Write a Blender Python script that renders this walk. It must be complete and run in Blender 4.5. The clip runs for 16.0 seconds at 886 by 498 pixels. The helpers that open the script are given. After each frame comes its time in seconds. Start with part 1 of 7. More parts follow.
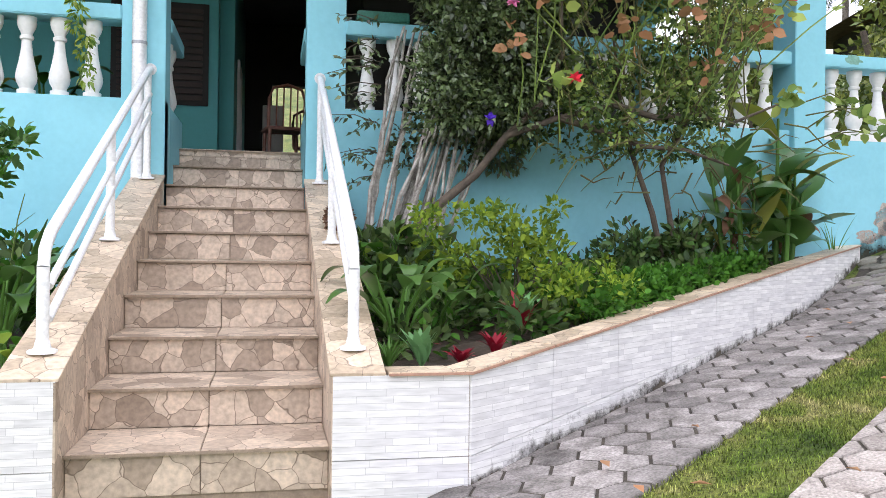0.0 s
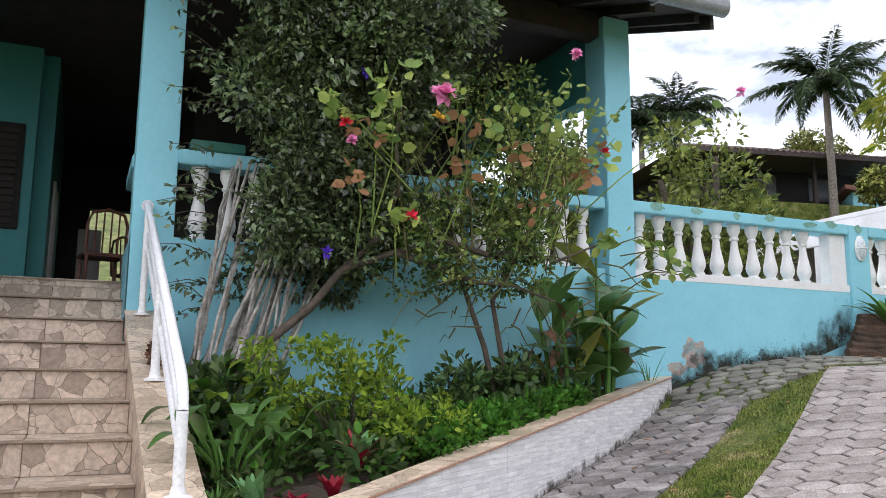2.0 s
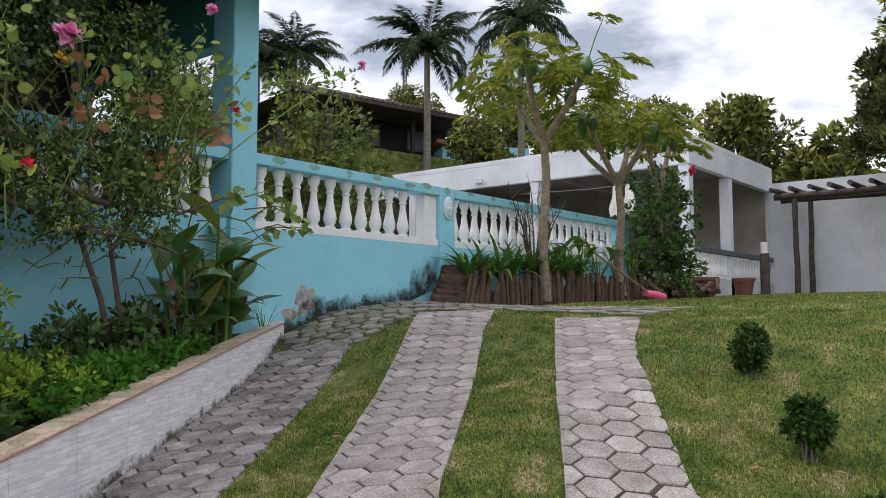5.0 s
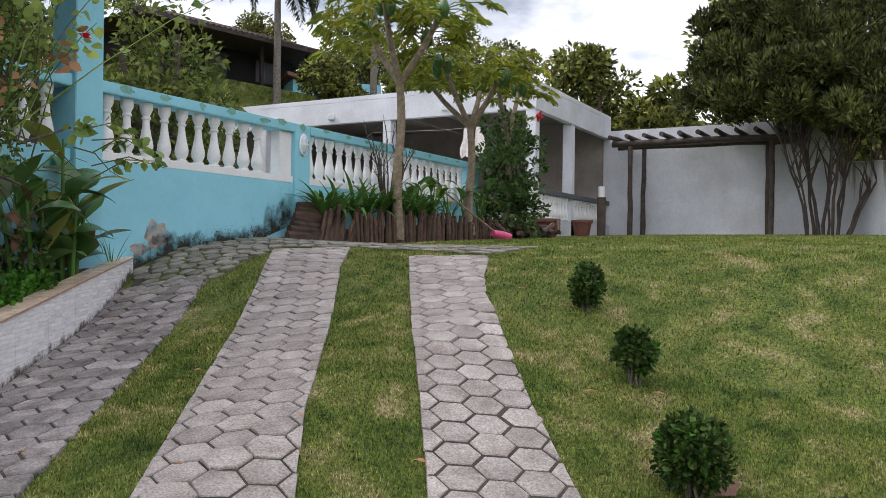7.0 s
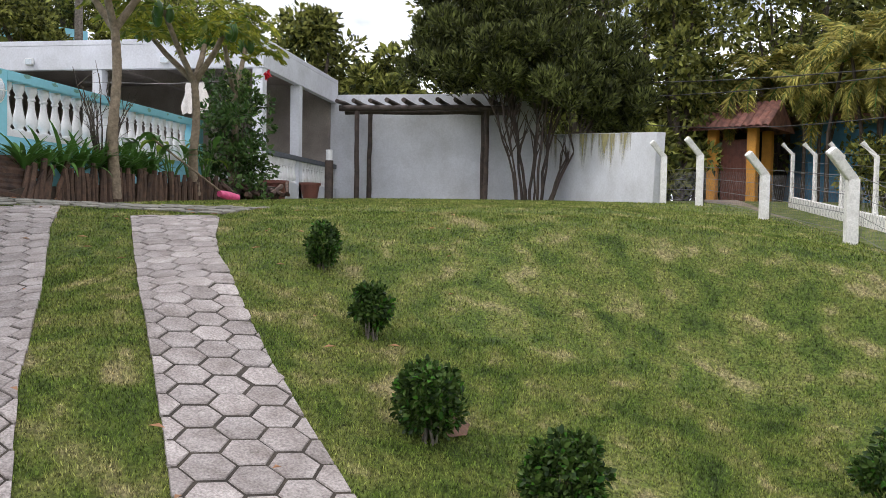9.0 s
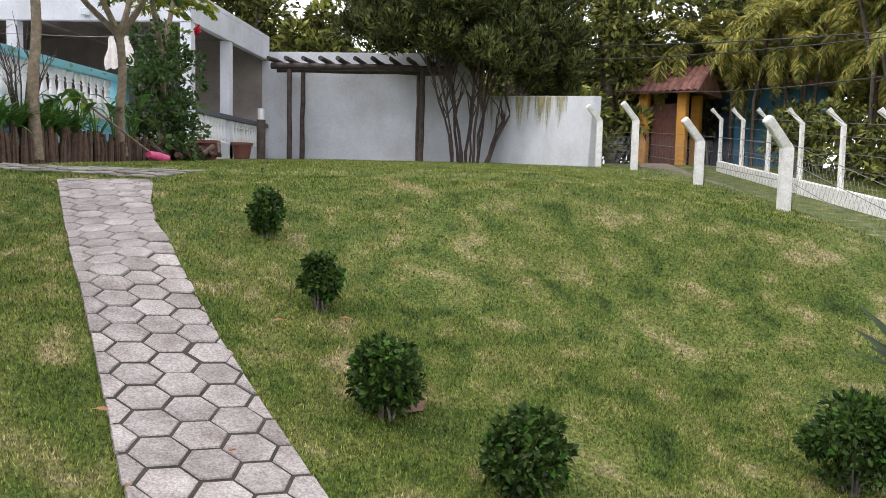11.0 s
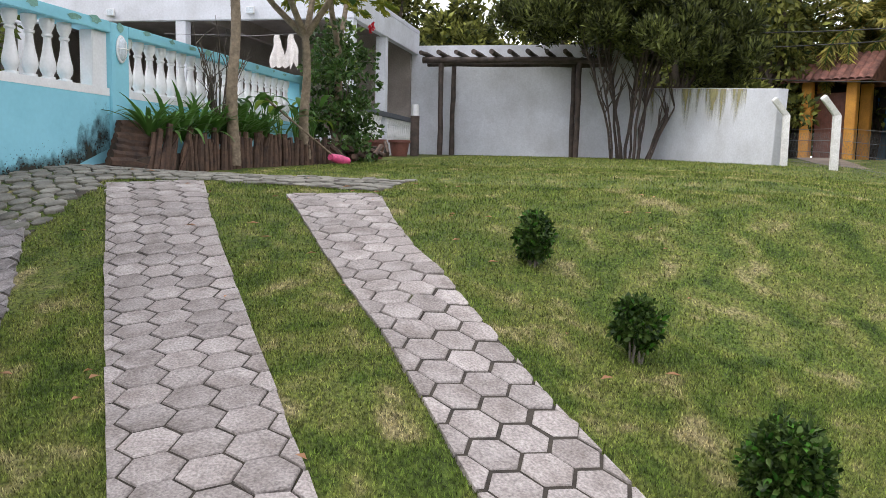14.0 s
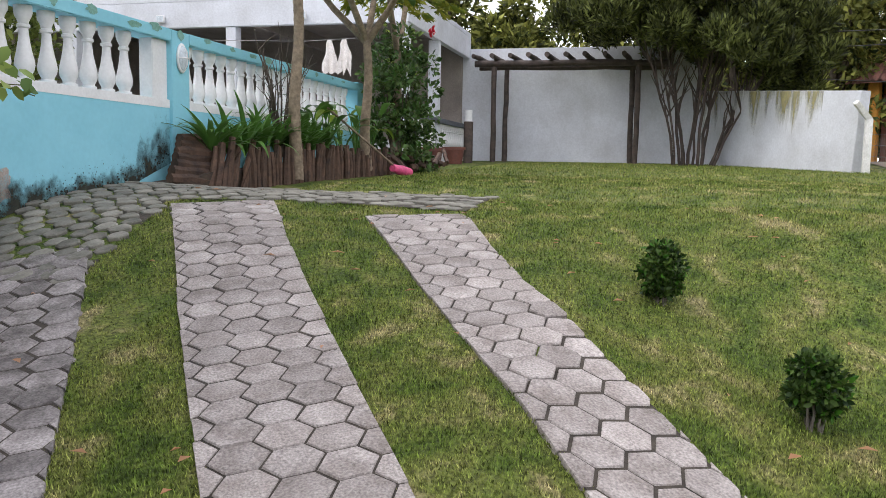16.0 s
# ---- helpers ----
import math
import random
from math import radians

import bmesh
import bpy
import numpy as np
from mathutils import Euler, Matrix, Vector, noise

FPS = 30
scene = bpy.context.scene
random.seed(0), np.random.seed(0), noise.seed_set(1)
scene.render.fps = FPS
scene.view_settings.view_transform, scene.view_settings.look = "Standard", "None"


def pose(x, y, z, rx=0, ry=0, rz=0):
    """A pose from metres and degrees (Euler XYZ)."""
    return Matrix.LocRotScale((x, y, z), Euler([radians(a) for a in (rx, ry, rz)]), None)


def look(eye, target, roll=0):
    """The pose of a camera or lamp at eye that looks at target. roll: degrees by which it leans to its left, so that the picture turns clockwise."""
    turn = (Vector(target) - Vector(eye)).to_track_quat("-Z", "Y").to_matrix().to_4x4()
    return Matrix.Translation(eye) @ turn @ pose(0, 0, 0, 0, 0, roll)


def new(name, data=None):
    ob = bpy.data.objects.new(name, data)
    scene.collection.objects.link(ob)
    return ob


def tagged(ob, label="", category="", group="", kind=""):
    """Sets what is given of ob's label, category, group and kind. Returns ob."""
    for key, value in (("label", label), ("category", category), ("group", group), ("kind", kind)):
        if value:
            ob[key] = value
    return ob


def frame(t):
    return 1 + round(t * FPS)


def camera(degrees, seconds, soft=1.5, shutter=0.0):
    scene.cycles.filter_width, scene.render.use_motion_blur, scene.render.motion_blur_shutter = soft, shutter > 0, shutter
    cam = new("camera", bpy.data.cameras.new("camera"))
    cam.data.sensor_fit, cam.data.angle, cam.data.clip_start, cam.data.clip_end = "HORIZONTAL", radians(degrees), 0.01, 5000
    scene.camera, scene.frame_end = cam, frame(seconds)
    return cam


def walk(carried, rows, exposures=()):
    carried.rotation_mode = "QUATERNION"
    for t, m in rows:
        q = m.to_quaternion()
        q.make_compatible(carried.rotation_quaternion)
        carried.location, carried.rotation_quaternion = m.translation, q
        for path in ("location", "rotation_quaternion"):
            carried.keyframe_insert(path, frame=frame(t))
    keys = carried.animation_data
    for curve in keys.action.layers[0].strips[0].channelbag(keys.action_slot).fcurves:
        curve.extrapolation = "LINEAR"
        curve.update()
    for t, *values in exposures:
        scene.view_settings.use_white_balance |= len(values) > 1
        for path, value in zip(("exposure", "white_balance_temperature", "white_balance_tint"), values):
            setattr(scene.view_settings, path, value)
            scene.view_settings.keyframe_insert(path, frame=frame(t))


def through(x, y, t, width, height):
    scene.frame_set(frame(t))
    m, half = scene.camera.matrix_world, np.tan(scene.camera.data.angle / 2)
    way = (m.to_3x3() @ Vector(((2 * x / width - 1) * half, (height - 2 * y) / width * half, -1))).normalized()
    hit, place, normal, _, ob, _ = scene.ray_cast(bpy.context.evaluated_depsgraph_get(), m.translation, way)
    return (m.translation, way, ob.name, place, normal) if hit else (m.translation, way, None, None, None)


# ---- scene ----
cam = camera(57.0, 16.0, soft=0.6)
PATH = [
    (0, (-0.029, -0.004, 1.457), (0.383, 1.954, 1.453), 0.8),
    (0.5, (-0.055, 0.019, 1.457), (0.488, 1.942, 1.536), 0.6),
    (1, (-0.063, 0.018, 1.468), (0.559, 1.911, 1.639), 0.5),
    (1.5, (-0.067, 0.017, 1.484), (0.619, 1.878, 1.738), 0.4),
    (2, (-0.08, 0.045, 1.489), (0.722, 1.85, 1.804), 0.4),
    (2.5, (-0.094, 0.001, 1.542), (0.836, 1.738, 1.883), 0.2),
    (3, (-0.208, -0.04, 1.591), (0.893, 1.595, 1.932), 0.3),
    (3.5, (-0.277, -0.1, 1.641), (0.971, 1.433, 1.947), 0.3),
    (4, (-0.324, -0.129, 1.632), (1.051, 1.3, 1.895), 0.3),
    (4.5, (-0.332, -0.122, 1.626), (1.148, 1.208, 1.83), 0.1),
    (7, (-0.563, -0.174, 1.628), (1.2, 0.769, 1.629), 0.6),
    (7.5, (-0.565, -0.133, 1.625), (1.271, 0.66, 1.612), 0.7),
    (8, (-0.561, -0.081, 1.604), (1.34, 0.54, 1.575), 0.6),
    (8.5, (-0.593, -0.062, 1.61), (1.354, 0.39, 1.555), 1.0),
    (9, (-0.596, -0.101, 1.591), (1.378, 0.21, 1.513), 0.9),
    (9.5, (-0.56, -0.141, 1.575), (1.429, 0.048, 1.468), 1.0),
    (12, (-0.459, 0.384, 1.683), (1.523, 0.551, 1.475), 1.4),
    (12.5, (-0.401, 0.625, 1.699), (1.571, 0.887, 1.492), 1.3),
    (13, (-0.309, 0.841, 1.753), (1.654, 1.162, 1.546), 1.4),
    (13.5, (-0.125, 1.037, 1.761), (1.831, 1.397, 1.551), 1.4),
    (14, (-0.02, 1.186, 1.821), (1.927, 1.592, 1.615), 1.3),
    (14.5, (0.074, 1.41, 1.838), (2.013, 1.854, 1.631), 1.2),
    (15, (0.173, 1.58, 1.896), (2.106, 2.047, 1.689), 1.1),
    (15.5, (0.352, 1.669, 1.913), (2.282, 2.153, 1.706), 1.0),
    (16, (0.502, 1.732, 1.928), (2.429, 2.225, 1.726), 1.0),
]
EXPOSURES = [(0.0, 0.66), (1.0, 0.40), (2.5, 0.12), (4.5, -0.42), (8.0, -0.29), (12.0, -0.02), (16.0, -0.05)]
walk(cam, [(t, look(eye, target, roll)) for t, eye, target, roll in PATH], EXPOSURES)

# ---------------------------------------------------------------- world and light
world = bpy.data.worlds.new("world")
scene.world = world
world.use_nodes = True
wn, wl = world.node_tree.nodes, world.node_tree.links
sky = wn.new("ShaderNodeTexSky")
sky.sky_type = "NISHITA"
sky.sun_disc = False
SUN_ELEV, SUN_AZ = radians(50), radians(328)
sky.sun_elevation = SUN_ELEV
sky.sun_rotation = SUN_AZ
tc = wn.new("ShaderNodeTexCoord")
mp = wn.new("ShaderNodeMapping")
mp.inputs["Scale"].default_value = (1, 1, 2.2)
cn = wn.new("ShaderNodeTexNoise")
cn.inputs["Scale"].default_value = 2.6
cn.inputs["Detail"].default_value = 7
cn.inputs["Roughness"].default_value = 0.55
cr = wn.new("ShaderNodeValToRGB")
cr.color_ramp.elements[0].position = 0.35
cr.color_ramp.elements[0].color = (0.21, 0.21, 0.21, 1)
cr.color_ramp.elements[1].position = 0.51
cm = wn.new("ShaderNodeMix")
cm.data_type = "RGBA"
cm.inputs["B"].default_value = (21.3, 21.3, 23.4, 1)
wl.new(tc.outputs["Generated"], mp.inputs["Vector"])
wl.new(mp.outputs["Vector"], cn.inputs["Vector"])
wl.new(cn.outputs["Fac"], cr.inputs["Fac"])
wl.new(cr.outputs["Color"], cm.inputs["Factor"])
wl.new(sky.outputs["Color"], cm.inputs["A"])
wl.new(cm.outputs["Result"], wn["Background"].inputs["Color"])
wn["Background"].inputs["Strength"].default_value = 0.1
sun_data = bpy.data.lights.new("sun", "SUN")
sun_data.energy = 1.7
sun_data.angle = radians(32)
sun_data.color = (1.0, 0.955, 0.92)
sun = new("sun", sun_data)
sun_dir = Vector((math.sin(SUN_AZ) * math.cos(SUN_ELEV), math.cos(SUN_AZ) * math.cos(SUN_ELEV), math.sin(SUN_ELEV)))
sun.matrix_world = look(sun_dir * 60, (0, 0, 0))

# ---------------------------------------------------------------- small helpers


def smooth(a, b, x):
    k = min(1, max(0, (x - a) / (b - a)))
    return k * k * (3 - 2 * k)


def ground(x, y):
    """Height of the ground: a drive that climbs to a level lawn, a hollow beside it, a dirt road and a hill behind."""
    ramp = 0.37 + 0.19 * x
    plat = 1.68 + 0.028 * (x - 7) - 0.16 * max(0, -y - 0.5) * min(1, max(0, (15 - x) / 8))
    k = 0.35
    h = max(0, k - abs(ramp - plat)) / k
    p = min(ramp, plat) - h * h * k / 4
    p += (0.085 * smooth(3.6, 5.7, x) - 0.03) * min(3.6, max(0, y - 2.5)) * (1 - smooth(6.3, 8, x)) * smooth(0.0, 1.0, x)
    p -= min(0.75, 0.22 * max(0, 2.2 - y)) * (1 - smooth(4.6, 7.0, x)) * smooth(-2, 2.5, x)
    road = 0.02 + 0.086 * min(x, 26)
    s = smooth(-3.1, -4.4, y)
    p = p * (1 - s) + road * s
    p = max(p, -0.6)
    if y > 12.5:
        p += 0.42 * (min(y, 29) - 12.5) * smooth(12.5, 18, y)
    if x > 24:
        p += 0.10 * (x - 24) * smooth(-4, 2, y)
    return p


def mesh_of(name, verts, faces, mats=()):
    me = bpy.data.meshes.new(name)
    me.from_pydata([tuple(v) for v in verts], [], [tuple(f) for f in faces])
    for m in mats:
        me.materials.append(m)
    me.update()
    return me


def soften(me, angle=35):
    for p in me.polygons:
        p.use_smooth = True
    me.set_sharp_from_angle(angle=radians(angle))
    return me


def part(name, data, material, parent=None, label="", m=None):
    """Links a bmesh or mesh as one object, under a thing or a part."""
    if isinstance(data, bmesh.types.BMesh):
        me = bpy.data.meshes.new(name)
        data.to_mesh(me)
        data.free()
        soften(me)
    else:
        me = data
    if material is not None and not me.materials:
        me.materials.append(material)
    ob = new(name, me)
    if m is not None:
        ob.matrix_basis = m
    if parent is not None:
        ob.parent = parent
    if label:
        ob["label"] = label
    return ob


def thing(name, label, category, group="", kind="", at=None):
    ob = new(name)
    ob.empty_display_size = 0.1
    if at is not None:
        ob.matrix_basis = at
    return tagged(ob, label, category, group, kind)


def add_box(bm, x0, x1, y0, y1, z0, z1, bevel=0.0):
    vs = [bm.verts.new((x, y, z)) for z in (z0, z1) for x, y in ((x0, y0), (x1, y0), (x1, y1), (x0, y1))]
    fs = [(3, 2, 1, 0), (4, 5, 6, 7), (0, 1, 5, 4), (1, 2, 6, 5), (2, 3, 7, 6), (3, 0, 4, 7)]
    made = [bm.faces.new([vs[i] for i in f]) for f in fs]
    if bevel:
        edges = list({e for f in made for e in f.edges})
        bmesh.ops.bevel(bm, geom=edges, offset=bevel, segments=2, affect="EDGES", clamp_overlap=True)


def box(x0, x1, y0, y1, z0, z1, bevel=0.0):
    bm = bmesh.new()
    add_box(bm, x0, x1, y0, y1, z0, z1, bevel)
    return bm


def prism(outline, z0, z1, bevel=0.0):
    """An upright prism on a counter-clockwise outline; z0, z1 may be functions of x, y."""
    f0 = z0 if callable(z0) else (lambda x, y: z0)
    f1 = z1 if callable(z1) else (lambda x, y: z1)
    bm = bmesh.new()
    lo = [bm.verts.new((x, y, f0(x, y))) for x, y in outline]
    hi = [bm.verts.new((x, y, f1(x, y))) for x, y in outline]
    n = len(outline)
    bm.faces.new(hi)
    bm.faces.new(lo[::-1])
    for i in range(n):
        bm.faces.new((lo[i], lo[(i + 1) % n], hi[(i + 1) % n], hi[i]))
    if bevel:
        bmesh.ops.bevel(bm, geom=bm.edges[:], offset=bevel, segments=2, affect="EDGES", clamp_overlap=True)
    return bm


def lathe(profile, n=20):
    """A turned body from (radius, z) pairs."""
    verts, faces = [], []
    for r, z in profile:
        for i in range(n):
            a = 2 * math.pi * i / n
            verts.append((r * math.cos(a), r * math.sin(a), z))
    for j in range(len(profile) - 1):
        for i in range(n):
            k = (i + 1) % n
            faces.append((j * n + i, j * n + k, (j + 1) * n + k, (j + 1) * n + i))
    faces.append(tuple(range(n))[::-1])
    faces.append(tuple(range((len(profile) - 1) * n, len(profile) * n)))
    return verts, faces


def tube_data(points, radii, n=8):
    """A round tube along points; radii one number or one per point."""
    pts = [Vector(p) for p in points]
    if not isinstance(radii, (list, tuple)):
        radii = [radii] * len(pts)
    verts, faces = [], []
    up = Vector((0.3, 0.2, 1)).normalized()
    for i, p in enumerate(pts):
        d = (pts[min(i + 1, len(pts) - 1)] - pts[max(i - 1, 0)]).normalized()
        if abs(d.dot(up)) > 0.97:
            side = d.cross(Vector((1, 0, 0))).normalized()
        else:
            side = d.cross(up).normalized()
        top = side.cross(d)
        for k in range(n):
            a = 2 * math.pi * k / n
            verts.append(p + (side * math.cos(a) + top * math.sin(a)) * radii[i])
    for j in range(len(pts) - 1):
        for k in range(n):
            q = (k + 1) % n
            faces.append((j * n + k, j * n + q, (j + 1) * n + q, (j + 1) * n + k))
    faces.append(tuple(range(n))[::-1])
    faces.append(tuple((len(pts) - 1) * n + k for k in range(n)))
    return verts, faces


class Heap:
    """Collects many pieces of one part into a single mesh."""

    def __init__(self):
        self.v, self.f, self.s = [], [], []

    def add(self, data, slot=0):
        o = len(self.v)
        self.v += [tuple(p) for p in data[0]]
        self.f += [tuple(i + o for i in f) for f in data[1]]
        self.s += [slot] * len(data[1])

    def mesh(self, name, *mats):
        me = mesh_of(name, self.v, self.f, mats)
        if len(mats) > 1:
            me.polygons.foreach_set("material_index", self.s)
        return soften(me, 50)


def pipe(points, r, n=10):
    h = Heap()
    h.add(tube_data(points, r, n))
    return h.mesh("pipe")


def leaf_mesh(name, P, D, size, mats, width=0.5, fold=0.15, droop=0.0, slots=None, seed=0, rounded=False):
    """Small folded leaves, one island each: at points P, along directions D, of lengths size."""
    rng = np.random.default_rng(seed)
    n = len(P)
    P, D = np.asarray(P, float), np.asarray(D, float)
    D = D / (np.linalg.norm(D, axis=1, keepdims=True) + 1e-9)
    R = rng.normal(size=(n, 3))
    S = np.cross(D, R)
    S /= np.linalg.norm(S, axis=1, keepdims=True) + 1e-9
    N = np.cross(S, D)
    flip = np.where(N[:, 2:3] < 0, -1.0, 1.0)
    N, S = N * flip, S * flip
    L = (np.asarray(size, float) * np.ones(n))[:, None]
    W = L * width * 0.5
    base = P
    a = P + D * L * 0.38 + S * W + N * L * fold * 0.5
    b = P + D * L * 0.38 - S * W + N * L * fold * 0.5
    mid = P + D * L * 0.5
    tip = P + D * L - N * L * droop
    per = 6 if rounded else 4
    if rounded:
        up_ = N * L * fold * 0.5
        rim = [base, P + D * L * 0.2 + S * W * 0.85 + up_, P + D * L * 0.62 + S * W * 0.92 + up_ * 0.8, tip, P + D * L * 0.62 - S * W * 0.92 + up_ * 0.8, P + D * L * 0.2 - S * W * 0.85 + up_, mid]
        V = np.stack(rim, 1).reshape(-1, 3)
        k = np.arange(n)[:, None] * 7
        F = np.stack([k + [i, (i + 1) % 6, 6] for i in range(6)], 1).reshape(-1, 3)
    else:
        V = np.stack([base, a, tip, b, mid], 1).reshape(-1, 3)
        k = np.arange(n)[:, None] * 5
        F = np.stack([k + [0, 1, 4], k + [1, 2, 4], k + [2, 3, 4], k + [3, 0, 4]], 1).reshape(-1, 3)
    me = bpy.data.meshes.new(name)
    me.vertices.add(len(V))
    me.vertices.foreach_set("co", V.ravel())
    me.loops.add(len(F) * 3)
    me.loops.foreach_set("vertex_index", F.ravel().astype(np.int32))
    me.polygons.add(len(F))
    me.polygons.foreach_set("loop_start", (np.arange(len(F)) * 3).astype(np.int32))
    for m in mats:
        me.materials.append(m)
    if slots is not None:
        me.polygons.foreach_set("material_index", np.repeat(np.asarray(slots, np.int32), per))
    me.update(calc_edges=True)
    me.validate()
    return me


def clump_points(centres, radii, count, rng, shell=0.5):
    """Points in and near the skins of many overlapping clumps, with outward directions."""
    c = np.asarray(centres, float)
    r = np.asarray(radii, float)
    w = r ** 2 / (r ** 2).sum()
    idx = rng.choice(len(c), count, p=w)
    d = rng.normal(size=(count, 3))
    d /= np.linalg.norm(d, axis=1, keepdims=True)
    rad = r[idx] * (shell + (1 - shell) * rng.random(count) ** 0.5)
    return c[idx] + d * rad[:, None] * np.array([1, 1, 0.85]), d


# ---------------------------------------------------------------- materials


def material(name, base, dark=None, scale=6.0, rough=0.7, bump=0.2, fine=60.0, metal=0.0, spread=0.12, island=0.0, objvar=0.0, spec=0.5, grit=0.16):
    """A surface with two scales of variation, fine relief, and tone that varies from piece to piece."""
    m = bpy.data.materials.new(name)
    m.use_nodes = True
    nt = m.node_tree
    n, l = nt.nodes, nt.links
    bs = n["Principled BSDF"]
    bs.inputs["Roughness"].default_value = rough
    bs.inputs["Metallic"].default_value = metal
    bs.inputs["Specular IOR Level"].default_value = spec
    co = n.new("ShaderNodeTexCoord")
    big = n.new("ShaderNodeTexNoise")
    big.inputs["Scale"].default_value = scale
    big.inputs["Detail"].default_value = 6
    big.inputs["Roughness"].default_value = 0.62
    place = co.outputs["Object"]
    if objvar:
        oi = n.new("ShaderNodeObjectInfo")
        shift = n.new("ShaderNodeVectorMath")
        shift.operation = "MULTIPLY_ADD"
        cx_ = n.new("ShaderNodeCombineXYZ")
        for ax in ("X", "Y", "Z"):
            l.new(oi.outputs["Random"], cx_.inputs[ax])
        l.new(cx_.outputs["Vector"], shift.inputs[0])
        shift.inputs[1].default_value = (57, 83, 31)
        l.new(place, shift.inputs[2])
        place = shift.outputs["Vector"]
    l.new(place, big.inputs["Vector"])
    ramp = n.new("ShaderNodeValToRGB")
    ramp.color_ramp.elements[0].position = 0.5 - spread * 1.6
    ramp.color_ramp.elements[1].position = 0.5 + spread * 1.2
    dk = dark if dark else tuple(c * 0.72 for c in base)
    ramp.color_ramp.elements[0].color = (*dk, 1)
    ramp.color_ramp.elements[1].color = (*base, 1)
    l.new(big.outputs["Fac"], ramp.inputs["Fac"])
    out = ramp.outputs["Color"]
    small = n.new("ShaderNodeTexNoise")
    small.inputs["Scale"].default_value = fine
    small.inputs["Detail"].default_value = 3
    l.new(place, small.inputs["Vector"])
    hs = n.new("ShaderNodeHueSaturation")
    mr = n.new("ShaderNodeMapRange")
    mr.inputs["From Min"].default_value = 0.25
    mr.inputs["From Max"].default_value = 0.75
    mr.inputs["To Min"].default_value = 1 - grit
    mr.inputs["To Max"].default_value = 1 + grit
    l.new(small.outputs["Fac"], mr.inputs["Value"])
    val = mr.outputs["Result"]
    for amount, node, sock in ((island, "ShaderNodeNewGeometry", "Random Per Island"), (objvar, "ShaderNodeObjectInfo", "Random")):
        if amount:
            g = n.new(node)
            mr2 = n.new("ShaderNodeMapRange")
            mr2.inputs["To Min"].default_value = 1 - amount
            mr2.inputs["To Max"].default_value = 1 + amount
            l.new(g.outputs[sock], mr2.inputs["Value"])
            mu = n.new("ShaderNodeMath")
            mu.operation = "MULTIPLY"
            l.new(val, mu.inputs[0])
            l.new(mr2.outputs["Result"], mu.inputs[1])
            val = mu.outputs[0]
    l.new(val, hs.inputs["Value"])
    l.new(out, hs.inputs["Color"])
    l.new(hs.outputs["Color"], bs.inputs["Base Color"])
    if bump:
        bp = n.new("ShaderNodeBump")
        bp.inputs["Strength"].default_value = bump
        bp.inputs["Distance"].default_value = 0.01
        l.new(small.outputs["Fac"], bp.inputs["Height"])
        l.new(bp.outputs["Normal"], bs.inputs["Normal"])
    return m


def leaf_material(name, base, dark, rough=0.45, through=0.3, island=0.35, spec=0.15):
    """A leaf: glossy skin, light passing through, tone and hue that vary leaf by leaf."""
    m = bpy.data.materials.new(name)
    m.use_nodes = True
    n, l = m.node_tree.nodes, m.node_tree.links
    bs = n["Principled BSDF"]
    bs.inputs["Roughness"].default_value = rough
    bs.inputs["Specular IOR Level"].default_value = spec
    g = n.new("ShaderNodeNewGeometry")
    ramp = n.new("ShaderNodeValToRGB")
    ramp.color_ramp.elements[0].color = (*dark, 1)
    ramp.color_ramp.elements[1].color = (*base, 1)
    l.new(g.outputs["Random Per Island"], ramp.inputs["Fac"])
    co = n.new("ShaderNodeTexCoord")
    no = n.new("ShaderNodeTexNoise")
    no.inputs["Scale"].default_value = 2.5
    no.inputs["Detail"].default_value = 4
    l.new(co.outputs["Object"], no.inputs["Vector"])
    mr = n.new("ShaderNodeMapRange")
    mr.inputs["From Min"].default_value = 0.3
    mr.inputs["From Max"].default_value = 0.7
    mr.inputs["To Min"].default_value = 1 - island
    mr.inputs["To Max"].default_value = 1 + island
    l.new(no.outputs["Fac"], mr.inputs["Value"])
    hs = n.new("ShaderNodeHueSaturation")
    l.new(mr.outputs["Result"], hs.inputs["Value"])
    l.new(ramp.outputs["Color"], hs.inputs["Color"])
    l.new(hs.outputs["Color"], bs.inputs["Base Color"])
    tr = n.new("ShaderNodeBsdfTranslucent")
    l.new(hs.outputs["Color"], tr.inputs["Color"])
    mx = n.new("ShaderNodeMixShader")
    mx.inputs["Fac"].default_value = through
    l.new(bs.outputs["BSDF"], mx.inputs[1])
    l.new(tr.outputs["BSDF"], mx.inputs[2])
    l.new(mx.outputs["Shader"], n["Material Output"].inputs["Surface"])
    return m


def ramp_node(n, stops):
    r = n.new("ShaderNodeValToRGB")
    e = r.color_ramp.elements
    while len(e) < len(stops):
        e.new(0.5)
    for el, (pos, col) in zip(e, stops):
        el.position, el.color = pos, (*col, 1)
    return r


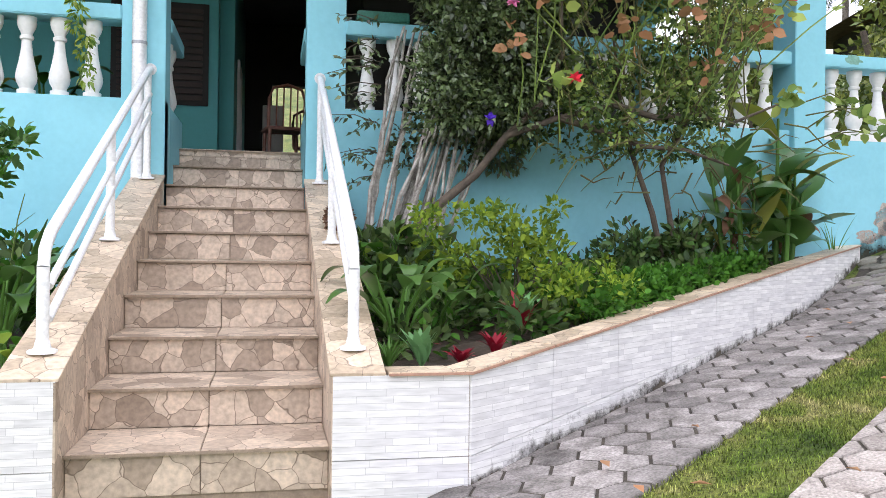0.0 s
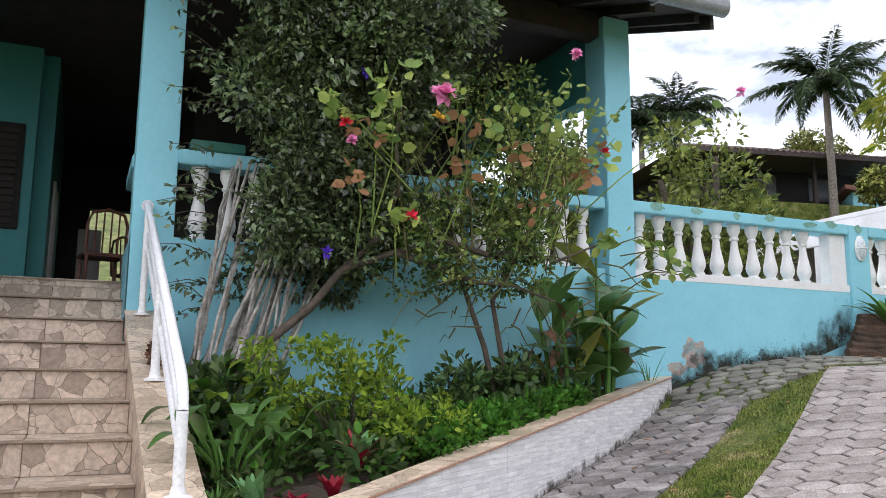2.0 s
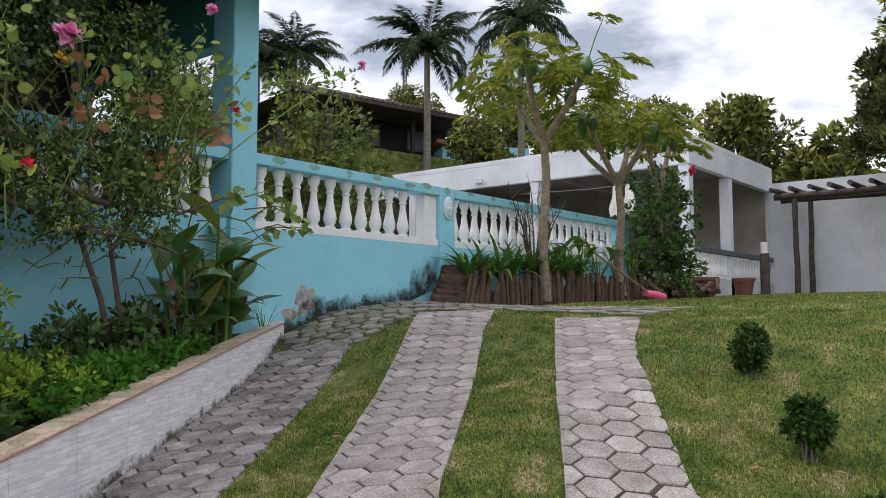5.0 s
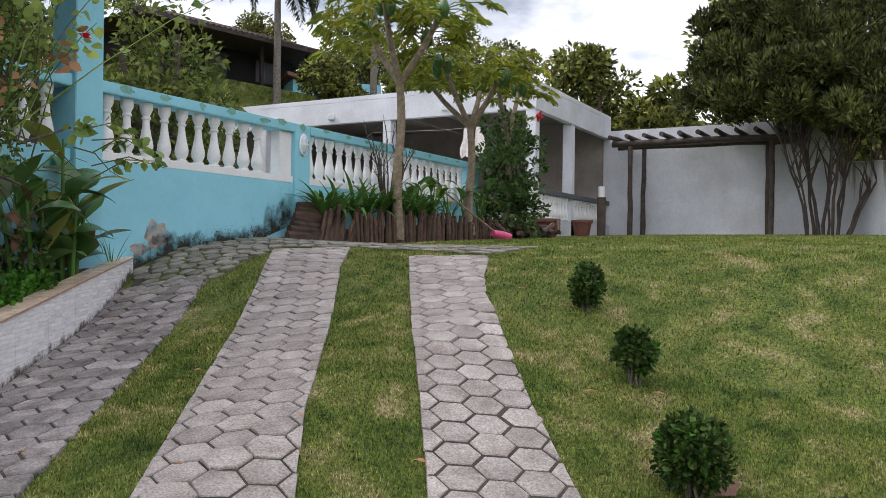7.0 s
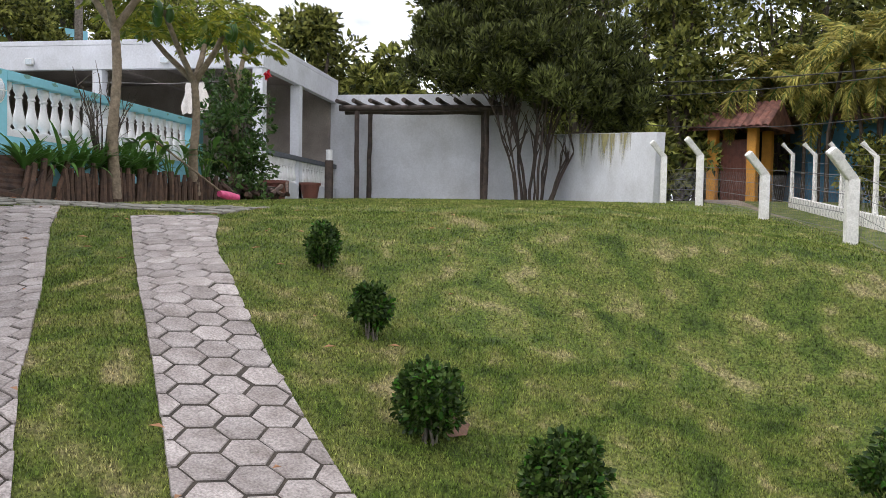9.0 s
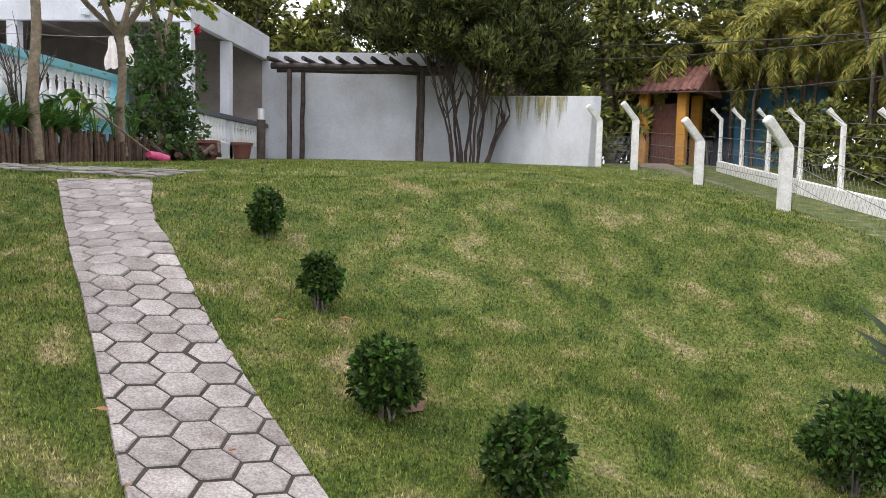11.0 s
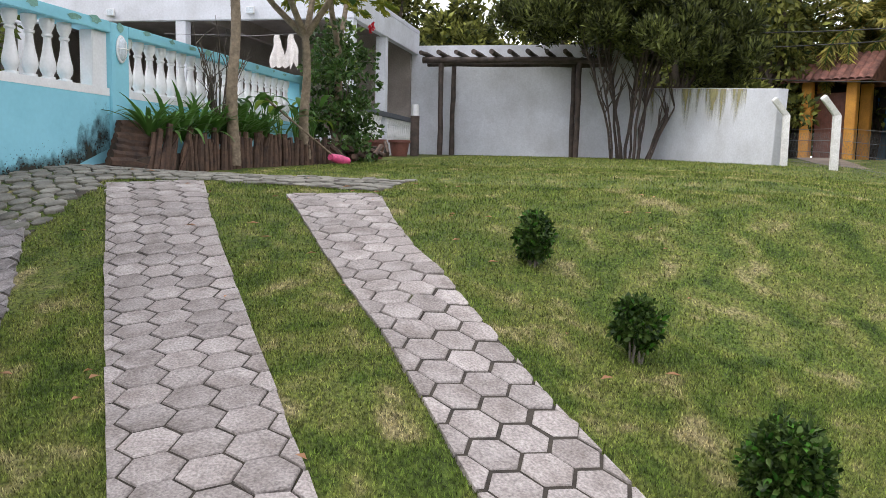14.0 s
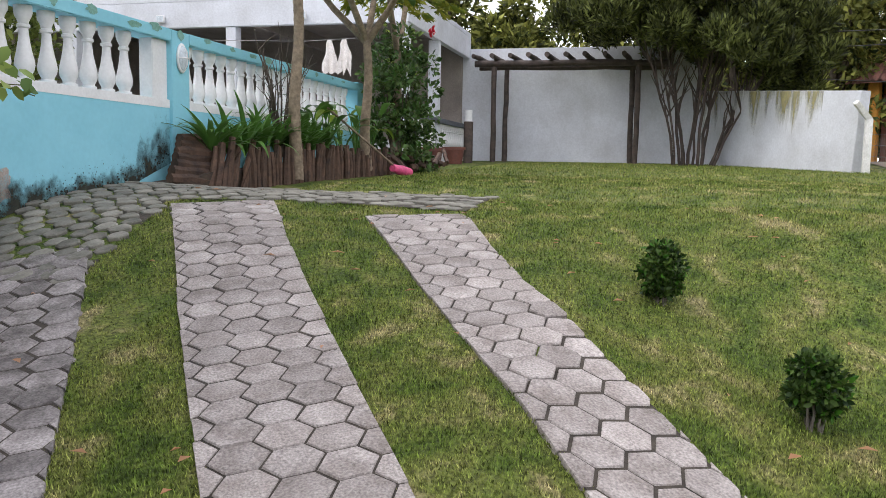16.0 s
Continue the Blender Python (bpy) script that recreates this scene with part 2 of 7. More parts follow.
def stone_tile(name, base, dark):
    """Glazed tile printed with irregular flagstones, as on the steps."""
    m = bpy.data.materials.new(name)
    m.use_nodes = True
    n, l = m.node_tree.nodes, m.node_tree.links
    bs = n["Principled BSDF"]
    bs.inputs["Roughness"].default_value = 0.42
    co = n.new("ShaderNodeTexCoord")
    inf = n.new("ShaderNodeObjectInfo")
    ad = n.new("ShaderNodeVectorMath")
    sc = n.new("ShaderNodeVectorMath")
    sc.operation = "SCALE"
    sc.inputs["Scale"].default_value = 7.0
    cb = n.new("ShaderNodeCombineXYZ")
    for s in ("X", "Y", "Z"):
        l.new(inf.outputs["Random"], cb.inputs[s])
    l.new(cb.outputs["Vector"], sc.inputs[0])
    l.new(co.outputs["Object"], ad.inputs[0])
    l.new(sc.outputs["Vector"], ad.inputs[1])
    wob = n.new("ShaderNodeTexNoise")
    wob.inputs["Scale"].default_value = 9
    l.new(ad.outputs["Vector"], wob.inputs["Vector"])
    mixv = n.new("ShaderNodeMix")
    mixv.data_type = "VECTOR"
    mixv.inputs["Factor"].default_value = 0.06
    l.new(ad.outputs["Vector"], mixv.inputs["A"])
    l.new(wob.outputs["Color"], mixv.inputs["B"])
    ve = n.new("ShaderNodeTexVoronoi")
    ve.feature = "DISTANCE_TO_EDGE"
    vc = n.new("ShaderNodeTexVoronoi")
    for v in (ve, vc):
        v.inputs["Scale"].default_value = 9.0
        l.new(mixv.outputs["Result"], v.inputs["Vector"])
    tone = ramp_node(n, [(0.0, dark), (0.55, base), (1.0, tuple(min(1, c * 1.22) for c in base))])
    sep = n.new("ShaderNodeSeparateColor")
    l.new(vc.outputs["Color"], sep.inputs["Color"])
    l.new(sep.outputs["Red"], tone.inputs["Fac"])
    grain = n.new("ShaderNodeTexNoise")
    grain.inputs["Scale"].default_value = 38
    grain.inputs["Detail"].default_value = 8
    l.new(ad.outputs["Vector"], grain.inputs["Vector"])
    gm = n.new("ShaderNodeMapRange")
    gm.inputs["From Min"].default_value = 0.3
    gm.inputs["From Max"].default_value = 0.7
    gm.inputs["To Min"].default_value = 0.72
    gm.inputs["To Max"].default_value = 1.15
    l.new(grain.outputs["Fac"], gm.inputs["Value"])
    hs = n.new("ShaderNodeHueSaturation")
    l.new(tone.outputs["Color"], hs.inputs["Color"])
    l.new(gm.outputs["Result"], hs.inputs["Value"])
    line = n.new("ShaderNodeMapRange")
    line.inputs["From Min"].default_value = 0.0
    line.inputs["From Max"].default_value = 0.022
    l.new(ve.outputs["Distance"], line.inputs["Value"])
    mx = n.new("ShaderNodeMix")
    mx.data_type = "RGBA"
    mx.inputs["A"].default_value = (0.16, 0.115, 0.085, 1)
    l.new(line.outputs["Result"], mx.inputs["Factor"])
    l.new(hs.outputs["Color"], mx.inputs["B"])
    l.new(mx.outputs["Result"], bs.inputs["Base Color"])
    bp = n.new("ShaderNodeBump")
    bp.inputs["Strength"].default_value = 0.12
    bp.inputs["Distance"].default_value = 0.004
    l.new(line.outputs["Result"], bp.inputs["Height"])
    l.new(bp.outputs["Normal"], bs.inputs["Normal"])
    return m


def strip_tile(name):
    """White cladding tile with thin stone strips in relief; local x along the wall, z up."""
    m = bpy.data.materials.new(name)
    m.use_nodes = True
    n, l = m.node_tree.nodes, m.node_tree.links
    bs = n["Principled BSDF"]
    bs.inputs["Roughness"].default_value = 0.5
    co = n.new("ShaderNodeTexCoord")
    sp = n.new("ShaderNodeSeparateXYZ")
    cb = n.new("ShaderNodeCombineXYZ")
    l.new(co.outputs["Object"], sp.inputs[0])
    l.new(sp.outputs["X"], cb.inputs["X"])
    l.new(sp.outputs["Z"], cb.inputs["Y"])
    br = n.new("ShaderNodeTexBrick")
    br.offset = 0.37
    br.squash = 0.7
    br.squash_frequency = 3
    for k, v in (("Scale", 1.0), ("Brick Width", 0.21), ("Row Height", 0.028), ("Mortar Size", 0.0012), ("Bias", 0.0)):
        br.inputs[k].default_value = v
    br.inputs["Color1"].default_value = (0.80, 0.79, 0.79, 1)
    br.inputs["Color2"].default_value = (0.64, 0.63, 0.645, 1)
    br.inputs["Mortar"].default_value = (0.52, 0.51, 0.52, 1)
    l.new(cb.outputs["Vector"], br.inputs["Vector"])
    no = n.new("ShaderNodeTexNoise")
    no.inputs["Scale"].default_value = 14
    no.inputs["Detail"].default_value = 8
    mp2 = n.new("ShaderNodeMapping")
    mp2.inputs["Scale"].default_value = (0.6, 0.6, 4)
    l.new(co.outputs["Object"], mp2.inputs["Vector"])
    l.new(mp2.outputs["Vector"], no.inputs["Vector"])
    mr = n.new("ShaderNodeMapRange")
    mr.inputs["From Min"].default_value = 0.3
    mr.inputs["From Max"].default_value = 0.7
    mr.inputs["To Min"].default_value = 0.8
    mr.inputs["To Max"].default_value = 1.08
    l.new(no.outputs["Fac"], mr.inputs["Value"])
    hs = n.new("ShaderNodeHueSaturation")
    l.new(mr.outputs["Result"], hs.inputs["Value"])
    l.new(br.outputs["Color"], hs.inputs["Color"])
    l.new(hs.outputs["Color"], bs.inputs["Base Color"])
    bp = n.new("ShaderNodeBump")
    bp.inputs["Strength"].default_value = 0.35
    bp.inputs["Distance"].default_value = 0.004
    l.new(br.outputs["Fac"], bp.inputs["Height"])
    bp.invert = True
    l.new(bp.outputs["Normal"], bs.inputs["Normal"])
    return m


def turf(name, blades):
    """Mown lawn: green with straw-coloured worn patches, the same pattern in soil and blades."""
    m = bpy.data.materials.new(name)
    m.use_nodes = True
    n, l = m.node_tree.nodes, m.node_tree.links
    bs = n["Principled BSDF"]
    bs.inputs["Roughness"].default_value = 0.8
    bs.inputs["Specular IOR Level"].default_value = 0.2
    co = n.new("ShaderNodeTexCoord")
    a = n.new("ShaderNodeTexNoise")
    a.inputs["Scale"].default_value = 3.1
    a.inputs["Distortion"].default_value = 0.25
    a.inputs["Detail"].default_value = 7
    a.inputs["Roughness"].default_value = 0.62
    b = n.new("ShaderNodeTexNoise")
    b.inputs["Scale"].default_value = 48
    b.inputs["Detail"].default_value = 5
    for t in (a, b):
        l.new(co.outputs["Object"], t.inputs["Vector"])
    r = ramp_node(n, [(0.30, (0.026, 0.048, 0.007)), (0.43, (0.080, 0.117, 0.018)), (0.56, (0.140, 0.158, 0.037)), (0.68, (0.28, 0.24, 0.118))])
    l.new(a.outputs["Fac"], r.inputs["Fac"])
    mr = n.new("ShaderNodeMapRange")
    mr.inputs["From Min"].default_value = 0.3
    mr.inputs["From Max"].default_value = 0.7
    mr.inputs["To Min"].default_value = 0.25 if not blades else 0.6
    mr.inputs["To Max"].default_value = 1.35 if not blades else 1.45
    l.new(b.outputs["Fac"], mr.inputs["Value"])
    val = mr.outputs["Result"]
    if blades:
        g = n.new("ShaderNodeNewGeometry")
        m2 = n.new("ShaderNodeMapRange")
        m2.inputs["To Min"].default_value = 0.28
        m2.inputs["To Max"].default_value = 2.2
        l.new(g.outputs["Random Per Island"], m2.inputs["Value"])
        mu = n.new("ShaderNodeMath")
        mu.operation = "MULTIPLY"
        l.new(val, mu.inputs[0])
        l.new(m2.outputs["Result"], mu.inputs[1])
        val = mu.outputs[0]
    hs = n.new("ShaderNodeHueSaturation")
    l.new(val, hs.inputs["Value"])
    l.new(r.outputs["Color"], hs.inputs["Color"])
    l.new(hs.outputs["Color"], bs.inputs["Base Color"])
    if not blades:
        bp = n.new("ShaderNodeBump")
        bp.inputs["Strength"].default_value = 0.6
        bp.inputs["Distance"].default_value = 0.02
        l.new(b.outputs["Fac"], bp.inputs["Height"])
        l.new(bp.outputs["Normal"], bs.inputs["Normal"])
    return m


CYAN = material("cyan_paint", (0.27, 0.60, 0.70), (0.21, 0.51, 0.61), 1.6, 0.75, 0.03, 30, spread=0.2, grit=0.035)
# teal paint, deepened so that its colour carries the porch shade
TEAL = material("teal_paint_shaded", (0.05, 0.25, 0.25), (0.04, 0.20, 0.20), 1.6, 0.7, 0.03, 30, spread=0.2, grit=0.035)
WHITE = material("white_paint", (0.80, 0.80, 0.80), (0.66, 0.66, 0.65), 4, 0.55, 0.06, 40, spread=0.25, grit=0.06)
PIPE = material("white_enamel", (0.80, 0.80, 0.82), (0.68, 0.68, 0.70), 9, 0.3, 0.04, 60, spread=0.3)
RENDERED = material("weathered_white_wall", (0.72, 0.74, 0.79), (0.47, 0.475, 0.49), 0.9, 0.88, 0.5, 22, spread=0.19, grit=0.08)
PEELED = material("bare_render", (0.46, 0.41, 0.36), (0.34, 0.30, 0.27), 14, 0.9, 0.5, 60)
MOULD = material("black_mould", (0.035, 0.038, 0.03), (0.012, 0.013, 0.011), 12, 0.9, 0.4, 60)
ALGAE = material("green_algae", (0.22, 0.42, 0.36), (0.12, 0.26, 0.20), 12, 0.85, 0.2, 60)
STEP = stone_tile("step_tile", (0.53, 0.425, 0.335), (0.30, 0.225, 0.17))
CAP = stone_tile("cap_tile", (0.56, 0.45, 0.34), (0.40, 0.31, 0.22))
STRIP = strip_tile("strip_cladding")
GROUT = material("grout", (0.30, 0.23, 0.17), None, 20, 0.9, 0.2)
TERRACOTTA = material("terracotta_edge", (0.42, 0.24, 0.17), None, 20, 0.7, 0.2)
HEX = material("concrete_paver", (0.415, 0.376, 0.353), (0.18, 0.152, 0.135), 5.0, 0.9, 0.9, 95, spread=0.16, objvar=0.16, spec=0.25, grit=0.42)
HEXDARK = material("mossy_paver", (0.34, 0.31, 0.30), (0.05, 0.044, 0.038), 6.0, 0.88, 0.5, 85, spread=0.17, objvar=0.28, spec=0.25, grit=0.42)
JOINT = material("joint_soil", (0.055, 0.044, 0.032), (0.02, 0.016, 0.012), 9, 0.95, 0.5, 60)
COBBLE = material("cobble_stone", (0.27, 0.255, 0.215), (0.045, 0.045, 0.033), 5, 0.88, 0.5, 70, spread=0.2, objvar=0.22)
EARTH = material("red_earth", (0.16, 0.085, 0.05), (0.08, 0.045, 0.03), 12, 0.95, 0.6, 50)
SOIL = material("garden_soil", (0.06, 0.042, 0.028), (0.025, 0.018, 0.012), 9, 0.95, 0.7, 40)
TURF = turf("turf_soil", False)
BLADE = turf("turf_blades", True)
ROAD = material("dirt_road", (0.24, 0.185, 0.14), (0.14, 0.11, 0.085), 1.5, 0.95, 0.5, 30)
LOG = material("dark_log", (0.115, 0.066, 0.042), (0.035, 0.022, 0.016), 9, 0.85, 0.6, 45, island=0.3, objvar=0.25)
TIMBER = material("pergola_timber", (0.085, 0.06, 0.048), (0.03, 0.022, 0.019), 7, 0.7, 0.4, 50, objvar=0.15)
BARK = material("grey_bark", (0.22, 0.195, 0.165), (0.07, 0.058, 0.048), 12, 0.9, 0.6, 60)
BARKDARK = material("dark_bark", (0.11, 0.085, 0.065), (0.045, 0.035, 0.028), 12, 0.9, 0.6, 60)
PAPAYABARK = material("papaya_bark", (0.29, 0.225, 0.155), (0.12, 0.09, 0.06), 14, 0.8, 0.4, 40)
# near black that puts the deep shade of interiors into the colour
DARK = material("interior_shade_black", (0.012, 0.011, 0.011), None, 3, 0.8, 0.1)
WOOD = material("brown_wood", (0.20, 0.075, 0.05), (0.12, 0.045, 0.03), 6, 0.5, 0.2)
GUTTER = material("grey_metal_gutter", (0.36, 0.37, 0.40), (0.22, 0.23, 0.25), 5, 0.45, 0.08, 40, metal=0.3)
ROOFTILE = material("clay_roof_tile", (0.30, 0.135, 0.10), (0.10, 0.05, 0.042), 5, 0.85, 0.3, 40, island=0.3)
DARKTILE = material("dark_roof_tile", (0.085, 0.055, 0.048), (0.03, 0.02, 0.018), 4, 0.85, 0.3, 40, island=0.3)
EAVEWOOD = material("dark_eave_wood", (0.05, 0.032, 0.031), (0.025, 0.017, 0.017), 6, 0.75, 0.3)
# wood brown deepened to hold veranda shade; used on hill posts and porch slats
BROWNWALL = material("veranda_shade_brown", (0.03, 0.019, 0.016), (0.018, 0.012, 0.011), 3, 0.8, 0.2)
ORANGE = material("ochre_post", (0.75, 0.36, 0.06), (0.58, 0.27, 0.05), 3, 0.7, 0.2)
BLUEWALL = material("blue_wall", (0.10, 0.30, 0.50), None, 3, 0.8, 0.1)
CONCRETE = material("white_concrete_post", (0.78, 0.77, 0.74), (0.58, 0.57, 0.53), 9, 0.8, 0.3, 50)
WIRE = material("galvanised_wire", (0.22, 0.22, 0.22), None, 20, 0.5, 0.0, metal=0.8)
PINK = material("pink_plastic", (0.75, 0.10, 0.25), None, 20, 0.4, 0.05)
POT = material("brown_pot", (0.16, 0.055, 0.04), None, 12, 0.6, 0.2)
CLOTH = material("white_cloth", (0.75, 0.70, 0.66), (0.6, 0.55, 0.5), 9, 0.9, 0.2)
SLATE = material("grey_slate", (0.11, 0.12, 0.14), None, 9, 0.6, 0.2)
BLACK = material("black_plastic", (0.02, 0.02, 0.02), None, 9, 0.5, 0.0)
GREENTUB = material("green_plastic", (0.03, 0.16, 0.12), None, 9, 0.45, 0.0)
GLASS = material("lamp_glass", (0.62, 0.68, 0.72), None, 20, 0.15, 0.0)

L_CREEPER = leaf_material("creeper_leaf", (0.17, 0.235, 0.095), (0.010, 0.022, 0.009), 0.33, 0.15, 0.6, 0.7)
L_ROSE = leaf_material("rose_leaf", (0.34, 0.42, 0.11), (0.08, 0.15, 0.04), 0.45, 0.35, 0.3)
L_ROSEBIG = leaf_material("rose_leaf_pale", (0.42, 0.50, 0.14), (0.17, 0.28, 0.08), 0.5, 0.4, 0.2)
L_AUTUMN = leaf_material("orange_leaf", (0.46, 0.23, 0.125), (0.26, 0.15, 0.075), 0.5, 0.35, 0.2)
L_LIME = leaf_material("lime_leaf", (0.28, 0.38, 0.04), (0.06, 0.13, 0.018), 0.5, 0.35, 0.25)
L_COVER = leaf_material("ground_cover_leaf", (0.085, 0.23, 0.026), (0.025, 0.09, 0.011), 0.5, 0.3, 0.3)
L_DARK = leaf_material("dark_shrub_leaf", (0.11, 0.165, 0.05), (0.025, 0.05, 0.016), 0.4, 0.2, 0.35)
L_BROAD = leaf_material("broad_leaf", (0.11, 0.215, 0.05), (0.03, 0.08, 0.02), 0.28, 0.25, 0.2, 0.35)
L_BROADY = leaf_material("yellowing_leaf", (0.30, 0.30, 0.04), (0.14, 0.18, 0.03), 0.4, 0.3, 0.3)
L_DRY = leaf_material("withered_leaf", (0.22, 0.12, 0.075), (0.10, 0.055, 0.04), 0.8, 0.1, 0.3)
L_RED = leaf_material("bromeliad_leaf", (0.32, 0.012, 0.03), (0.10, 0.01, 0.02), 0.3, 0.2, 0.2)
L_AGAVE = leaf_material("agave_leaf", (0.15, 0.30, 0.12), (0.09, 0.20, 0.08), 0.45, 0.15, 0.1)
L_GARDEN = leaf_material("garden_shrub_leaf", (0.20, 0.23, 0.05), (0.04, 0.07, 0.018), 0.5, 0.25, 0.45)
L_CANNA = leaf_material("canna_leaf", (0.10, 0.21, 0.045), (0.025, 0.075, 0.02), 0.28, 0.2, 0.2, 0.45)
L_PAPAYA = leaf_material("papaya_leaf", (0.30, 0.30, 0.035), (0.08, 0.125, 0.018), 0.5, 0.35, 0.35)
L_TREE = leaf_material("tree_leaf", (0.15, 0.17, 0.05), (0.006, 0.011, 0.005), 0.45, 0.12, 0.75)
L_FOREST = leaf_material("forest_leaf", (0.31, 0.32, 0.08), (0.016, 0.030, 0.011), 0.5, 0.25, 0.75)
L_PALM = leaf_material("palm_leaf", (0.05, 0.078, 0.028), (0.012, 0.025, 0.011), 0.4, 0.2, 0.3)
L_ARECA = leaf_material("areca_leaf", (0.60, 0.52, 0.14), (0.09, 0.12, 0.03), 0.45, 0.3, 0.5)
L_BOX = leaf_material("topiary_leaf", (0.085, 0.14, 0.03), (0.012, 0.028, 0.009), 0.35, 0.2, 0.3)
L_STRAP = leaf_material("strap_leaf", (0.12, 0.25, 0.05), (0.05, 0.12, 0.03), 0.35, 0.25, 0.2)
L_CANE = leaf_material("rose_cane", (0.13, 0.14, 0.05), (0.10, 0.08, 0.045), 0.6, 0.0, 0.2)
F_PINK = leaf_material("pink_petal", (0.86, 0.36, 0.62), (0.78, 0.22, 0.48), 0.5, 0.3, 0.1)
F_RED = leaf_material("red_petal", (0.62, 0.03, 0.05), (0.45, 0.02, 0.04), 0.5, 0.3, 0.1)
F_PURPLE = leaf_material("purple_petal", (0.12, 0.05, 0.55), (0.08, 0.03, 0.40), 0.5, 0.3, 0.1)
PALESTEM = material("lichen_stem", (0.44, 0.42, 0.39), (0.15, 0.13, 0.11), 16, 0.85, 0.4, 60, island=0.3)
# plaster toned down: the shade under the garage roof is in its colour
SHADEPLASTER = material("garage_shade_plaster", (0.33, 0.285, 0.25), (0.22, 0.19, 0.17), 1.5, 0.9, 0.3, 30)
F_YELLOW = leaf_material("yellow_petal", (0.75, 0.48, 0.06), (0.6, 0.36, 0.04), 0.5, 0.3, 0.1)
F_WHITE = leaf_material("white_petal", (0.8, 0.8, 0.78), (0.65, 0.65, 0.62), 0.5, 0.3, 0.1)

# ---------------------------------------------------------------- ground


def stretch(lo, hi, step, far):
    xs = list(np.arange(lo, hi + 1e-6, step))
    s, x = step, hi
    while x < far:
        s *= 1.16
        x += s
        xs.append(x)
    s, x = step, lo
    while x > -far:
        s *= 1.16
        x -= s
        xs.insert(0, x)
    return xs


def sheet(name, xs, ys, height, material_, kind_label):
    verts = [(x, y, height(x, y)) for y in ys for x in xs]
    w = len(xs)
    faces = [(j * w + i, j * w + i + 1, (j + 1) * w + i + 1, (j + 1) * w + i) for j in range(len(ys) - 1) for i in range(w - 1)]
    me = mesh_of(name, verts, faces, [material_])
    for p in me.polygons:
        p.use_smooth = True
    return tagged(new(name, me), kind_label, "ground", kind="structure")


def bumpy(x, y):
    g = ground(x, y)
    if -1 < x < 18 and -6 < y < 7:
        g += 0.012 * noise.noise((x * 1.1, y * 1.1, 0.0)) + 0.006 * noise.noise((x * 4, y * 4, 3.0))
    return g - 0.016


lawn = sheet("ground", stretch(-3, 15, 0.16, 700), stretch(-5, 7, 0.16, 700), bumpy, TURF, "mown green lawn with dry straw patches")


def on_ground(x, y, dz=0.0):
    """Pose of a flat piece that lies on the slope."""
    e = 0.08
    gx = (ground(x + e, y) - ground(x - e, y)) / (2 * e)
    gy = (ground(x, y + e) - ground(x, y - e)) / (2 * e)
    nrm = Vector((-gx, -gy, 1)).normalized()
    return Matrix.Translation((x, y, ground(x, y) + dz)) @ Vector((0, 0, 1)).rotation_difference(nrm).to_matrix().to_4x4()


def clip_poly(poly, a, b, c):
    """Keeps the part of a polygon where a*x + b*y <= c."""
    out = []
    for i, p in enumerate(poly):
        q = poly[(i + 1) % len(poly)]
        dp, dq = a * p[0] + b * p[1] - c, a * q[0] + b * q[1] - c
        if dp <= 0:
            out.append(p)
        if dp * dq < 0:
            t = dp / (dp - dq)
            out.append((p[0] + t * (q[0] - p[0]), p[1] + t * (q[1] - p[1])))
    return out


def slab(poly, thick, inset):
    """A paver: a flat stone with a worn, sloping rim."""
    cx = sum(p[0] for p in poly) / len(poly)
    cy = sum(p[1] for p in poly) / len(poly)
    n = len(poly)
    ring = lambda k, z: [(cx + (x - cx) * k, cy + (y - cy) * k, z) for x, y in poly]
    verts = ring(1, -thick) + ring(1, -0.006) + ring(1 - inset, 0.0)
    faces = [tuple(range(2 * n, 3 * n))]
    for j in range(2):
        for i in range(n):
            k = (i + 1) % n
            faces.append((j * n + i, j * n + k, (j + 1) * n + k, (j + 1) * n + i))
    return verts, faces


FLAT = 0.195
COLP = FLAT / math.sqrt(3) * 1.5


def along(knots, u):
    """A value that runs straight from knot to knot, with its slope there."""
    if u <= knots[0][0]:
        return knots[0][1], 0.0
    for (ua, va), (ub, vb) in zip(knots, knots[1:]):
        if u <= ub:
            k = (vb - va) / (ub - ua)
            return va + k * (u - ua), k
    return knots[-1][1], 0.0


# the three wheel strips: foot of the axis, bearing, length, uneven right and left edges as (distance up the strip, offset)
STRIP_LEFT = (0.55, 2.62, radians(35.2), 5.05, [(0, -0.37), (2.0, -0.40), (5.0, -0.43)], [(0, 0.40), (5, 0.40)])
STRIP_MIDDLE = (0.25, 0.98, radians(34.5), 7.05, [(0, -0.29), (2.6, -0.275), (3.4, -0.31), (4.6, -0.355), (6.0, -0.39), (7.0, -0.47)], [(0, 0.34), (2.4, 0.33), (5, 0.325), (7, 0.29)])
STRIP_RIGHT = (0.70, 0.03, radians(31.7), 6.52, [(0, -0.40), (1.6, -0.36), (2.4, -0.285), (3.0, -0.235), (4.8, -0.205), (5.5, -0.27), (6.3, -0.40)], [(0, 0.33), (2.2, 0.335), (4, 0.36), (5.3, 0.35), (6.5, 0.33)])


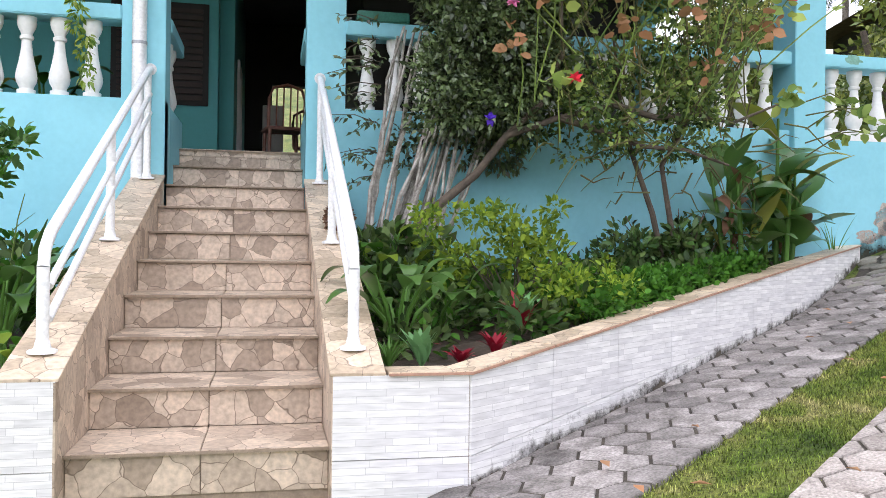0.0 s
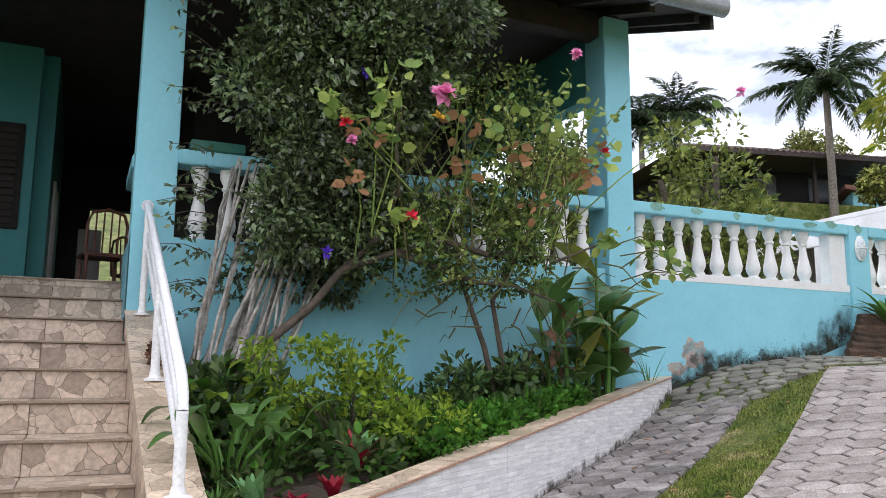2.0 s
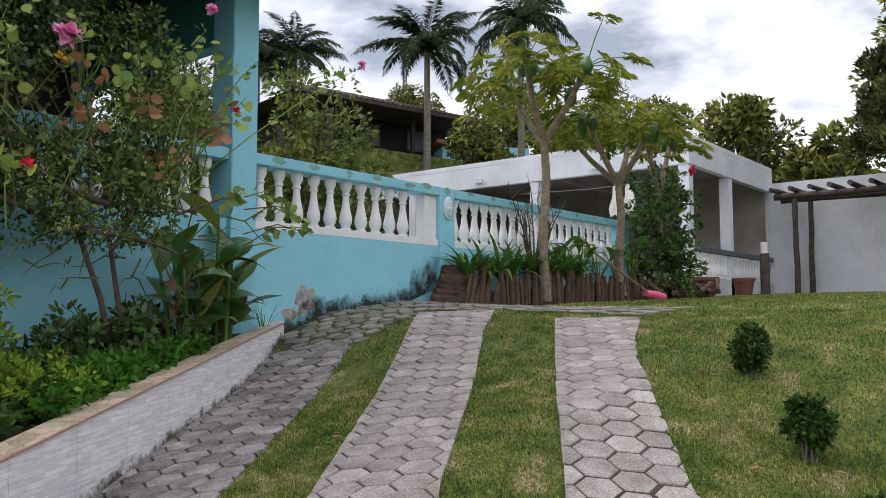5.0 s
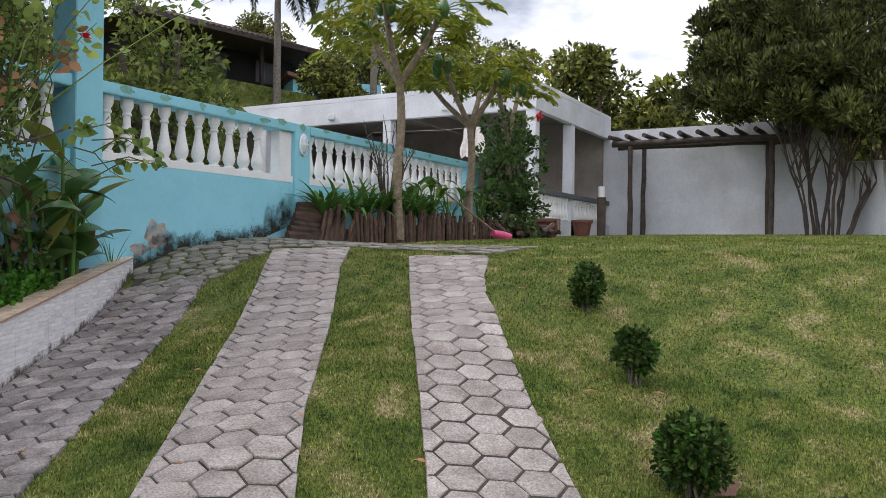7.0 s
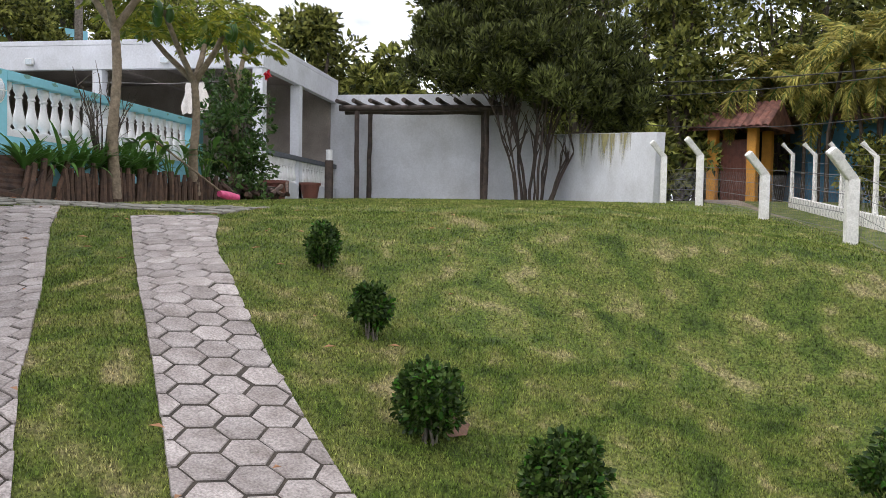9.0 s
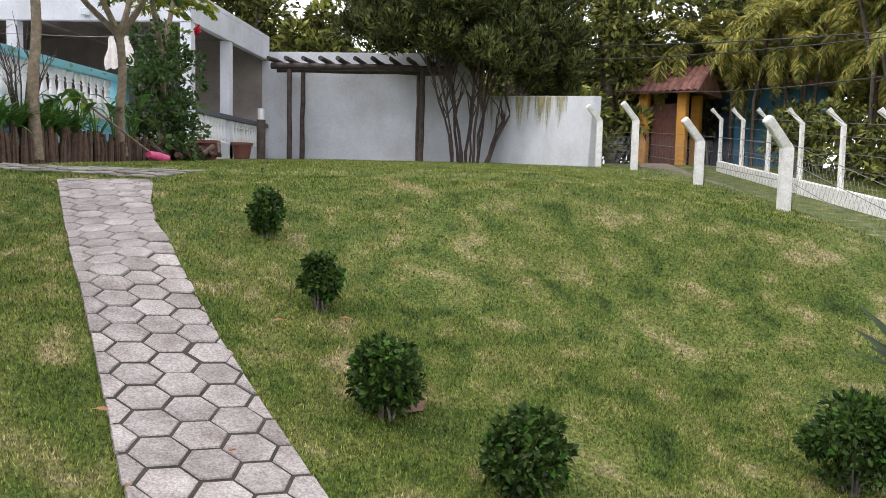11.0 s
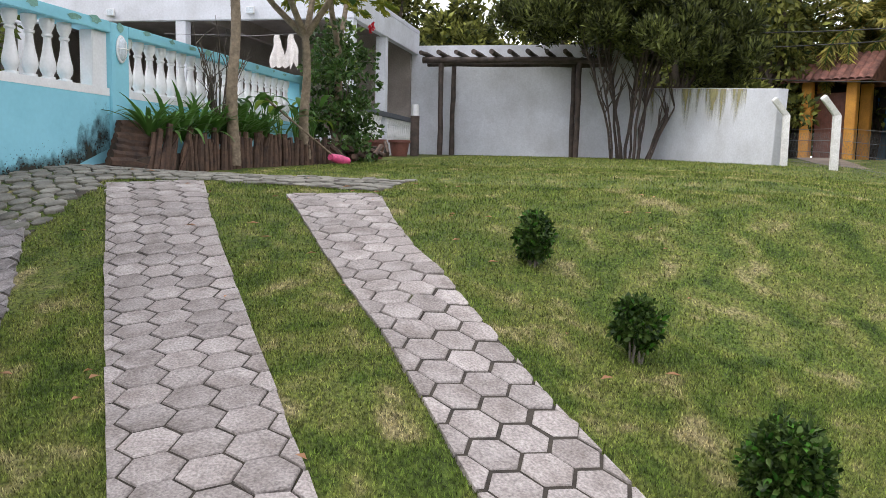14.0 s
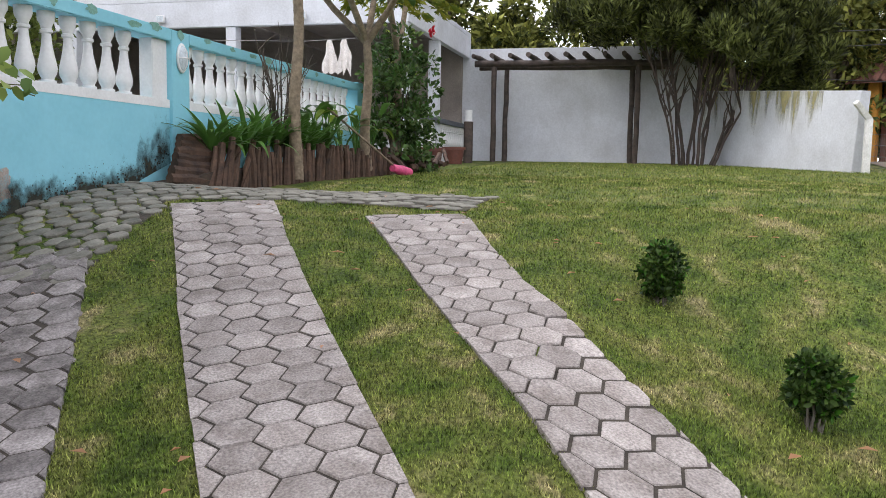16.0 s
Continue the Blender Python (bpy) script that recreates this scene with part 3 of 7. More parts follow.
def paved_strip(name, strip, mat_, label):
    """A wheel strip of hexagonal pavers, cut along its uneven edges."""
    x0, y0, angle, length, right, left = strip
    root = thing(name, label, "paving", kind="structure")
    ca, sa = math.cos(angle), math.sin(angle)
    turn = Matrix.Rotation(angle, 4, "Z")
    R = (FLAT - 0.009) / math.sqrt(3)
    hexa = [(R * math.cos(math.pi / 3 * i + math.pi / 2), R * math.sin(math.pi / 3 * i + math.pi / 2)) for i in range(6)]
    shared = mesh_of("paver", *slab(hexa, 0.05, 0.04), [mat_])
    nseg = 70
    vv, ff = [], []
    for i in range(nseg + 1):
        u = length * i / nseg
        for v in (along(right, u)[0] + 0.01, 0, along(left, u)[0] - 0.01):
            x, y = x0 + ca * u - sa * v, y0 + sa * u + ca * v
            vv.append((x, y, ground(x, y) + 0.0015))
    for i in range(nseg):
        for k in range(2):
            ff.append((i * 3 + k, (i + 1) * 3 + k, (i + 1) * 3 + k + 1, i * 3 + k + 1))
    part("joint_bed", mesh_of("joint_bed", vv, ff, [JOINT]), JOINT, root)
    rng = random.Random(len(name) * 7 + int(length * 10))
    for c in range(-5, 6):
        v = c * COLP + 0.02
        for r_ in range(-1, int(length / FLAT) + 2):
            u = (r_ + 0.5 * (c % 2)) * FLAT
            # columns run along the strip; points of the hexagons face across it
            poly = [(u + py, v + px) for px, py in [(q[1], q[0]) for q in hexa]]
            (va, ka), (vb, kb) = along(right, u), along(left, u)
            wear = rng.uniform(-0.004, 0.004)
            full = clip_poly(poly, -kb, 1, vb - kb * u + wear)
            full = clip_poly(full, ka, -1, -(va - ka * u) + wear) if full else full
            full = clip_poly(clip_poly(full, 1, 0, length), -1, 0, 0.0) if full else full
            if len(full) < 3:
                continue
            cu = sum(p[0] for p in full) / len(full)
            cv = sum(p[1] for p in full) / len(full)
            area = 0.5 * abs(sum(full[i][0] * full[(i + 1) % len(full)][1] - full[(i + 1) % len(full)][0] * full[i][1] for i in range(len(full))))
            if area < 0.0007:
                continue
            x, y = x0 + ca * cu - sa * cv, y0 + sa * cu + ca * cv
            if area > 0.0298:
                me = shared
                rot = turn @ Matrix.Rotation(rng.choice((0, 1, 2, 3, 4, 5)) * math.pi / 3 + rng.uniform(-0.018, 0.018), 4, "Z")
            else:
                ring = [(p[0] - cu, p[1] - cv) for p in full]
                twice = sum(ring[i][0] * ring[(i + 1) % len(ring)][1] - ring[(i + 1) % len(ring)][0] * ring[i][1] for i in range(len(ring)))
                if twice < 0:
                    ring = ring[::-1]
                me = mesh_of("paver", *slab(ring, 0.05, 0.05), [mat_])
                rot = turn
            tilt = Matrix.Rotation(rng.uniform(-0.012, 0.012), 4, "X") @ Matrix.Rotation(rng.uniform(-0.012, 0.012), 4, "Y")
            part("paver", me, None, root, m=on_ground(x, y, 0.007 + rng.uniform(-0.003, 0.003)) @ tilt @ rot)
    return root


# ---------------------------------------------------------------- the house
WALL_Y = 6.15      # street face of the house and of the patio wall
FLOOR = 2.25       # porch floor
SILL = 2.49        # top of the solid wall under the balusters
RAIL = 3.15        # top of the hand rail
BAL_H = RAIL - 0.11 - SILL


def wall(name, x0, x1, y0, y1, z0, z1, mat_, label, bevel=0.006):
    return tagged(part(name, box(x0, x1, y0, y1, z0, z1, bevel), mat_), label, "wall", kind="structure")


wall("wall_porch_left", -6.0, -0.79, WALL_Y, WALL_Y + 0.18, -0.6, SILL, CYAN, "cyan painted low porch wall under balusters")
wall("wall_porch_right", 0.21, 4.25, WALL_Y, WALL_Y + 0.18, -0.2, SILL, CYAN, "cyan painted low porch wall under balusters")
wall("wall_patio", 4.545, 12.3, WALL_Y, WALL_Y + 0.18, 0.6, SILL, CYAN, "cyan painted patio wall with mould at its foot")
wall("pillar_door_right", 0.21, 0.5, WALL_Y - 0.004, WALL_Y + 0.28, -0.2, 4.9, CYAN, "cyan painted square porch pillar beside the steps")
wall("pillar_door_left", -1.09, -0.79, WALL_Y - 0.004, WALL_Y + 0.28, -0.2, 4.9, CYAN, "cyan painted square porch pillar with a white downpipe")
wall("pillar_corner", 4.25, 4.54, WALL_Y - 0.06, WALL_Y + 0.26, -0.2, 4.9, CYAN, "cyan painted square corner pillar of the porch")
wall("pillar_left_end", -6.3, -6.0, WALL_Y - 0.004, WALL_Y + 0.28, -0.6, 4.9, CYAN, "cyan painted square end pillar of the porch")
wall("stair_cheek_left", -0.97, -0.79, WALL_Y + 0.28, 7.3, 1.0, SILL, CYAN, "cyan painted low wall beside the top steps")
wall("stair_cheek_right", 0.21, 0.39, WALL_Y + 0.28, 7.3, 1.0, SILL, CYAN, "cyan painted low wall beside the top steps")
# porch floor in near black, its shade put into the colour
tagged(part("floor_porch", prism([(-6.2, 6.33), (-0.97, 6.33), (-0.97, 7.12), (0.39, 7.12), (0.39, 6.33), (4.5, 6.33), (4.5, 16), (-6.2, 16)], FLOOR - 0.2, FLOOR), DARK), "porch floor coloured near black as interior shade", "floor", kind="structure")
# inner walls of the house behind the porch; near-black ones have the shade in their colour
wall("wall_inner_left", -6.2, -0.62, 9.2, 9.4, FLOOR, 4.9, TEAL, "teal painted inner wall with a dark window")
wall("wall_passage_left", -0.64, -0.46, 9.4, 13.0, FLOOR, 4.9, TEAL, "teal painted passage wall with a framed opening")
wall("wall_inner_right", 0.95, 4.5, 9.2, 9.4, FLOOR, 4.9, DARK, "inner wall coloured near black as interior shade")
wall("wall_passage_right", 0.95, 1.1, 9.4, 13.0, FLOOR, 4.9, DARK, "passage wall coloured near black as interior shade")
wall("wall_back_left", -6.2, -0.05, 13.0, 13.2, FLOOR, 4.9, DARK, "back wall coloured near black as interior shade")
wall("wall_back_right", 0.95, 4.5, 13.0, 13.2, FLOOR, 4.9, DARK, "back wall coloured near black as interior shade")
wall("wall_back_top", -0.05, 0.95, 13.0, 13.2, 3.95, 4.9, DARK, "wall above the back opening, coloured near black as shade")
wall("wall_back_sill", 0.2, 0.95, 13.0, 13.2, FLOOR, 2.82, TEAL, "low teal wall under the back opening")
wall("wall_side_left", -6.3, -6.2, 6.4, 13.2, -0.4, 4.9, CYAN, "cyan side wall of the house")
wall("wall_gable", 4.25, 4.42, 9.0, 13.2, 0.5, 4.9, CYAN, "cyan gable wall of the house")
tagged(part("ceiling_porch", box(-6.2, 4.5, 6.2, 13.1, 4.9, 4.98), EAVEWOOD), "dark timber ceiling of the porch", "ceiling", kind="structure")
tagged(part("beam_front", box(-6.2, 4.54, WALL_Y + 0.02, WALL_Y + 0.2, 4.72, 4.896, 0.006), EAVEWOOD), "dark timber beam over the porch", "beam", kind="structure")

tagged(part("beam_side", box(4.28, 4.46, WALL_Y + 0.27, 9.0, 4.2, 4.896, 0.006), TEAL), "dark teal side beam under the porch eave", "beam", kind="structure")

win = thing("window_1", "dark window with closed slatted shutter in a teal wall", "window", kind="structure")
part("window_frame", box(-1.72, -0.72, 9.17, 9.2, 2.95, 4.05, 0.006), DARK, win)
for i in range(14):
    part("slat", box(-1.66, -0.78, 9.145, 9.168, 3.0 + i * 0.072, 3.05 + i * 0.072, 0.004), BROWNWALL, win)
frame_in = thing("door_1", "white framed inner doorway in the passage wall", "door", kind="structure")
part("door_frame", box(-0.46, -0.43, 10.2, 10.28, FLOOR, 3.7, 0.004), WHITE, frame_in)
part("door_frame", box(-0.46, -0.43, 11.0, 11.08, FLOOR, 3.7, 0.004), WHITE, frame_in)
part("door_frame", box(-0.46, -0.43, 10.28, 11.0, 3.62, 3.7, 0.004), WHITE, frame_in)

# chairs in the dark porch
def wooden_chair(at):
    c = thing("wooden_chair", "dark red wooden chair with a slatted rounded back", "chair", "porch chairs", at=at)
    part("seat", box(-0.21, 0.21, -0.2, 0.2, 0.43, 0.465, 0.012), WOOD, c)
    for sx in (-0.18, 0.18):
        for sy in (-0.17, 0.17):
            part("leg", pipe([(sx, sy, 0), (sx * 0.95, sy * 0.95, 0.43)], [0.016, 0.02]), WOOD, c)
    arc = [(-0.19, -0.19, 0.46), (-0.19, -0.21, 0.75), (-0.15, -0.22, 0.86), (0, -0.225, 0.9), (0.15, -0.22, 0.86), (0.19, -0.21, 0.75), (0.19, -0.19, 0.46)]
    back = part("backrest", pipe(arc, 0.017), WOOD, c)
    for k in range(4):
        x = -0.11 + k * 0.073
        part("spindle", pipe([(x, -0.19, 0.46), (x, -0.22, 0.87)], 0.009, 6), WOOD, back)
    return c


wooden_chair(pose(0.08, 9.0, FLOOR, 0, 0, 10))
wooden_chair(pose(0.5, 10.6, FLOOR, 0, 0, -50))
shelf = thing("white_cupboard", "tall white cupboard standing in the passage", "cupboard")
part("body", box(-0.18, 0.12, 12.2, 12.6, FLOOR, 3.5, 0.01), WHITE, shelf)
part("door", box(-0.17, -0.04, 12.18, 12.198, FLOOR + 0.05, 3.45, 0.004), WHITE, shelf)
part("door", box(-0.02, 0.11, 12.18, 12.198, FLOOR + 0.05, 3.45, 0.004), WHITE, shelf)

# roof with gutter
roof = thing("roof_house", "clay tile roof with dark timber eaves", "roof", kind="structure")
SL = math.tan(radians(20))
def roof_z(y):
    return 4.84 + (y - 5.45) * SL
part("roof_deck", prism([(-7, 5.45), (5.0, 5.45), (5.0, 10.0), (-7, 10.0)], lambda x, y: roof_z(y) - 0.07, lambda x, y: roof_z(y) - 0.02), EAVEWOOD, roof)
part("roof_back", prism([(-7, 10.0), (5.0, 10.0), (5.0, 14.0), (-7, 14.0)], lambda x, y: roof_z(20 - y) - 0.07, lambda x, y: roof_z(20 - y) + 0.03), ROOFTILE, roof)
h = Heap()
for i in range(48):
    x = -7 + 0.125 + i * 0.25
    v, f = [], []
    for y in (5.42, 10.02):
        for k in range(7):
            a = math.pi * k / 6
            v.append((x - 0.12 * math.cos(a), y, roof_z(y) - 0.02 + 0.065 * math.sin(a)))
    f = [(k, k + 1, 8 + k, 7 + k) for k in range(6)] + [tuple(range(7))[::-1]]
    h.add((v, f))
tiles = part("roof_tiles", h.mesh("roof_tiles", ROOFTILE), ROOFTILE, roof)
tagged(tiles, kind="stuff")
for i in range(24):
    x = 4.85 - i * 0.5
    part("rafter", prism([(x - 0.03, 5.5), (x + 0.03, 5.5), (x + 0.03, 7.4), (x - 0.03, 7.4)], lambda x_, y_: roof_z(y_) - 0.16, lambda x_, y_: roof_z(y_) - 0.071), EAVEWOOD, roof)
part("barge_board", prism([(4.96, 5.45), (5.0, 5.45), (5.0, 8.4), (4.96, 8.4)], lambda x, y: roof_z(y) - 0.2, lambda x, y: roof_z(y) - 0.07), EAVEWOOD, roof)
# half-round gutter on brackets
prof = [(-0.075, 0.075)] + [(0.075 * math.cos(a), 0.02 + 0.075 * math.sin(a)) for a in [math.pi + math.pi * k / 8 for k in range(9)]] + [(0.075, 0.075)]
v, f = [], []
for x in (-7.0, 5.06):
    for (a, b) in prof:
        v.append((x, 5.37 + a, 4.79 + b))
n_ = len(prof)
f = [(k, k + 1, n_ + k + 1, n_ + k) for k in range(n_ - 1)] + [tuple(range(n_))[::-1], tuple(range(n_, 2 * n_)), (0, n_, 2 * n_ - 1, n_ - 1)]
part("gutter", soften(mesh_of("gutter", v, f, [GUTTER])), GUTTER, roof, "grey painted half-round metal gutter")
for x in (-2.0, 1.2, 3.0, 4.3):
    part("gutter_joint", box(x - 0.02, x + 0.02, 5.285, 5.455, 4.725, 4.872, 0.01), GUTTER, roof)

pipe_thing = thing("downpipe", "white plastic downpipe strapped to the porch pillar", "pipe")
part("tube", pipe([(-0.96, 6.09, 0.3), (-0.96, 6.09, 4.75), (-0.96, 5.9, 4.85)], 0.05, 14), PIPE, pipe_thing)
for z in (1.8, 2.86, 3.9):
    part("strap", pipe([(-0.96, 6.09, z), (-0.96, 6.09, z + 0.022)], 0.054, 14), GUTTER, pipe_thing)

# balusters
BALUSTER = [(0.062, 0.0), (0.062, 0.035), (0.045, 0.04), (0.05, 0.06), (0.066, 0.09), (0.072, 0.125), (0.066, 0.17), (0.052, 0.23), (0.040, 0.30),
            (0.034, 0.36), (0.033, 0.385), (0.046, 0.395), (0.046, 0.415), (0.036, 0.42), (0.040, 0.44), (0.058, 0.475), (0.064, 0.50), (0.064, BAL_H)]
bal_mesh = soften(mesh_of("baluster", *lathe(BALUSTER, 18), [WHITE]), 40)


def balustrade(name, spots, rail_box, label, ends=(), group=""):
    root = thing(name, label, "balustrade", kind="structure")
    for x, y in spots:
        part("baluster", bal_mesh, None, root, m=Matrix.Translation((x, y, SILL)) @ Matrix.Rotation(x * 3, 4, "Z"))
    part("hand_rail", box(*rail_box, RAIL - 0.11, RAIL, 0.008), CYAN, root, "cyan painted hand rail streaked with algae")
    for e in ends:
        part("end_block", box(*e, SILL, RAIL - 0.11, 0.006), WHITE, root, "white painted square block")
    return root


YB = WALL_Y + 0.09
balustrade("balustrade_porch_left", [(-1.3 - i * 0.218, YB) for i in range(21)], (-6.0, -1.09, WALL_Y - 0.02, WALL_Y + 0.2), "white turned balusters under a cyan rail")
balustrade("balustrade_porch_right", [(0.67 + i * 0.212, YB) for i in range(17)], (0.5, 4.25, WALL_Y - 0.02, WALL_Y + 0.2), "white turned balusters under a cyan rail")
balustrade("balustrade_patio_near", [(4.70 + i * 0.234, YB) for i in range(10)] , (4.55, 7.35, WALL_Y - 0.03, WALL_Y + 0.21), "white turned balusters under a cyan rail", ends=[(7.12, 7.35, WALL_Y + 0.02, WALL_Y + 0.16)])
balustrade("balustrade_patio_far", [(7.78 + i * 0.222, YB) for i in range(20)], (7.65, 12.3, WALL_Y - 0.03, WALL_Y + 0.21), "white turned balusters under a cyan rail")
balustrade("balustrade_stair_left", [(-0.88, 6.6 + i * 0.22) for i in range(3)], (-0.98, -0.78, 6.435, 7.3), "white turned balusters beside the steps")
balustrade("balustrade_stair_right", [(0.30, 6.6 + i * 0.22) for i in range(3)], (0.2, 0.4, 6.435, 7.3), "white turned balusters beside the steps")
wall("pilaster_lamp", 7.35, 7.65, WALL_Y - 0.03, WALL_Y + 0.2, 1.2, RAIL - 0.003, CYAN, "cyan pilaster carrying an oval lamp")
wall("pilaster_end", 12.3, 12.55, WALL_Y - 0.02, WALL_Y + 0.2, 1.2, RAIL + 0.02, CYAN, "cyan end pilaster of the patio wall")
wall("patio_kerb", 4.56, 12.3, WALL_Y + 0.0005 - 0.004, WALL_Y + 0.02, SILL - 0.07, SILL + 0.012, WHITE, "white painted base strip under the balusters", 0.004)
wall("patio_slab", 4.5, 16.4, WALL_Y + 0.18, 9.4, 1.6, 2.38, RENDERED, "pale concrete patio behind the wall", 0)

lamp_ = thing("wall_lamp", "oval white bulkhead lamp with a wire guard on the pilaster", "lamp")
lv, lf = lathe([(0.001, 0.0), (0.085, 0.0), (0.09, 0.02), (0.075, 0.045), (0.045, 0.06), (0.001, 0.066)], 24)
lm = pose(7.5, WALL_Y - 0.032, 2.90, 90, 0, 0) @ Matrix.Diagonal((0.8, 1.35, 1, 1))
part("glass", soften(mesh_of("glass", lv, lf, [GLASS]), 60), GLASS, lamp_, m=lm)
ring_pts = [(0.09 * math.cos(a), 0.09 * math.sin(a), 0.012) for a in [2 * math.pi * k / 24 for k in range(25)]]
part("ring", pipe(ring_pts, 0.014, 8), WHITE, lamp_, m=lm)
part("guard", pipe([(0, -0.09, 0.02), (0, -0.05, 0.066), (0, 0.05, 0.066), (0, 0.09, 0.02)], 0.006, 6), WHITE, lamp_, m=lm)
part("guard", pipe([(-0.09, 0, 0.02), (-0.05, 0, 0.066), (0.05, 0, 0.066), (0.09, 0, 0.02)], 0.006, 6), WHITE, lamp_, m=lm)


def stain_material(name, base, dark, scale, stretch_z, cover, edge):
    """A stain that lies thinly on a surface, broken up by its own blotches and thinning out with its rise."""
    m = material(name, base, dark, 14, 0.9, 0.0, 70)
    n, l = m.node_tree.nodes, m.node_tree.links
    co = n.new("ShaderNodeTexCoord")
    mp_ = n.new("ShaderNodeMapping")
    mp_.inputs["Scale"].default_value = (1, 1, stretch_z)
    no = n.new("ShaderNodeTexNoise")
    no.inputs["Scale"].default_value = scale
    no.inputs["Detail"].default_value = 9
    no.inputs["Roughness"].default_value = 0.68
    l.new(co.outputs["Object"], mp_.inputs["Vector"])
    l.new(mp_.outputs["Vector"], no.inputs["Vector"])
    at_ = n.new("ShaderNodeAttribute")
    at_.attribute_name = "rise"
    sub = n.new("ShaderNodeMath")
    sub.operation = "MULTIPLY_ADD"
    sub.inputs[1].default_value = -0.42
    l.new(at_.outputs["Fac"], sub.inputs[0])
    l.new(no.outputs["Fac"], sub.inputs[2])
    mr = n.new("ShaderNodeMapRange")
    mr.inputs["From Min"].default_value = cover
    mr.inputs["From Max"].default_value = cover + edge
    l.new(sub.outputs[0], mr.inputs["Value"])
    clear = n.new("ShaderNodeBsdfTransparent")
    mx = n.new("ShaderNodeMixShader")
    l.new(mr.outputs["Result"], mx.inputs["Fac"])
    l.new(clear.outputs["BSDF"], mx.inputs[1])
    l.new(n["Principled BSDF"].outputs["BSDF"], mx.inputs[2])
    l.new(mx.outputs["Shader"], n["Material Output"].inputs["Surface"])
    return m


def stain_sheet(name, a, b, low, high, mat_, label, n=40, down=False):
    """A stain on an upright face from a to b in plan, between two heights given along it."""
    vv, ff, rise = [], [], []
    for i in range(n + 1):
        f = i / n
        x, y = a[0] + (b[0] - a[0]) * f, a[1] + (b[1] - a[1]) * f
        for j in range(5):
            vv.append((x, y, low(f) + (high(f) - low(f)) * j / 4))
            rise.append(1 - j / 4 if down else j / 4)
    for i in range(n):
        for j in range(4):
            ff.append((i * 5 + j, (i + 1) * 5 + j, (i + 1) * 5 + j + 1, i * 5 + j + 1))
    me = mesh_of(name, vv, ff, [mat_])
    at_ = me.attributes.new("rise", "FLOAT", "POINT")
    for i, r in enumerate(rise):
        at_.data[i].value = r
    return tagged(new(name, me), label, "stain", kind="structure")


DAMP = stain_material("damp_mould", (0.04, 0.046, 0.03), (0.010, 0.012, 0.009), 5.5, 0.8, 0.25, 0.26)
SPLASH = stain_material("splash_dirt", (0.10, 0.085, 0.065), (0.04, 0.035, 0.028), 7, 1.0, 0.26, 0.2)
YELLOWED = stain_material("yellow_algae", (0.42, 0.36, 0.14), (0.26, 0.25, 0.13), 3.2, 0.12, 0.36, 0.26)
stain_sheet("mould_stain", (4.93, WALL_Y - 0.0025), (7.35, WALL_Y - 0.0025), lambda f: ground(4.93 + 2.42 * f, 6.1) - 0.03 + max(0, 2.42 * f - 1.82) * 0.4,
            lambda f: ground(4.93 + 2.42 * f, 6.1) + 0.27 + 0.10 * math.sin(f * 9) + 0.38 * smooth(0.55, 0.95, f), DAMP, "black damp mould at the foot of the wall")


def ragged(name, cx, cz, w, hgt, seed, mat_, label, y=WALL_Y - 0.0025, parent=None, n=40, fill=0.35):
    """A thin flake of irregular outline on the wall face."""
    vv = []
    for k in range(n):
        a = 2 * math.pi * k / n
        r = 1 - fill + 2 * fill * (0.5 + 0.5 * noise.noise((math.cos(a) * 2.2 + seed, math.sin(a) * 2.2, seed * 1.7))) + 0.12 * noise.noise((math.cos(a) * 9, math.sin(a) * 9, seed))
        vv.append((cx + w / 2 * r * math.cos(a), y, cz + hgt / 2 * r * math.sin(a)))
    me = mesh_of(name, vv, [tuple(range(n))], [mat_])
    return tagged(new(name, me), label, "stain", kind="structure")


ragged("peeled_patch", 5.22, 1.74, 0.30, 0.26, 3.1, PEELED, "patch where paint has peeled to bare render")
ragged("peeled_patch", 5.02, 1.60, 0.22, 0.12, 5.4, PEELED, "patch where paint has peeled to bare render")
rs = random.Random(5)
mould = Heap()
for k in range(420):
    x = 4.95 + 2.38 * rs.random() ** 0.75
    low_z = ground(x, 6.1) - 0.02 + max(0, x - 6.75) * 0.5
    band = 0.10 + 0.10 * (0.5 + 0.5 * noise.noise((x * 2.3, 0, 7))) + 0.14 * smooth(6.2, 7.2, x)
    up_ = rs.random() ** 2.4 * band * 1.5
    size_ = rs.uniform(0.004, 0.014) * max(0.2, 1.15 - 4.0 * up_)
    ring_ = []
    sd_ = rs.uniform(0, 90)
    for i in range(9):
        a_ = 2 * math.pi * i / 9
        r_ = 0.6 + 0.8 * abs(noise.noise((math.cos(a_) * 1.8 + sd_, math.sin(a_) * 1.8, sd_)))
        ring_.append((x + size_ * 1.3 * r_ * math.cos(a_), WALL_Y - 0.002 - 0.000004 * k, low_z + up_ + size_ * r_ * math.sin(a_)))
    mould.add((ring_, [tuple(range(9))]))
tagged(new("mould_stain", mould.mesh("mould_stain", MOULD)), "black mould speckles at the foot of the wall", "stain", kind="structure")
for k in range(16):
    x = 4.9 + k * 0.45 + rs.uniform(-0.1, 0.1)
    ragged("algae_streak", x, RAIL - 0.05 + rs.uniform(0, 0.03), rs.uniform(0.06, 0.2), rs.uniform(0.03, 0.09), rs.uniform(0, 50), ALGAE, "green algae streak on the rail", y=WALL_Y - 0.0335 - 0.0003 * k, n=20, fill=0.5)

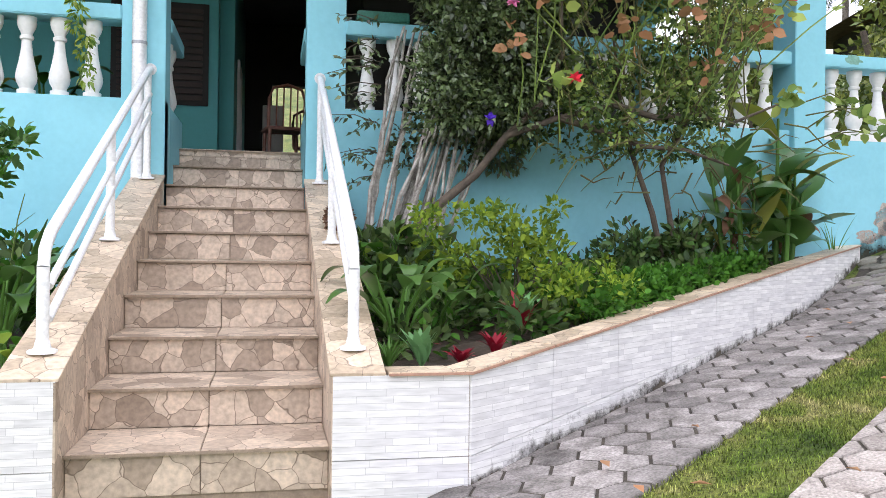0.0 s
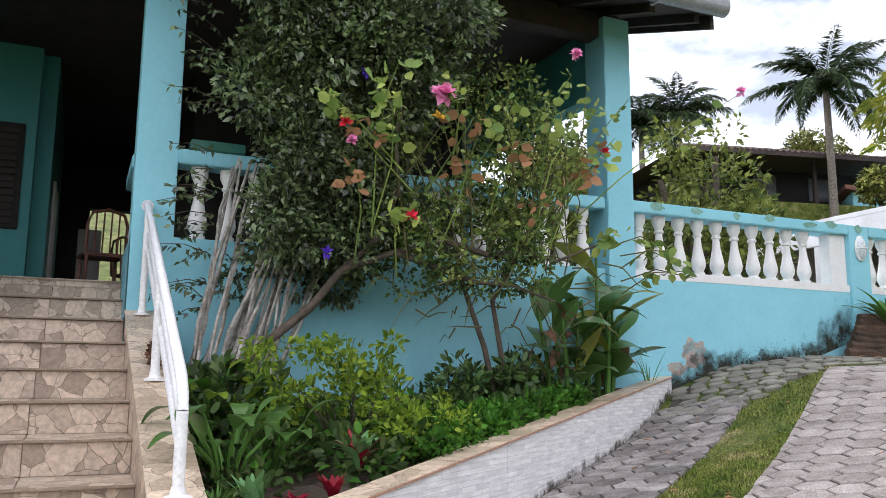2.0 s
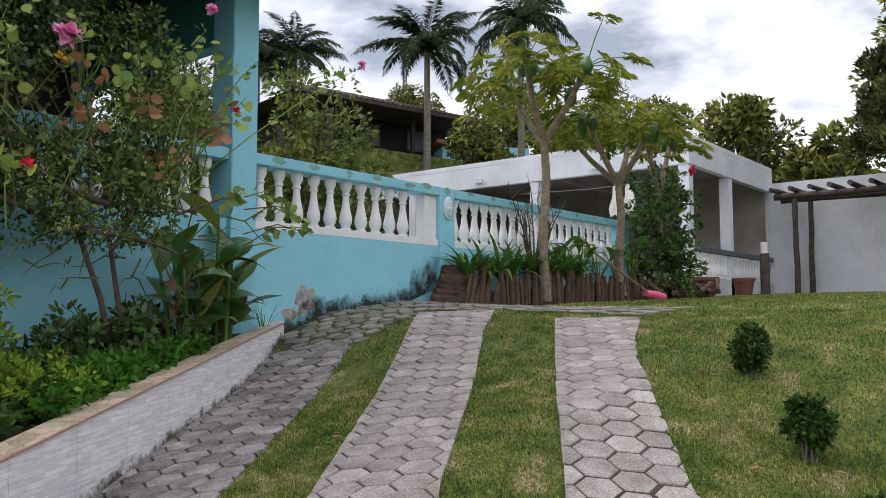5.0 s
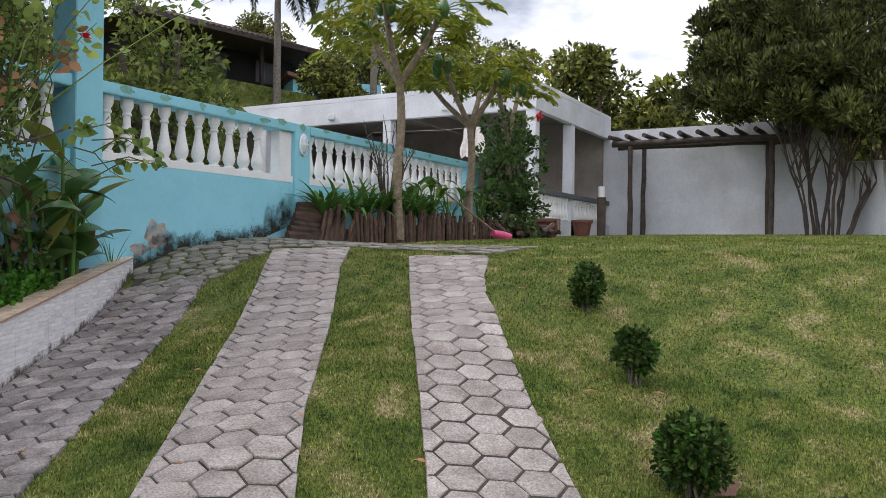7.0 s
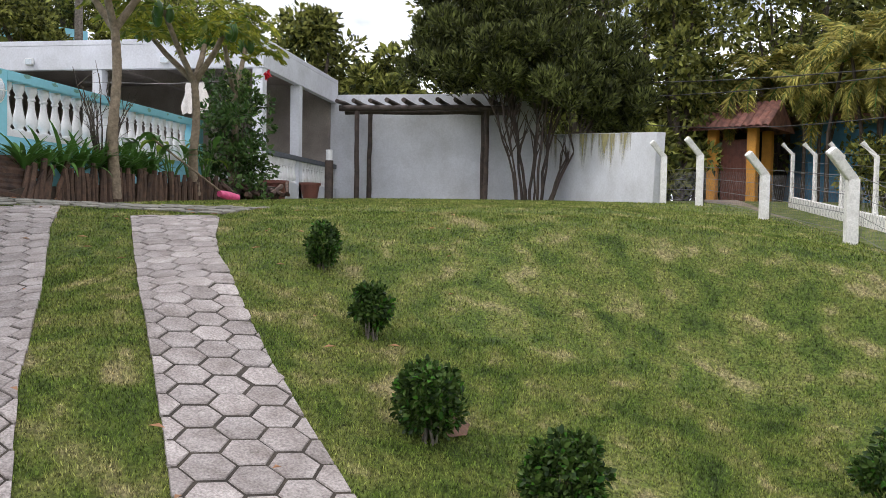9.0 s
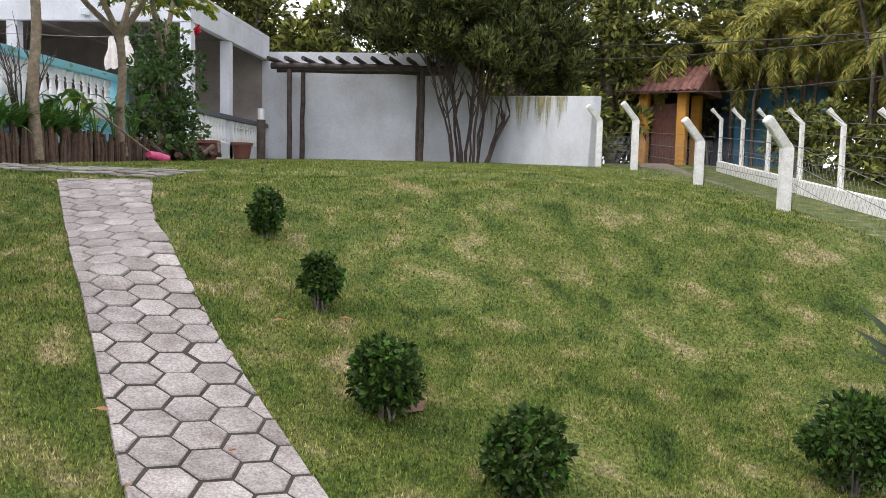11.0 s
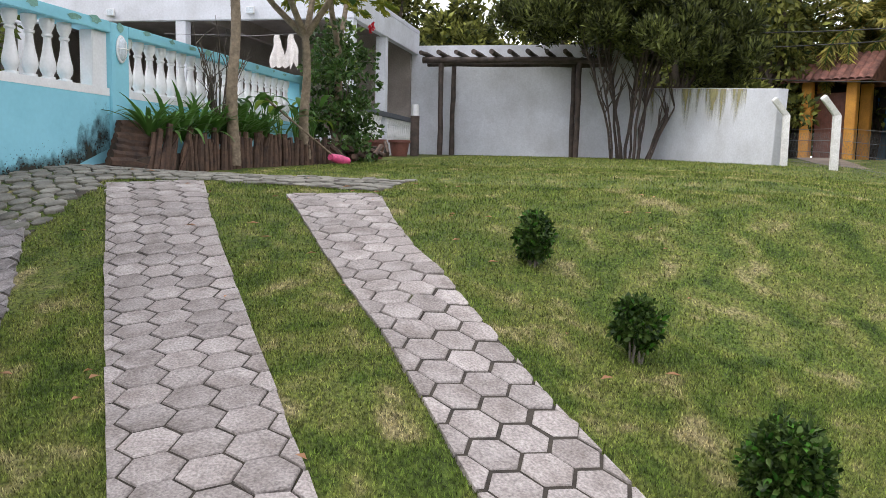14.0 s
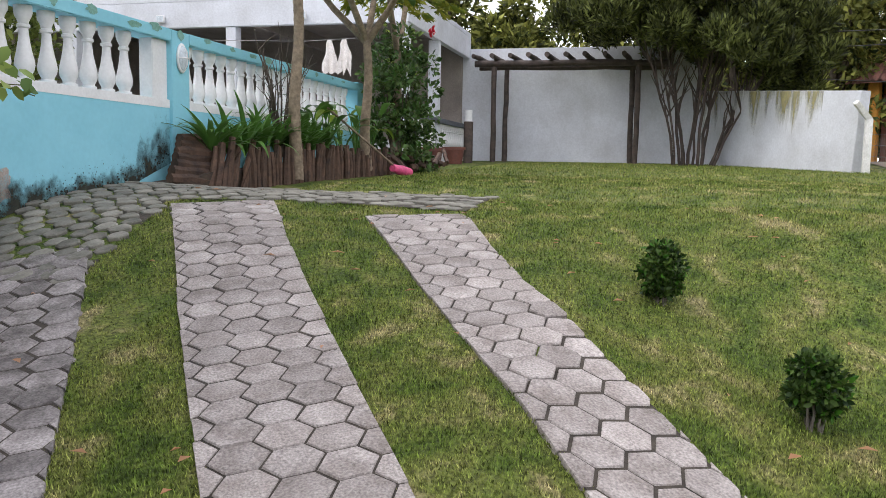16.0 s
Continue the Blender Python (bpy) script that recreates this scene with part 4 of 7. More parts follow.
# ---------------------------------------------------------------- steps
STEPS = 10
GO, RISE, Y1, Z1 = 0.42, 0.1775, 3.33, 0.65
XL, XR = -0.79, 0.21
stairs = thing("front_steps", "steps clad in beige flagstone-print tiles", "stairs", kind="structure")
bm = bmesh.new()
for k in range(STEPS):
    y = Y1 + GO * k + 0.012
    add_box(bm, XL, XR, y, 7.13, Z1 + RISE * (k - 1) - (0.4 if k == 0 else 0.0), Z1 + RISE * k - 0.012)
part("core", bm, GROUT, stairs)


def tile_box(w, d, hgt):
    return mesh_of("tile", *box_data(-w / 2, w / 2, -d / 2, d / 2, -hgt / 2, hgt / 2, 0.0025))


def box_data(x0, x1, y0, y1, z0, z1, b):
    """A box with chamfered upper edges, as plain vertex and face lists."""
    bm_ = bmesh.new()
    add_box(bm_, x0, x1, y0, y1, z0, z1, b)
    bm_.verts.index_update()
    v_ = [tuple(q.co) for q in bm_.verts]
    f_ = [tuple(q.index for q in p.verts) for p in bm_.faces]
    bm_.free()
    return v_, f_


half = (XR - XL) / 2 - 0.004
tread_mesh = tile_box(half, GO - 0.012 + 0.03, 0.012)
riser_mesh = tile_box(half, 0.012, RISE - 0.018)
tread_mesh.materials.append(STEP)
riser_mesh.materials.append(STEP)
for k in range(STEPS):
    y, z = Y1 + GO * k, Z1 + RISE * k
    for s, xc in enumerate((XL + half / 2 + 0.002, XR - half / 2 - 0.002)):
        part("riser_tile", riser_mesh, None, stairs, m=Matrix.Translation((xc, y + 0.006, z - RISE / 2 - 0.009)))
        if k < STEPS - 1:
            part("tread_tile", tread_mesh, None, stairs, m=Matrix.Translation((xc, y + GO / 2 - 0.009 - 0.006, z - 0.006)))
    part("nosing", box(XL, XR, y - 0.0295, y - 0.0245, z - 0.014, z - 0.002), GROUT, stairs)
part("landing", box(XL, XR, 7.10, 7.5, FLOOR - 0.06, FLOOR + 0.002, 0.004), STEP, stairs)


def cheek_top(y):
    return 0.96 + (y - 3.19) * (1.95 - 0.96) / (6.14 - 3.19)


def cheek(name, x0, x1, inner):
    """Sloping side wall of the steps: tiled inside and on top, white strip cladding outside."""
    root = thing(name, "sloping side wall of the steps, tiled and clad in white strips", "wall", kind="structure")
    part("core", prism([(x0 + 0.008, 3.198), (x1 - 0.008, 3.198), (x1 - 0.008, 6.148), (x0 + 0.008, 6.148)], -0.4, lambda x, y: cheek_top(y) - 0.014), GROUT, root)
    n = 6
    for k in range(n):
        ya, yb = 3.185 + k * (6.145 - 3.185) / n + 0.002, 3.185 + (k + 1) * (6.145 - 3.185) / n - 0.002
        part("cap_tile", prism([(x0 - 0.01, ya), (x1 + 0.01, ya), (x1 + 0.01, yb), (x0 - 0.01, yb)], lambda x, y: cheek_top(y) - 0.012, lambda x, y: cheek_top(y), 0.002), CAP, root)
        xi = (x1 - 0.008, x1) if inner > 0 else (x0, x0 + 0.008)
        part("side_tile", prism([(xi[0], ya), (xi[1], ya), (xi[1], yb), (xi[0], yb)], lambda x, y: cheek_top(y) - 0.62, lambda x, y: cheek_top(y) - 0.014), STEP, root)
    return root


cheek("steps_cheek_right", XR, XR + 0.2, -1)
cheek("steps_cheek_left", XL - 0.2, XL, 1)


def clad_run(root, xa, ya, xb, yb, ztop, zbot, panels, depth=0.012):
    """White cladding panels between two plan points, in one or two courses."""
    d = Vector((xb - xa, yb - ya, 0))
    L = d.length
    rot = Matrix.Rotation(math.atan2(d.y, d.x), 4, "Z")
    w = L / panels
    for k in range(panels):
        u0, u1 = k * w + 0.0015, (k + 1) * w - 0.0015
        mid = (k + 0.5) / panels
        zt0, zt1 = ztop(u0 / L), ztop(u1 / L)
        zb0, zb1 = zbot(u0 / L), zbot(u1 / L)
        split = 0.33
        courses = [(lambda f, z0=zt0, z1=zt1: z0 + (z1 - z0) * f - 0.0, lambda f, z0=zt0, z1=zt1: z0 + (z1 - z0) * f - split + 0.0015),
                   (lambda f, z0=zt0, z1=zt1: z0 + (z1 - z0) * f - split - 0.0015, lambda f, z0=zb0, z1=zb1, a=zt0, b=zt1: min(z0 + (z1 - z0) * f, a + (b - a) * f - split - 0.02))]
        for top, bot in courses:
            verts = [(u0, -depth, bot(0)), (u1, -depth, bot(1)), (u1, 0, bot(1)), (u0, 0, bot(0)), (u0, -depth, top(0)), (u1, -depth, top(1)), (u1, 0, top(1)), (u0, 0, top(0))]
            faces = [(3, 2, 1, 0), (4, 5, 6, 7), (0, 1, 5, 4), (1, 2, 6, 5), (2, 3, 7, 6), (3, 0, 4, 7)]
            part("cladding_panel", mesh_of("cladding_panel", verts, faces, [STRIP]), STRIP, root, m=Matrix.Translation((xa, ya, 0)) @ rot)


KA, KB = (0.76, 3.19), (4.90, 6.11)


def kerb_z(f):
    return 0.962 + f * (1.53 - 0.962)


planter = thing("planter_wall", "low planter wall clad in white stone strips with a beige tile cap", "wall", kind="structure")
bed = [(XR + 0.2, 3.21), (KA[0] - 0.005, 3.21), (KB[0] - 0.02, 6.13), (XR + 0.2, 6.13)]
kd = Vector((KB[0] - KA[0], KB[1] - KA[1], 0)).normalized()
kn = Vector((-kd.y, kd.x, 0))
inn = lambda p, w: (p[0] + kn.x * w, p[1] + kn.y * w)
kl = math.hypot(KB[0] - KA[0], KB[1] - KA[1])
fpos = lambda x, y: max(0, min(1, ((x - KA[0]) * kd.x + (y - KA[1]) * kd.y) / kl))
part("core", prism([KA, KB, inn(KB, 0.13), (KA[0] - 0.06, KA[1] + 0.13)], -0.4, lambda x, y: kerb_z(fpos(x, y)) - 0.014), GROUT, planter)
part("core", prism([(XR + 0.205, 3.2), KA, (KA[0] - 0.06, 3.33), (XR + 0.205, 3.33)], -0.4, 0.948), GROUT, planter)
clad_run(planter, XR + 0.0015, 3.197, KA[0], 3.2 - 0.002, lambda f: 0.948, lambda f: 0.2, 1)
clad_run(planter, KA[0], KA[1], KB[0], KB[1], lambda f: kerb_z(f) - 0.014, lambda f: ground(KA[0] + f * (KB[0] - KA[0]), KA[1] + f * (KB[1] - KA[1])) - 0.06, 9)
clad_run(planter, XL - 0.9, 3.2, XL, 3.2, lambda f: 0.948, lambda f: 0.0, 2)
for k in range(9):
    f0, f1 = k / 9 + 0.0006, (k + 1) / 9 - 0.0006
    p0 = (KA[0] + f0 * (KB[0] - KA[0]) - kn.x * 0.02, KA[1] + f0 * (KB[1] - KA[1]) - kn.y * 0.02)
    p1 = (KA[0] + f1 * (KB[0] - KA[0]) - kn.x * 0.02, KA[1] + f1 * (KB[1] - KA[1]) - kn.y * 0.02)
    part("cap_tile", prism([p0, p1, inn(p1, 0.16), inn(p0, 0.16)], lambda x, y: kerb_z(fpos(x, y)) - 0.014, lambda x, y: kerb_z(fpos(x, y)), 0.002), CAP, planter)
    part("cap_edge", prism([inn(p0, -0.004), inn(p1, -0.004), p1, p0], lambda x, y: kerb_z(fpos(x, y)) - 0.014, lambda x, y: kerb_z(fpos(x, y)) - 0.003), TERRACOTTA, planter)
part("cap_tile", prism([(XR + 0.22, 3.17), (KA[0] + 0.012, 3.17), (KA[0] - 0.08, 3.34), (XR + 0.22, 3.34)], 0.948, 0.962, 0.002), CAP, planter)
part("cap_edge", prism([(XR + 0.22, 3.165), (KA[0] + 0.012, 3.165), (KA[0] + 0.012, 3.1695), (XR + 0.22, 3.1695)], 0.948, 0.959), TERRACOTTA, planter)


def bed_z(x, y):
    return 0.90 + 0.52 * fpos(x, y) + 0.05 * (y - 3.2) / 3 + 0.05 * noise.noise((x * 3, y * 3, 0))


vv, ff = [], []
G = 26
for j in range(G + 1):
    for i in range(G + 1):
        y = 3.24 + (6.14 - 3.24) * j / G
        x1_ = KA[0] + (y - KA[1]) / (KB[1] - KA[1]) * (KB[0] - KA[0]) - 0.12
        x = XR + 0.19 + (x1_ - XR - 0.19) * i / G
        vv.append((x, y, bed_z(x, y)))
ff = [(j * (G + 1) + i, j * (G + 1) + i + 1, (j + 1) * (G + 1) + i + 1, (j + 1) * (G + 1) + i) for j in range(G) for i in range(G)]
tagged(part("soil_bed", mesh_of("soil_bed", vv, ff, [SOIL]), SOIL), "dark garden soil in the planter", "soil", kind="structure")
tagged(part("soil_left", box(-4.5, XL - 0.2, 3.25, 6.14, -0.3, 0.92), SOIL), "dark garden soil left of the steps", "soil", kind="structure")
wall("planter_wall_left", -4.5, XL - 0.9, 3.19, 3.32, -0.4, 0.95, WHITE, "white planter wall left of the steps")


# hand rails of the steps
def stair_rail(name, x, flange_x):
    root = thing(name, "white painted tubular steel hand rail", "handrail")
    zt = lambda y: 1.44 + (y - 3.40) * (2.70 - 1.44) / (6.1 - 3.40)
    post_y = 3.40
    part("top_rail", pipe([(x, 6.13, zt(6.1)), (x, 6.05, zt(6.05)), (x, 3.5, zt(3.5) + 0.01), (x, 3.42, zt(3.42) - 0.02), (x, post_y, 1.36)], 0.024, 12), PIPE, root)
    for dz in (0.17, 0.30):
        part("mid_rail", pipe([(x + 0.012, 6.05, zt(6.05) - dz), (x + 0.012, 3.43, zt(3.43) - dz)], 0.017, 10), PIPE, root)
    for y in (post_y, 4.72, 6.02):
        top = zt(y) - (0.08 if y == post_y else 0.0)
        part("post", pipe([(x, y, cheek_top(y)), (x, y, top)], 0.024, 12), PIPE, root)
        fv, ff_ = lathe([(0.055, 0), (0.055, 0.012), (0.032, 0.02), (0.026, 0.05)], 18)
        part("flange", soften(mesh_of("flange", fv, ff_, [PIPE]), 50), PIPE, root, m=Matrix.Translation((x, y, cheek_top(y) - 0.004)))
    part("wall_flange", pipe([(x, 6.135, zt(6.1)), (x, 6.15, zt(6.1) + 0.004)], 0.042, 14), PIPE, root)
    return root


stair_rail("handrail", XR + 0.1, 0)
stair_rail("handrail", XL - 0.1, 0)

# ---------------------------------------------------------------- drive
paved_strip("drive_strip_left", STRIP_LEFT, HEXDARK, "strip of dark mossy hexagonal concrete pavers beside the planter")
paved_strip("drive_strip_middle", STRIP_MIDDLE, HEX, "strip of pale hexagonal concrete pavers in the lawn")
paved_strip("drive_strip_right", STRIP_RIGHT, HEX, "strip of pale hexagonal concrete pavers in the lawn")


def inside(poly, x, y):
    c = False
    for i, (xa, ya) in enumerate(poly):
        xb, yb = poly[i - 1]
        if (ya > y) != (yb > y) and x < (xb - xa) * (y - ya) / (yb - ya) + xa:
            c = not c
    return c


COB = [(4.50, 4.95), (4.38, 5.55), (4.98, 6.12), (7.1, 6.12), (7.75, 5.3), (7.62, 3.1), (6.62, 3.12), (6.45, 4.5), (6.05, 5.35), (5.6, 5.15)]
cob = thing("cobble_band", "band of small grey cobbles across the top of the drive", "paving", kind="structure")
rc = random.Random(11)
cob_kinds = []
for k in range(8):
    pts = []
    for i in range(7):
        a = 2 * math.pi * i / 7
        r = 0.5 * (1 + rc.uniform(-0.12, 0.12))
        q = max(abs(math.cos(a)), abs(math.sin(a))) ** 0.5
        pts.append((0.155 * r / q * math.cos(a), 0.115 * r / q * math.sin(a)))
    cob_kinds.append(mesh_of("cobble", *slab(pts, 0.05, 0.16), [COBBLE]))
row = 0
v_ = 0.0
while v_ < 4.2:
    u = rc.uniform(-1.4, -1.3)
    while u < 4.4:
        ang = radians(-32)
        x = 4.3 + u * math.cos(ang) + v_ * math.sin(-ang) * 1.0
        y = 6.2 + u * math.sin(ang) + v_ * math.cos(ang) - 1.9
        if inside(COB, x, y):
            part("cobble", cob_kinds[rc.randrange(8)], None, cob, m=on_ground(x, y, 0.006 + rc.uniform(-0.008, 0.01)) @ Matrix.Rotation(ang + rc.uniform(-0.12, 0.12), 4, "Z"))
        u += 0.165
    v_ += 0.122
vv = [(x, y, ground(x, y) - 0.004) for x, y in COB]
bmj = bmesh.new()
vs = [bmj.verts.new(p) for p in vv]
bmj.faces.new(vs[::-1])
bmesh.ops.triangulate(bmj, faces=bmj.faces[:])
part("joint_bed", bmj, JOINT, cob)

# ---------------------------------------------------------------- lawn blades
def on_strip(x, y, grow=0.0):
    for x0, y0, a, ln, right, left in (STRIP_LEFT, STRIP_MIDDLE, STRIP_RIGHT):
        u = (x - x0) * math.cos(a) + (y - y0) * math.sin(a)
        v = -(x - x0) * math.sin(a) + (y - y0) * math.cos(a)
        if -0.02 < u < ln and along(right, u)[0] - grow < v < along(left, u)[0] + grow:
            return True
    return False


def kerb_side(x, y):
    return (x - KA[0]) * kn.x + (y - KA[1]) * kn.y > -0.02


rg = np.random.default_rng(3)
GV, GF = [], []


def sow(count, x0, x1, y0, y1, hmin, hmax):
    xs, ys = rg.uniform(x0, x1, count), rg.uniform(y0, y1, count)
    hs = rg.uniform(hmin, hmax, count)
    an = rg.uniform(0, 2 * math.pi, count)
    le = rg.uniform(0.2, 1.1, count)
    for x, y, hh, a, e in zip(xs, ys, hs, an, le):
        if y > 5.9 or on_strip(x, y, -0.045) or (x < 5.2 and kerb_side(x, y)) or inside(COB, x, y) or (x > 7.2 and y > 5.15):
            continue
        z = ground(x, y) - 0.012
        w = hh * 0.15
        c, s = math.cos(a), math.sin(a)
        o = len(GV)
        GV.extend(((x - s * w, y + c * w, z), (x + s * w, y - c * w, z), (x + c * hh * e, y + s * hh * e, z + hh)))
        GF.append((o, o + 1, o + 2))


sow(250000, 0.6, 4.5, -1.6, 4.2, 0.008, 0.019)
sow(240000, 2.0, 7.5, -2.6, 5.6, 0.009, 0.021)
sow(120000, 4.5, 12.0, -3.4, 5.3, 0.012, 0.026)
sow(40000, 10.0, 21.5, -3.0, 6.0, 0.02, 0.036)
gme = mesh_of("grass", GV, GF, [BLADE])
tagged(new("grass", gme), "short mown grass blades on the lawn", "grass", kind="stuff")

# fallen leaves
rf = random.Random(4)
fl = Heap()
for k in range(70):
    x, y = rf.uniform(1.0, 7.0), rf.uniform(0.5, 5.5)
    if kerb_side(x, y):
        continue
    a, s = rf.uniform(0, 6.28), rf.uniform(0.018, 0.045)
    z = ground(x, y) + 0.034
    c, sn = math.cos(a) * s, math.sin(a) * s
    fl.add(([(x - c, y - sn, z), (x + sn * 0.45, y - c * 0.45, z + 0.012), (x + c, y + sn, z + 0.004), (x - sn * 0.45, y + c * 0.45, z + 0.010)], [(0, 1, 2, 3)]))
tagged(new("fallen_leaves", fl.mesh("fallen_leaves", L_AUTUMN)), "dry pale leaves fallen on the grass", "leaves", kind="stuff")

stain_sheet("dirt_stain", (KA[0] - kn.x * 0.0145, KA[1] - kn.y * 0.0145), (KB[0] - kn.x * 0.0145, KB[1] - kn.y * 0.0145), lambda f: ground(KA[0] + f * (KB[0] - KA[0]), KA[1] + f * (KB[1] - KA[1])) - 0.03,
            lambda f: ground(KA[0] + f * (KB[0] - KA[0]), KA[1] + f * (KB[1] - KA[1])) + 0.13, SPLASH, "splashed dirt at the foot of the planter wall", n=60)

# ---------------------------------------------------------------- garage and rear walls
GX, GY, GZ = 16.5, 6.62, 5.46
gar = thing("garage", "white open-sided flat-roofed garage with square posts", "garage", kind="structure")
part("roof", box(GX, 22.25, GY, 16.5, GZ - 0.12, GZ, 0.01), RENDERED, gar)
part("fascia", box(GX, GX + 0.16, GY, 16.5, GZ - 0.66, GZ - 0.121, 0.008), RENDERED, gar)
part("fascia", box(GX + 0.16, 22.25, GY, GY + 0.16, GZ - 0.66, GZ - 0.121, 0.008), RENDERED, gar)
for x, y in ((GX + 0.02, GY + 0.02), (GX + 0.02, 10.45), (GX + 0.02, 14.4), (18.95, GY + 0.02)):
    part("post", box(x, x + 0.24, y, y + 0.24, 1.5, GZ - 0.66, 0.01), RENDERED, gar)
part("floor_slab", box(GX - 0.1, 22.25, GY + 0.02, 16.5, 1.3, 2.36, 0.01), RENDERED, gar)
# inner faces take the darker plaster that holds the garage's shade
part("back_wall", box(22.0, 22.2, GY + 0.2, 16.5, 2.36, GZ - 0.13), SHADEPLASTER, gar)
part("ceiling", box(GX + 0.17, 21.99, GY + 0.17, 16.29, GZ - 0.15, GZ - 0.123), SHADEPLASTER, gar, "plaster ceiling toned grey-brown as shade")
part("rear_wall", box(GX + 0.3, 22.0, 16.3, 16.5, 2.36, GZ - 0.13), SHADEPLASTER, gar)
part("inner_beam", box(GX + 0.16, 22.0, 10.45, 10.6, GZ - 0.5, GZ - 0.151), SHADEPLASTER, gar)
for y, z in ((8.9, 4.98), (12.2, 4.98)):
    fl_ = thing("floodlight", "small white floodlight on the garage fascia", "lamp")
    part("housing", box(GX - 0.09, GX - 0.03, y - 0.1, y + 0.1, z - 0.08, z + 0.08, 0.012), WHITE, fl_)
    part("lens", box(GX - 0.096, GX - 0.0905, y - 0.08, y + 0.08, z - 0.06, z + 0.06), GLASS, fl_)
    part("bracket", box(GX - 0.03, GX, y - 0.03, y + 0.03, z - 0.03, z + 0.03), GUTTER, fl_)
gb = thing("balustrade_garage", "grey topped low balustrade along the garage floor", "balustrade", kind="structure")
part("hand_rail", box(16.8, 22.1, GY - 0.02, GY + 0.16, 2.92, 3.04, 0.008), SLATE, gb, "dark grey hand rail")
for i in range(24):
    x = 16.95 + i * 0.215
    if abs(x - 19.07) > 0.2:
        part("baluster", bal_mesh, None, gb, m=Matrix.Translation((x, GY + 0.07, 2.37)))

wall("wall_rear_high", 22.2, 22.4, 0.75, 6.9, 1.4, 5.05, RENDERED, "tall weathered white boundary wall")
lw = math.atan2(-1.80 - 0.75, 16.75 - 22.2)
lower = part("wall_rear_low", box(0, 6.05, -0.1, 0.1, -0.9, 1.81, 0.008), RENDERED, m=Matrix.Translation((22.25, 0.75, 2.1)) @ Matrix.Rotation(lw, 4, "Z") @ Matrix.Rotation(0.084, 4, "Y"))
tagged(lower, "lower white boundary wall with yellow algae streaks", "wall", kind="structure")
sa_ = stain_sheet("algae_stain", (0.02, -0.104), (5.0, -0.104), lambda f: 0.2, lambda f: 1.80, YELLOWED, "yellow algae streaks down the lower wall", down=True)
sa_.matrix_world = Matrix.Translation((22.25, 0.75, 2.1)) @ Matrix.Rotation(lw, 4, "Z") @ Matrix.Rotation(0.084, 4, "Y")

# pergola of round timber
perg = thing("pergola", "dark round-timber pergola against the white wall", "pergola")
def rough_log(a, b, r, seed, n=9):
    rr = random.Random(seed)
    a, b = Vector(a), Vector(b)
    k = 6
    pts = [a.lerp(b, i / k) + Vector((rr.uniform(-1, 1), rr.uniform(-1, 1), rr.uniform(-1, 1))) * r * 0.18 for i in range(k + 1)]
    return pipe(pts, [r * rr.uniform(0.9, 1.1) for _ in pts], n)
GP = 2.06
for i, (x, y) in enumerate(((21.15, 5.75), (21.75, 5.55), (21.15, 2.2), (21.75, 2.35))):
    part("post", rough_log((x, y, GP - 0.1), (x, y, 4.45), 0.068, i), TIMBER, perg)
part("beam", rough_log((21.15, 6.25, 4.52), (21.15, 1.4, 4.50), 0.085, 20), TIMBER, perg)
part("beam", rough_log((21.75, 6.25, 4.50), (21.75, 1.4, 4.48), 0.08, 21), TIMBER, perg)
for i in range(11):
    y = 6.12 - i * 0.46
    part("rafter", rough_log((20.75, y + 0.1, 4.68), (22.1, y - 0.06, 4.64), 0.062, 30 + i), TIMBER, perg)

# ---------------------------------------------------------------- log bed beside the patio wall
logs = thing("log_edging", "retaining edge of upright dark split logs", "edging")
rl = random.Random(8)
def log_line(f):
    return 7.35 + f * 4.3, 5.72 - 0.35 * f ** 0.7
for k in range(64):
    f = k / 63
    x, y = log_line(f)
    x += rl.uniform(-0.02, 0.02)
    y += rl.uniform(-0.03, 0.03)
    g = ground(x, y)
    hgt = 0.44 - 0.12 * f + rl.uniform(-0.08, 0.05)
    lean = rl.uniform(-0.05, 0.05) + (0.16 if k < 8 else 0)
    r = rl.uniform(0.03, 0.046)
    pts = [(x, y, g - 0.06), (x + lean * 0.5, y + rl.uniform(-0.01, 0.01), g + hgt * 0.5), (x + lean, y + rl.uniform(-0.02, 0.02), g + hgt)]
    part("log", pipe(pts, [r, r * 0.95, r * 0.85], 7), LOG, logs)
for k in range(7):
    a = rl.uniform(-0.4, 0.4)
    part("log", rough_log((6.95 + 0.06 * k, 5.9 + 0.02 * k, ground(7, 5.9) + 0.06 + 0.06 * k), (7.55 + 0.04 * k, 5.72 + 0.03 * k + a * 0.1, ground(7.4, 5.8) + 0.05 + 0.065 * k), 0.05, 60 + k, 7), LOG, logs)
for k in range(34):
    x = 11.4 + rl.uniform(0, 2.8)
    y = 5.3 + rl.uniform(-0.15, 0.35)
    a = rl.uniform(0, 3.1)
    ln = rl.uniform(0.2, 0.5)
    g = ground(x, y)
    part("log", rough_log((x - math.cos(a) * ln, y - math.sin(a) * ln * 0.4, g + rl.uniform(0.03, 0.12)), (x + math.cos(a) * ln, y + math.sin(a) * ln * 0.4, g + rl.uniform(0.06, 0.34)), rl.uniform(0.025, 0.05), 90 + k, 6), LOG, logs)
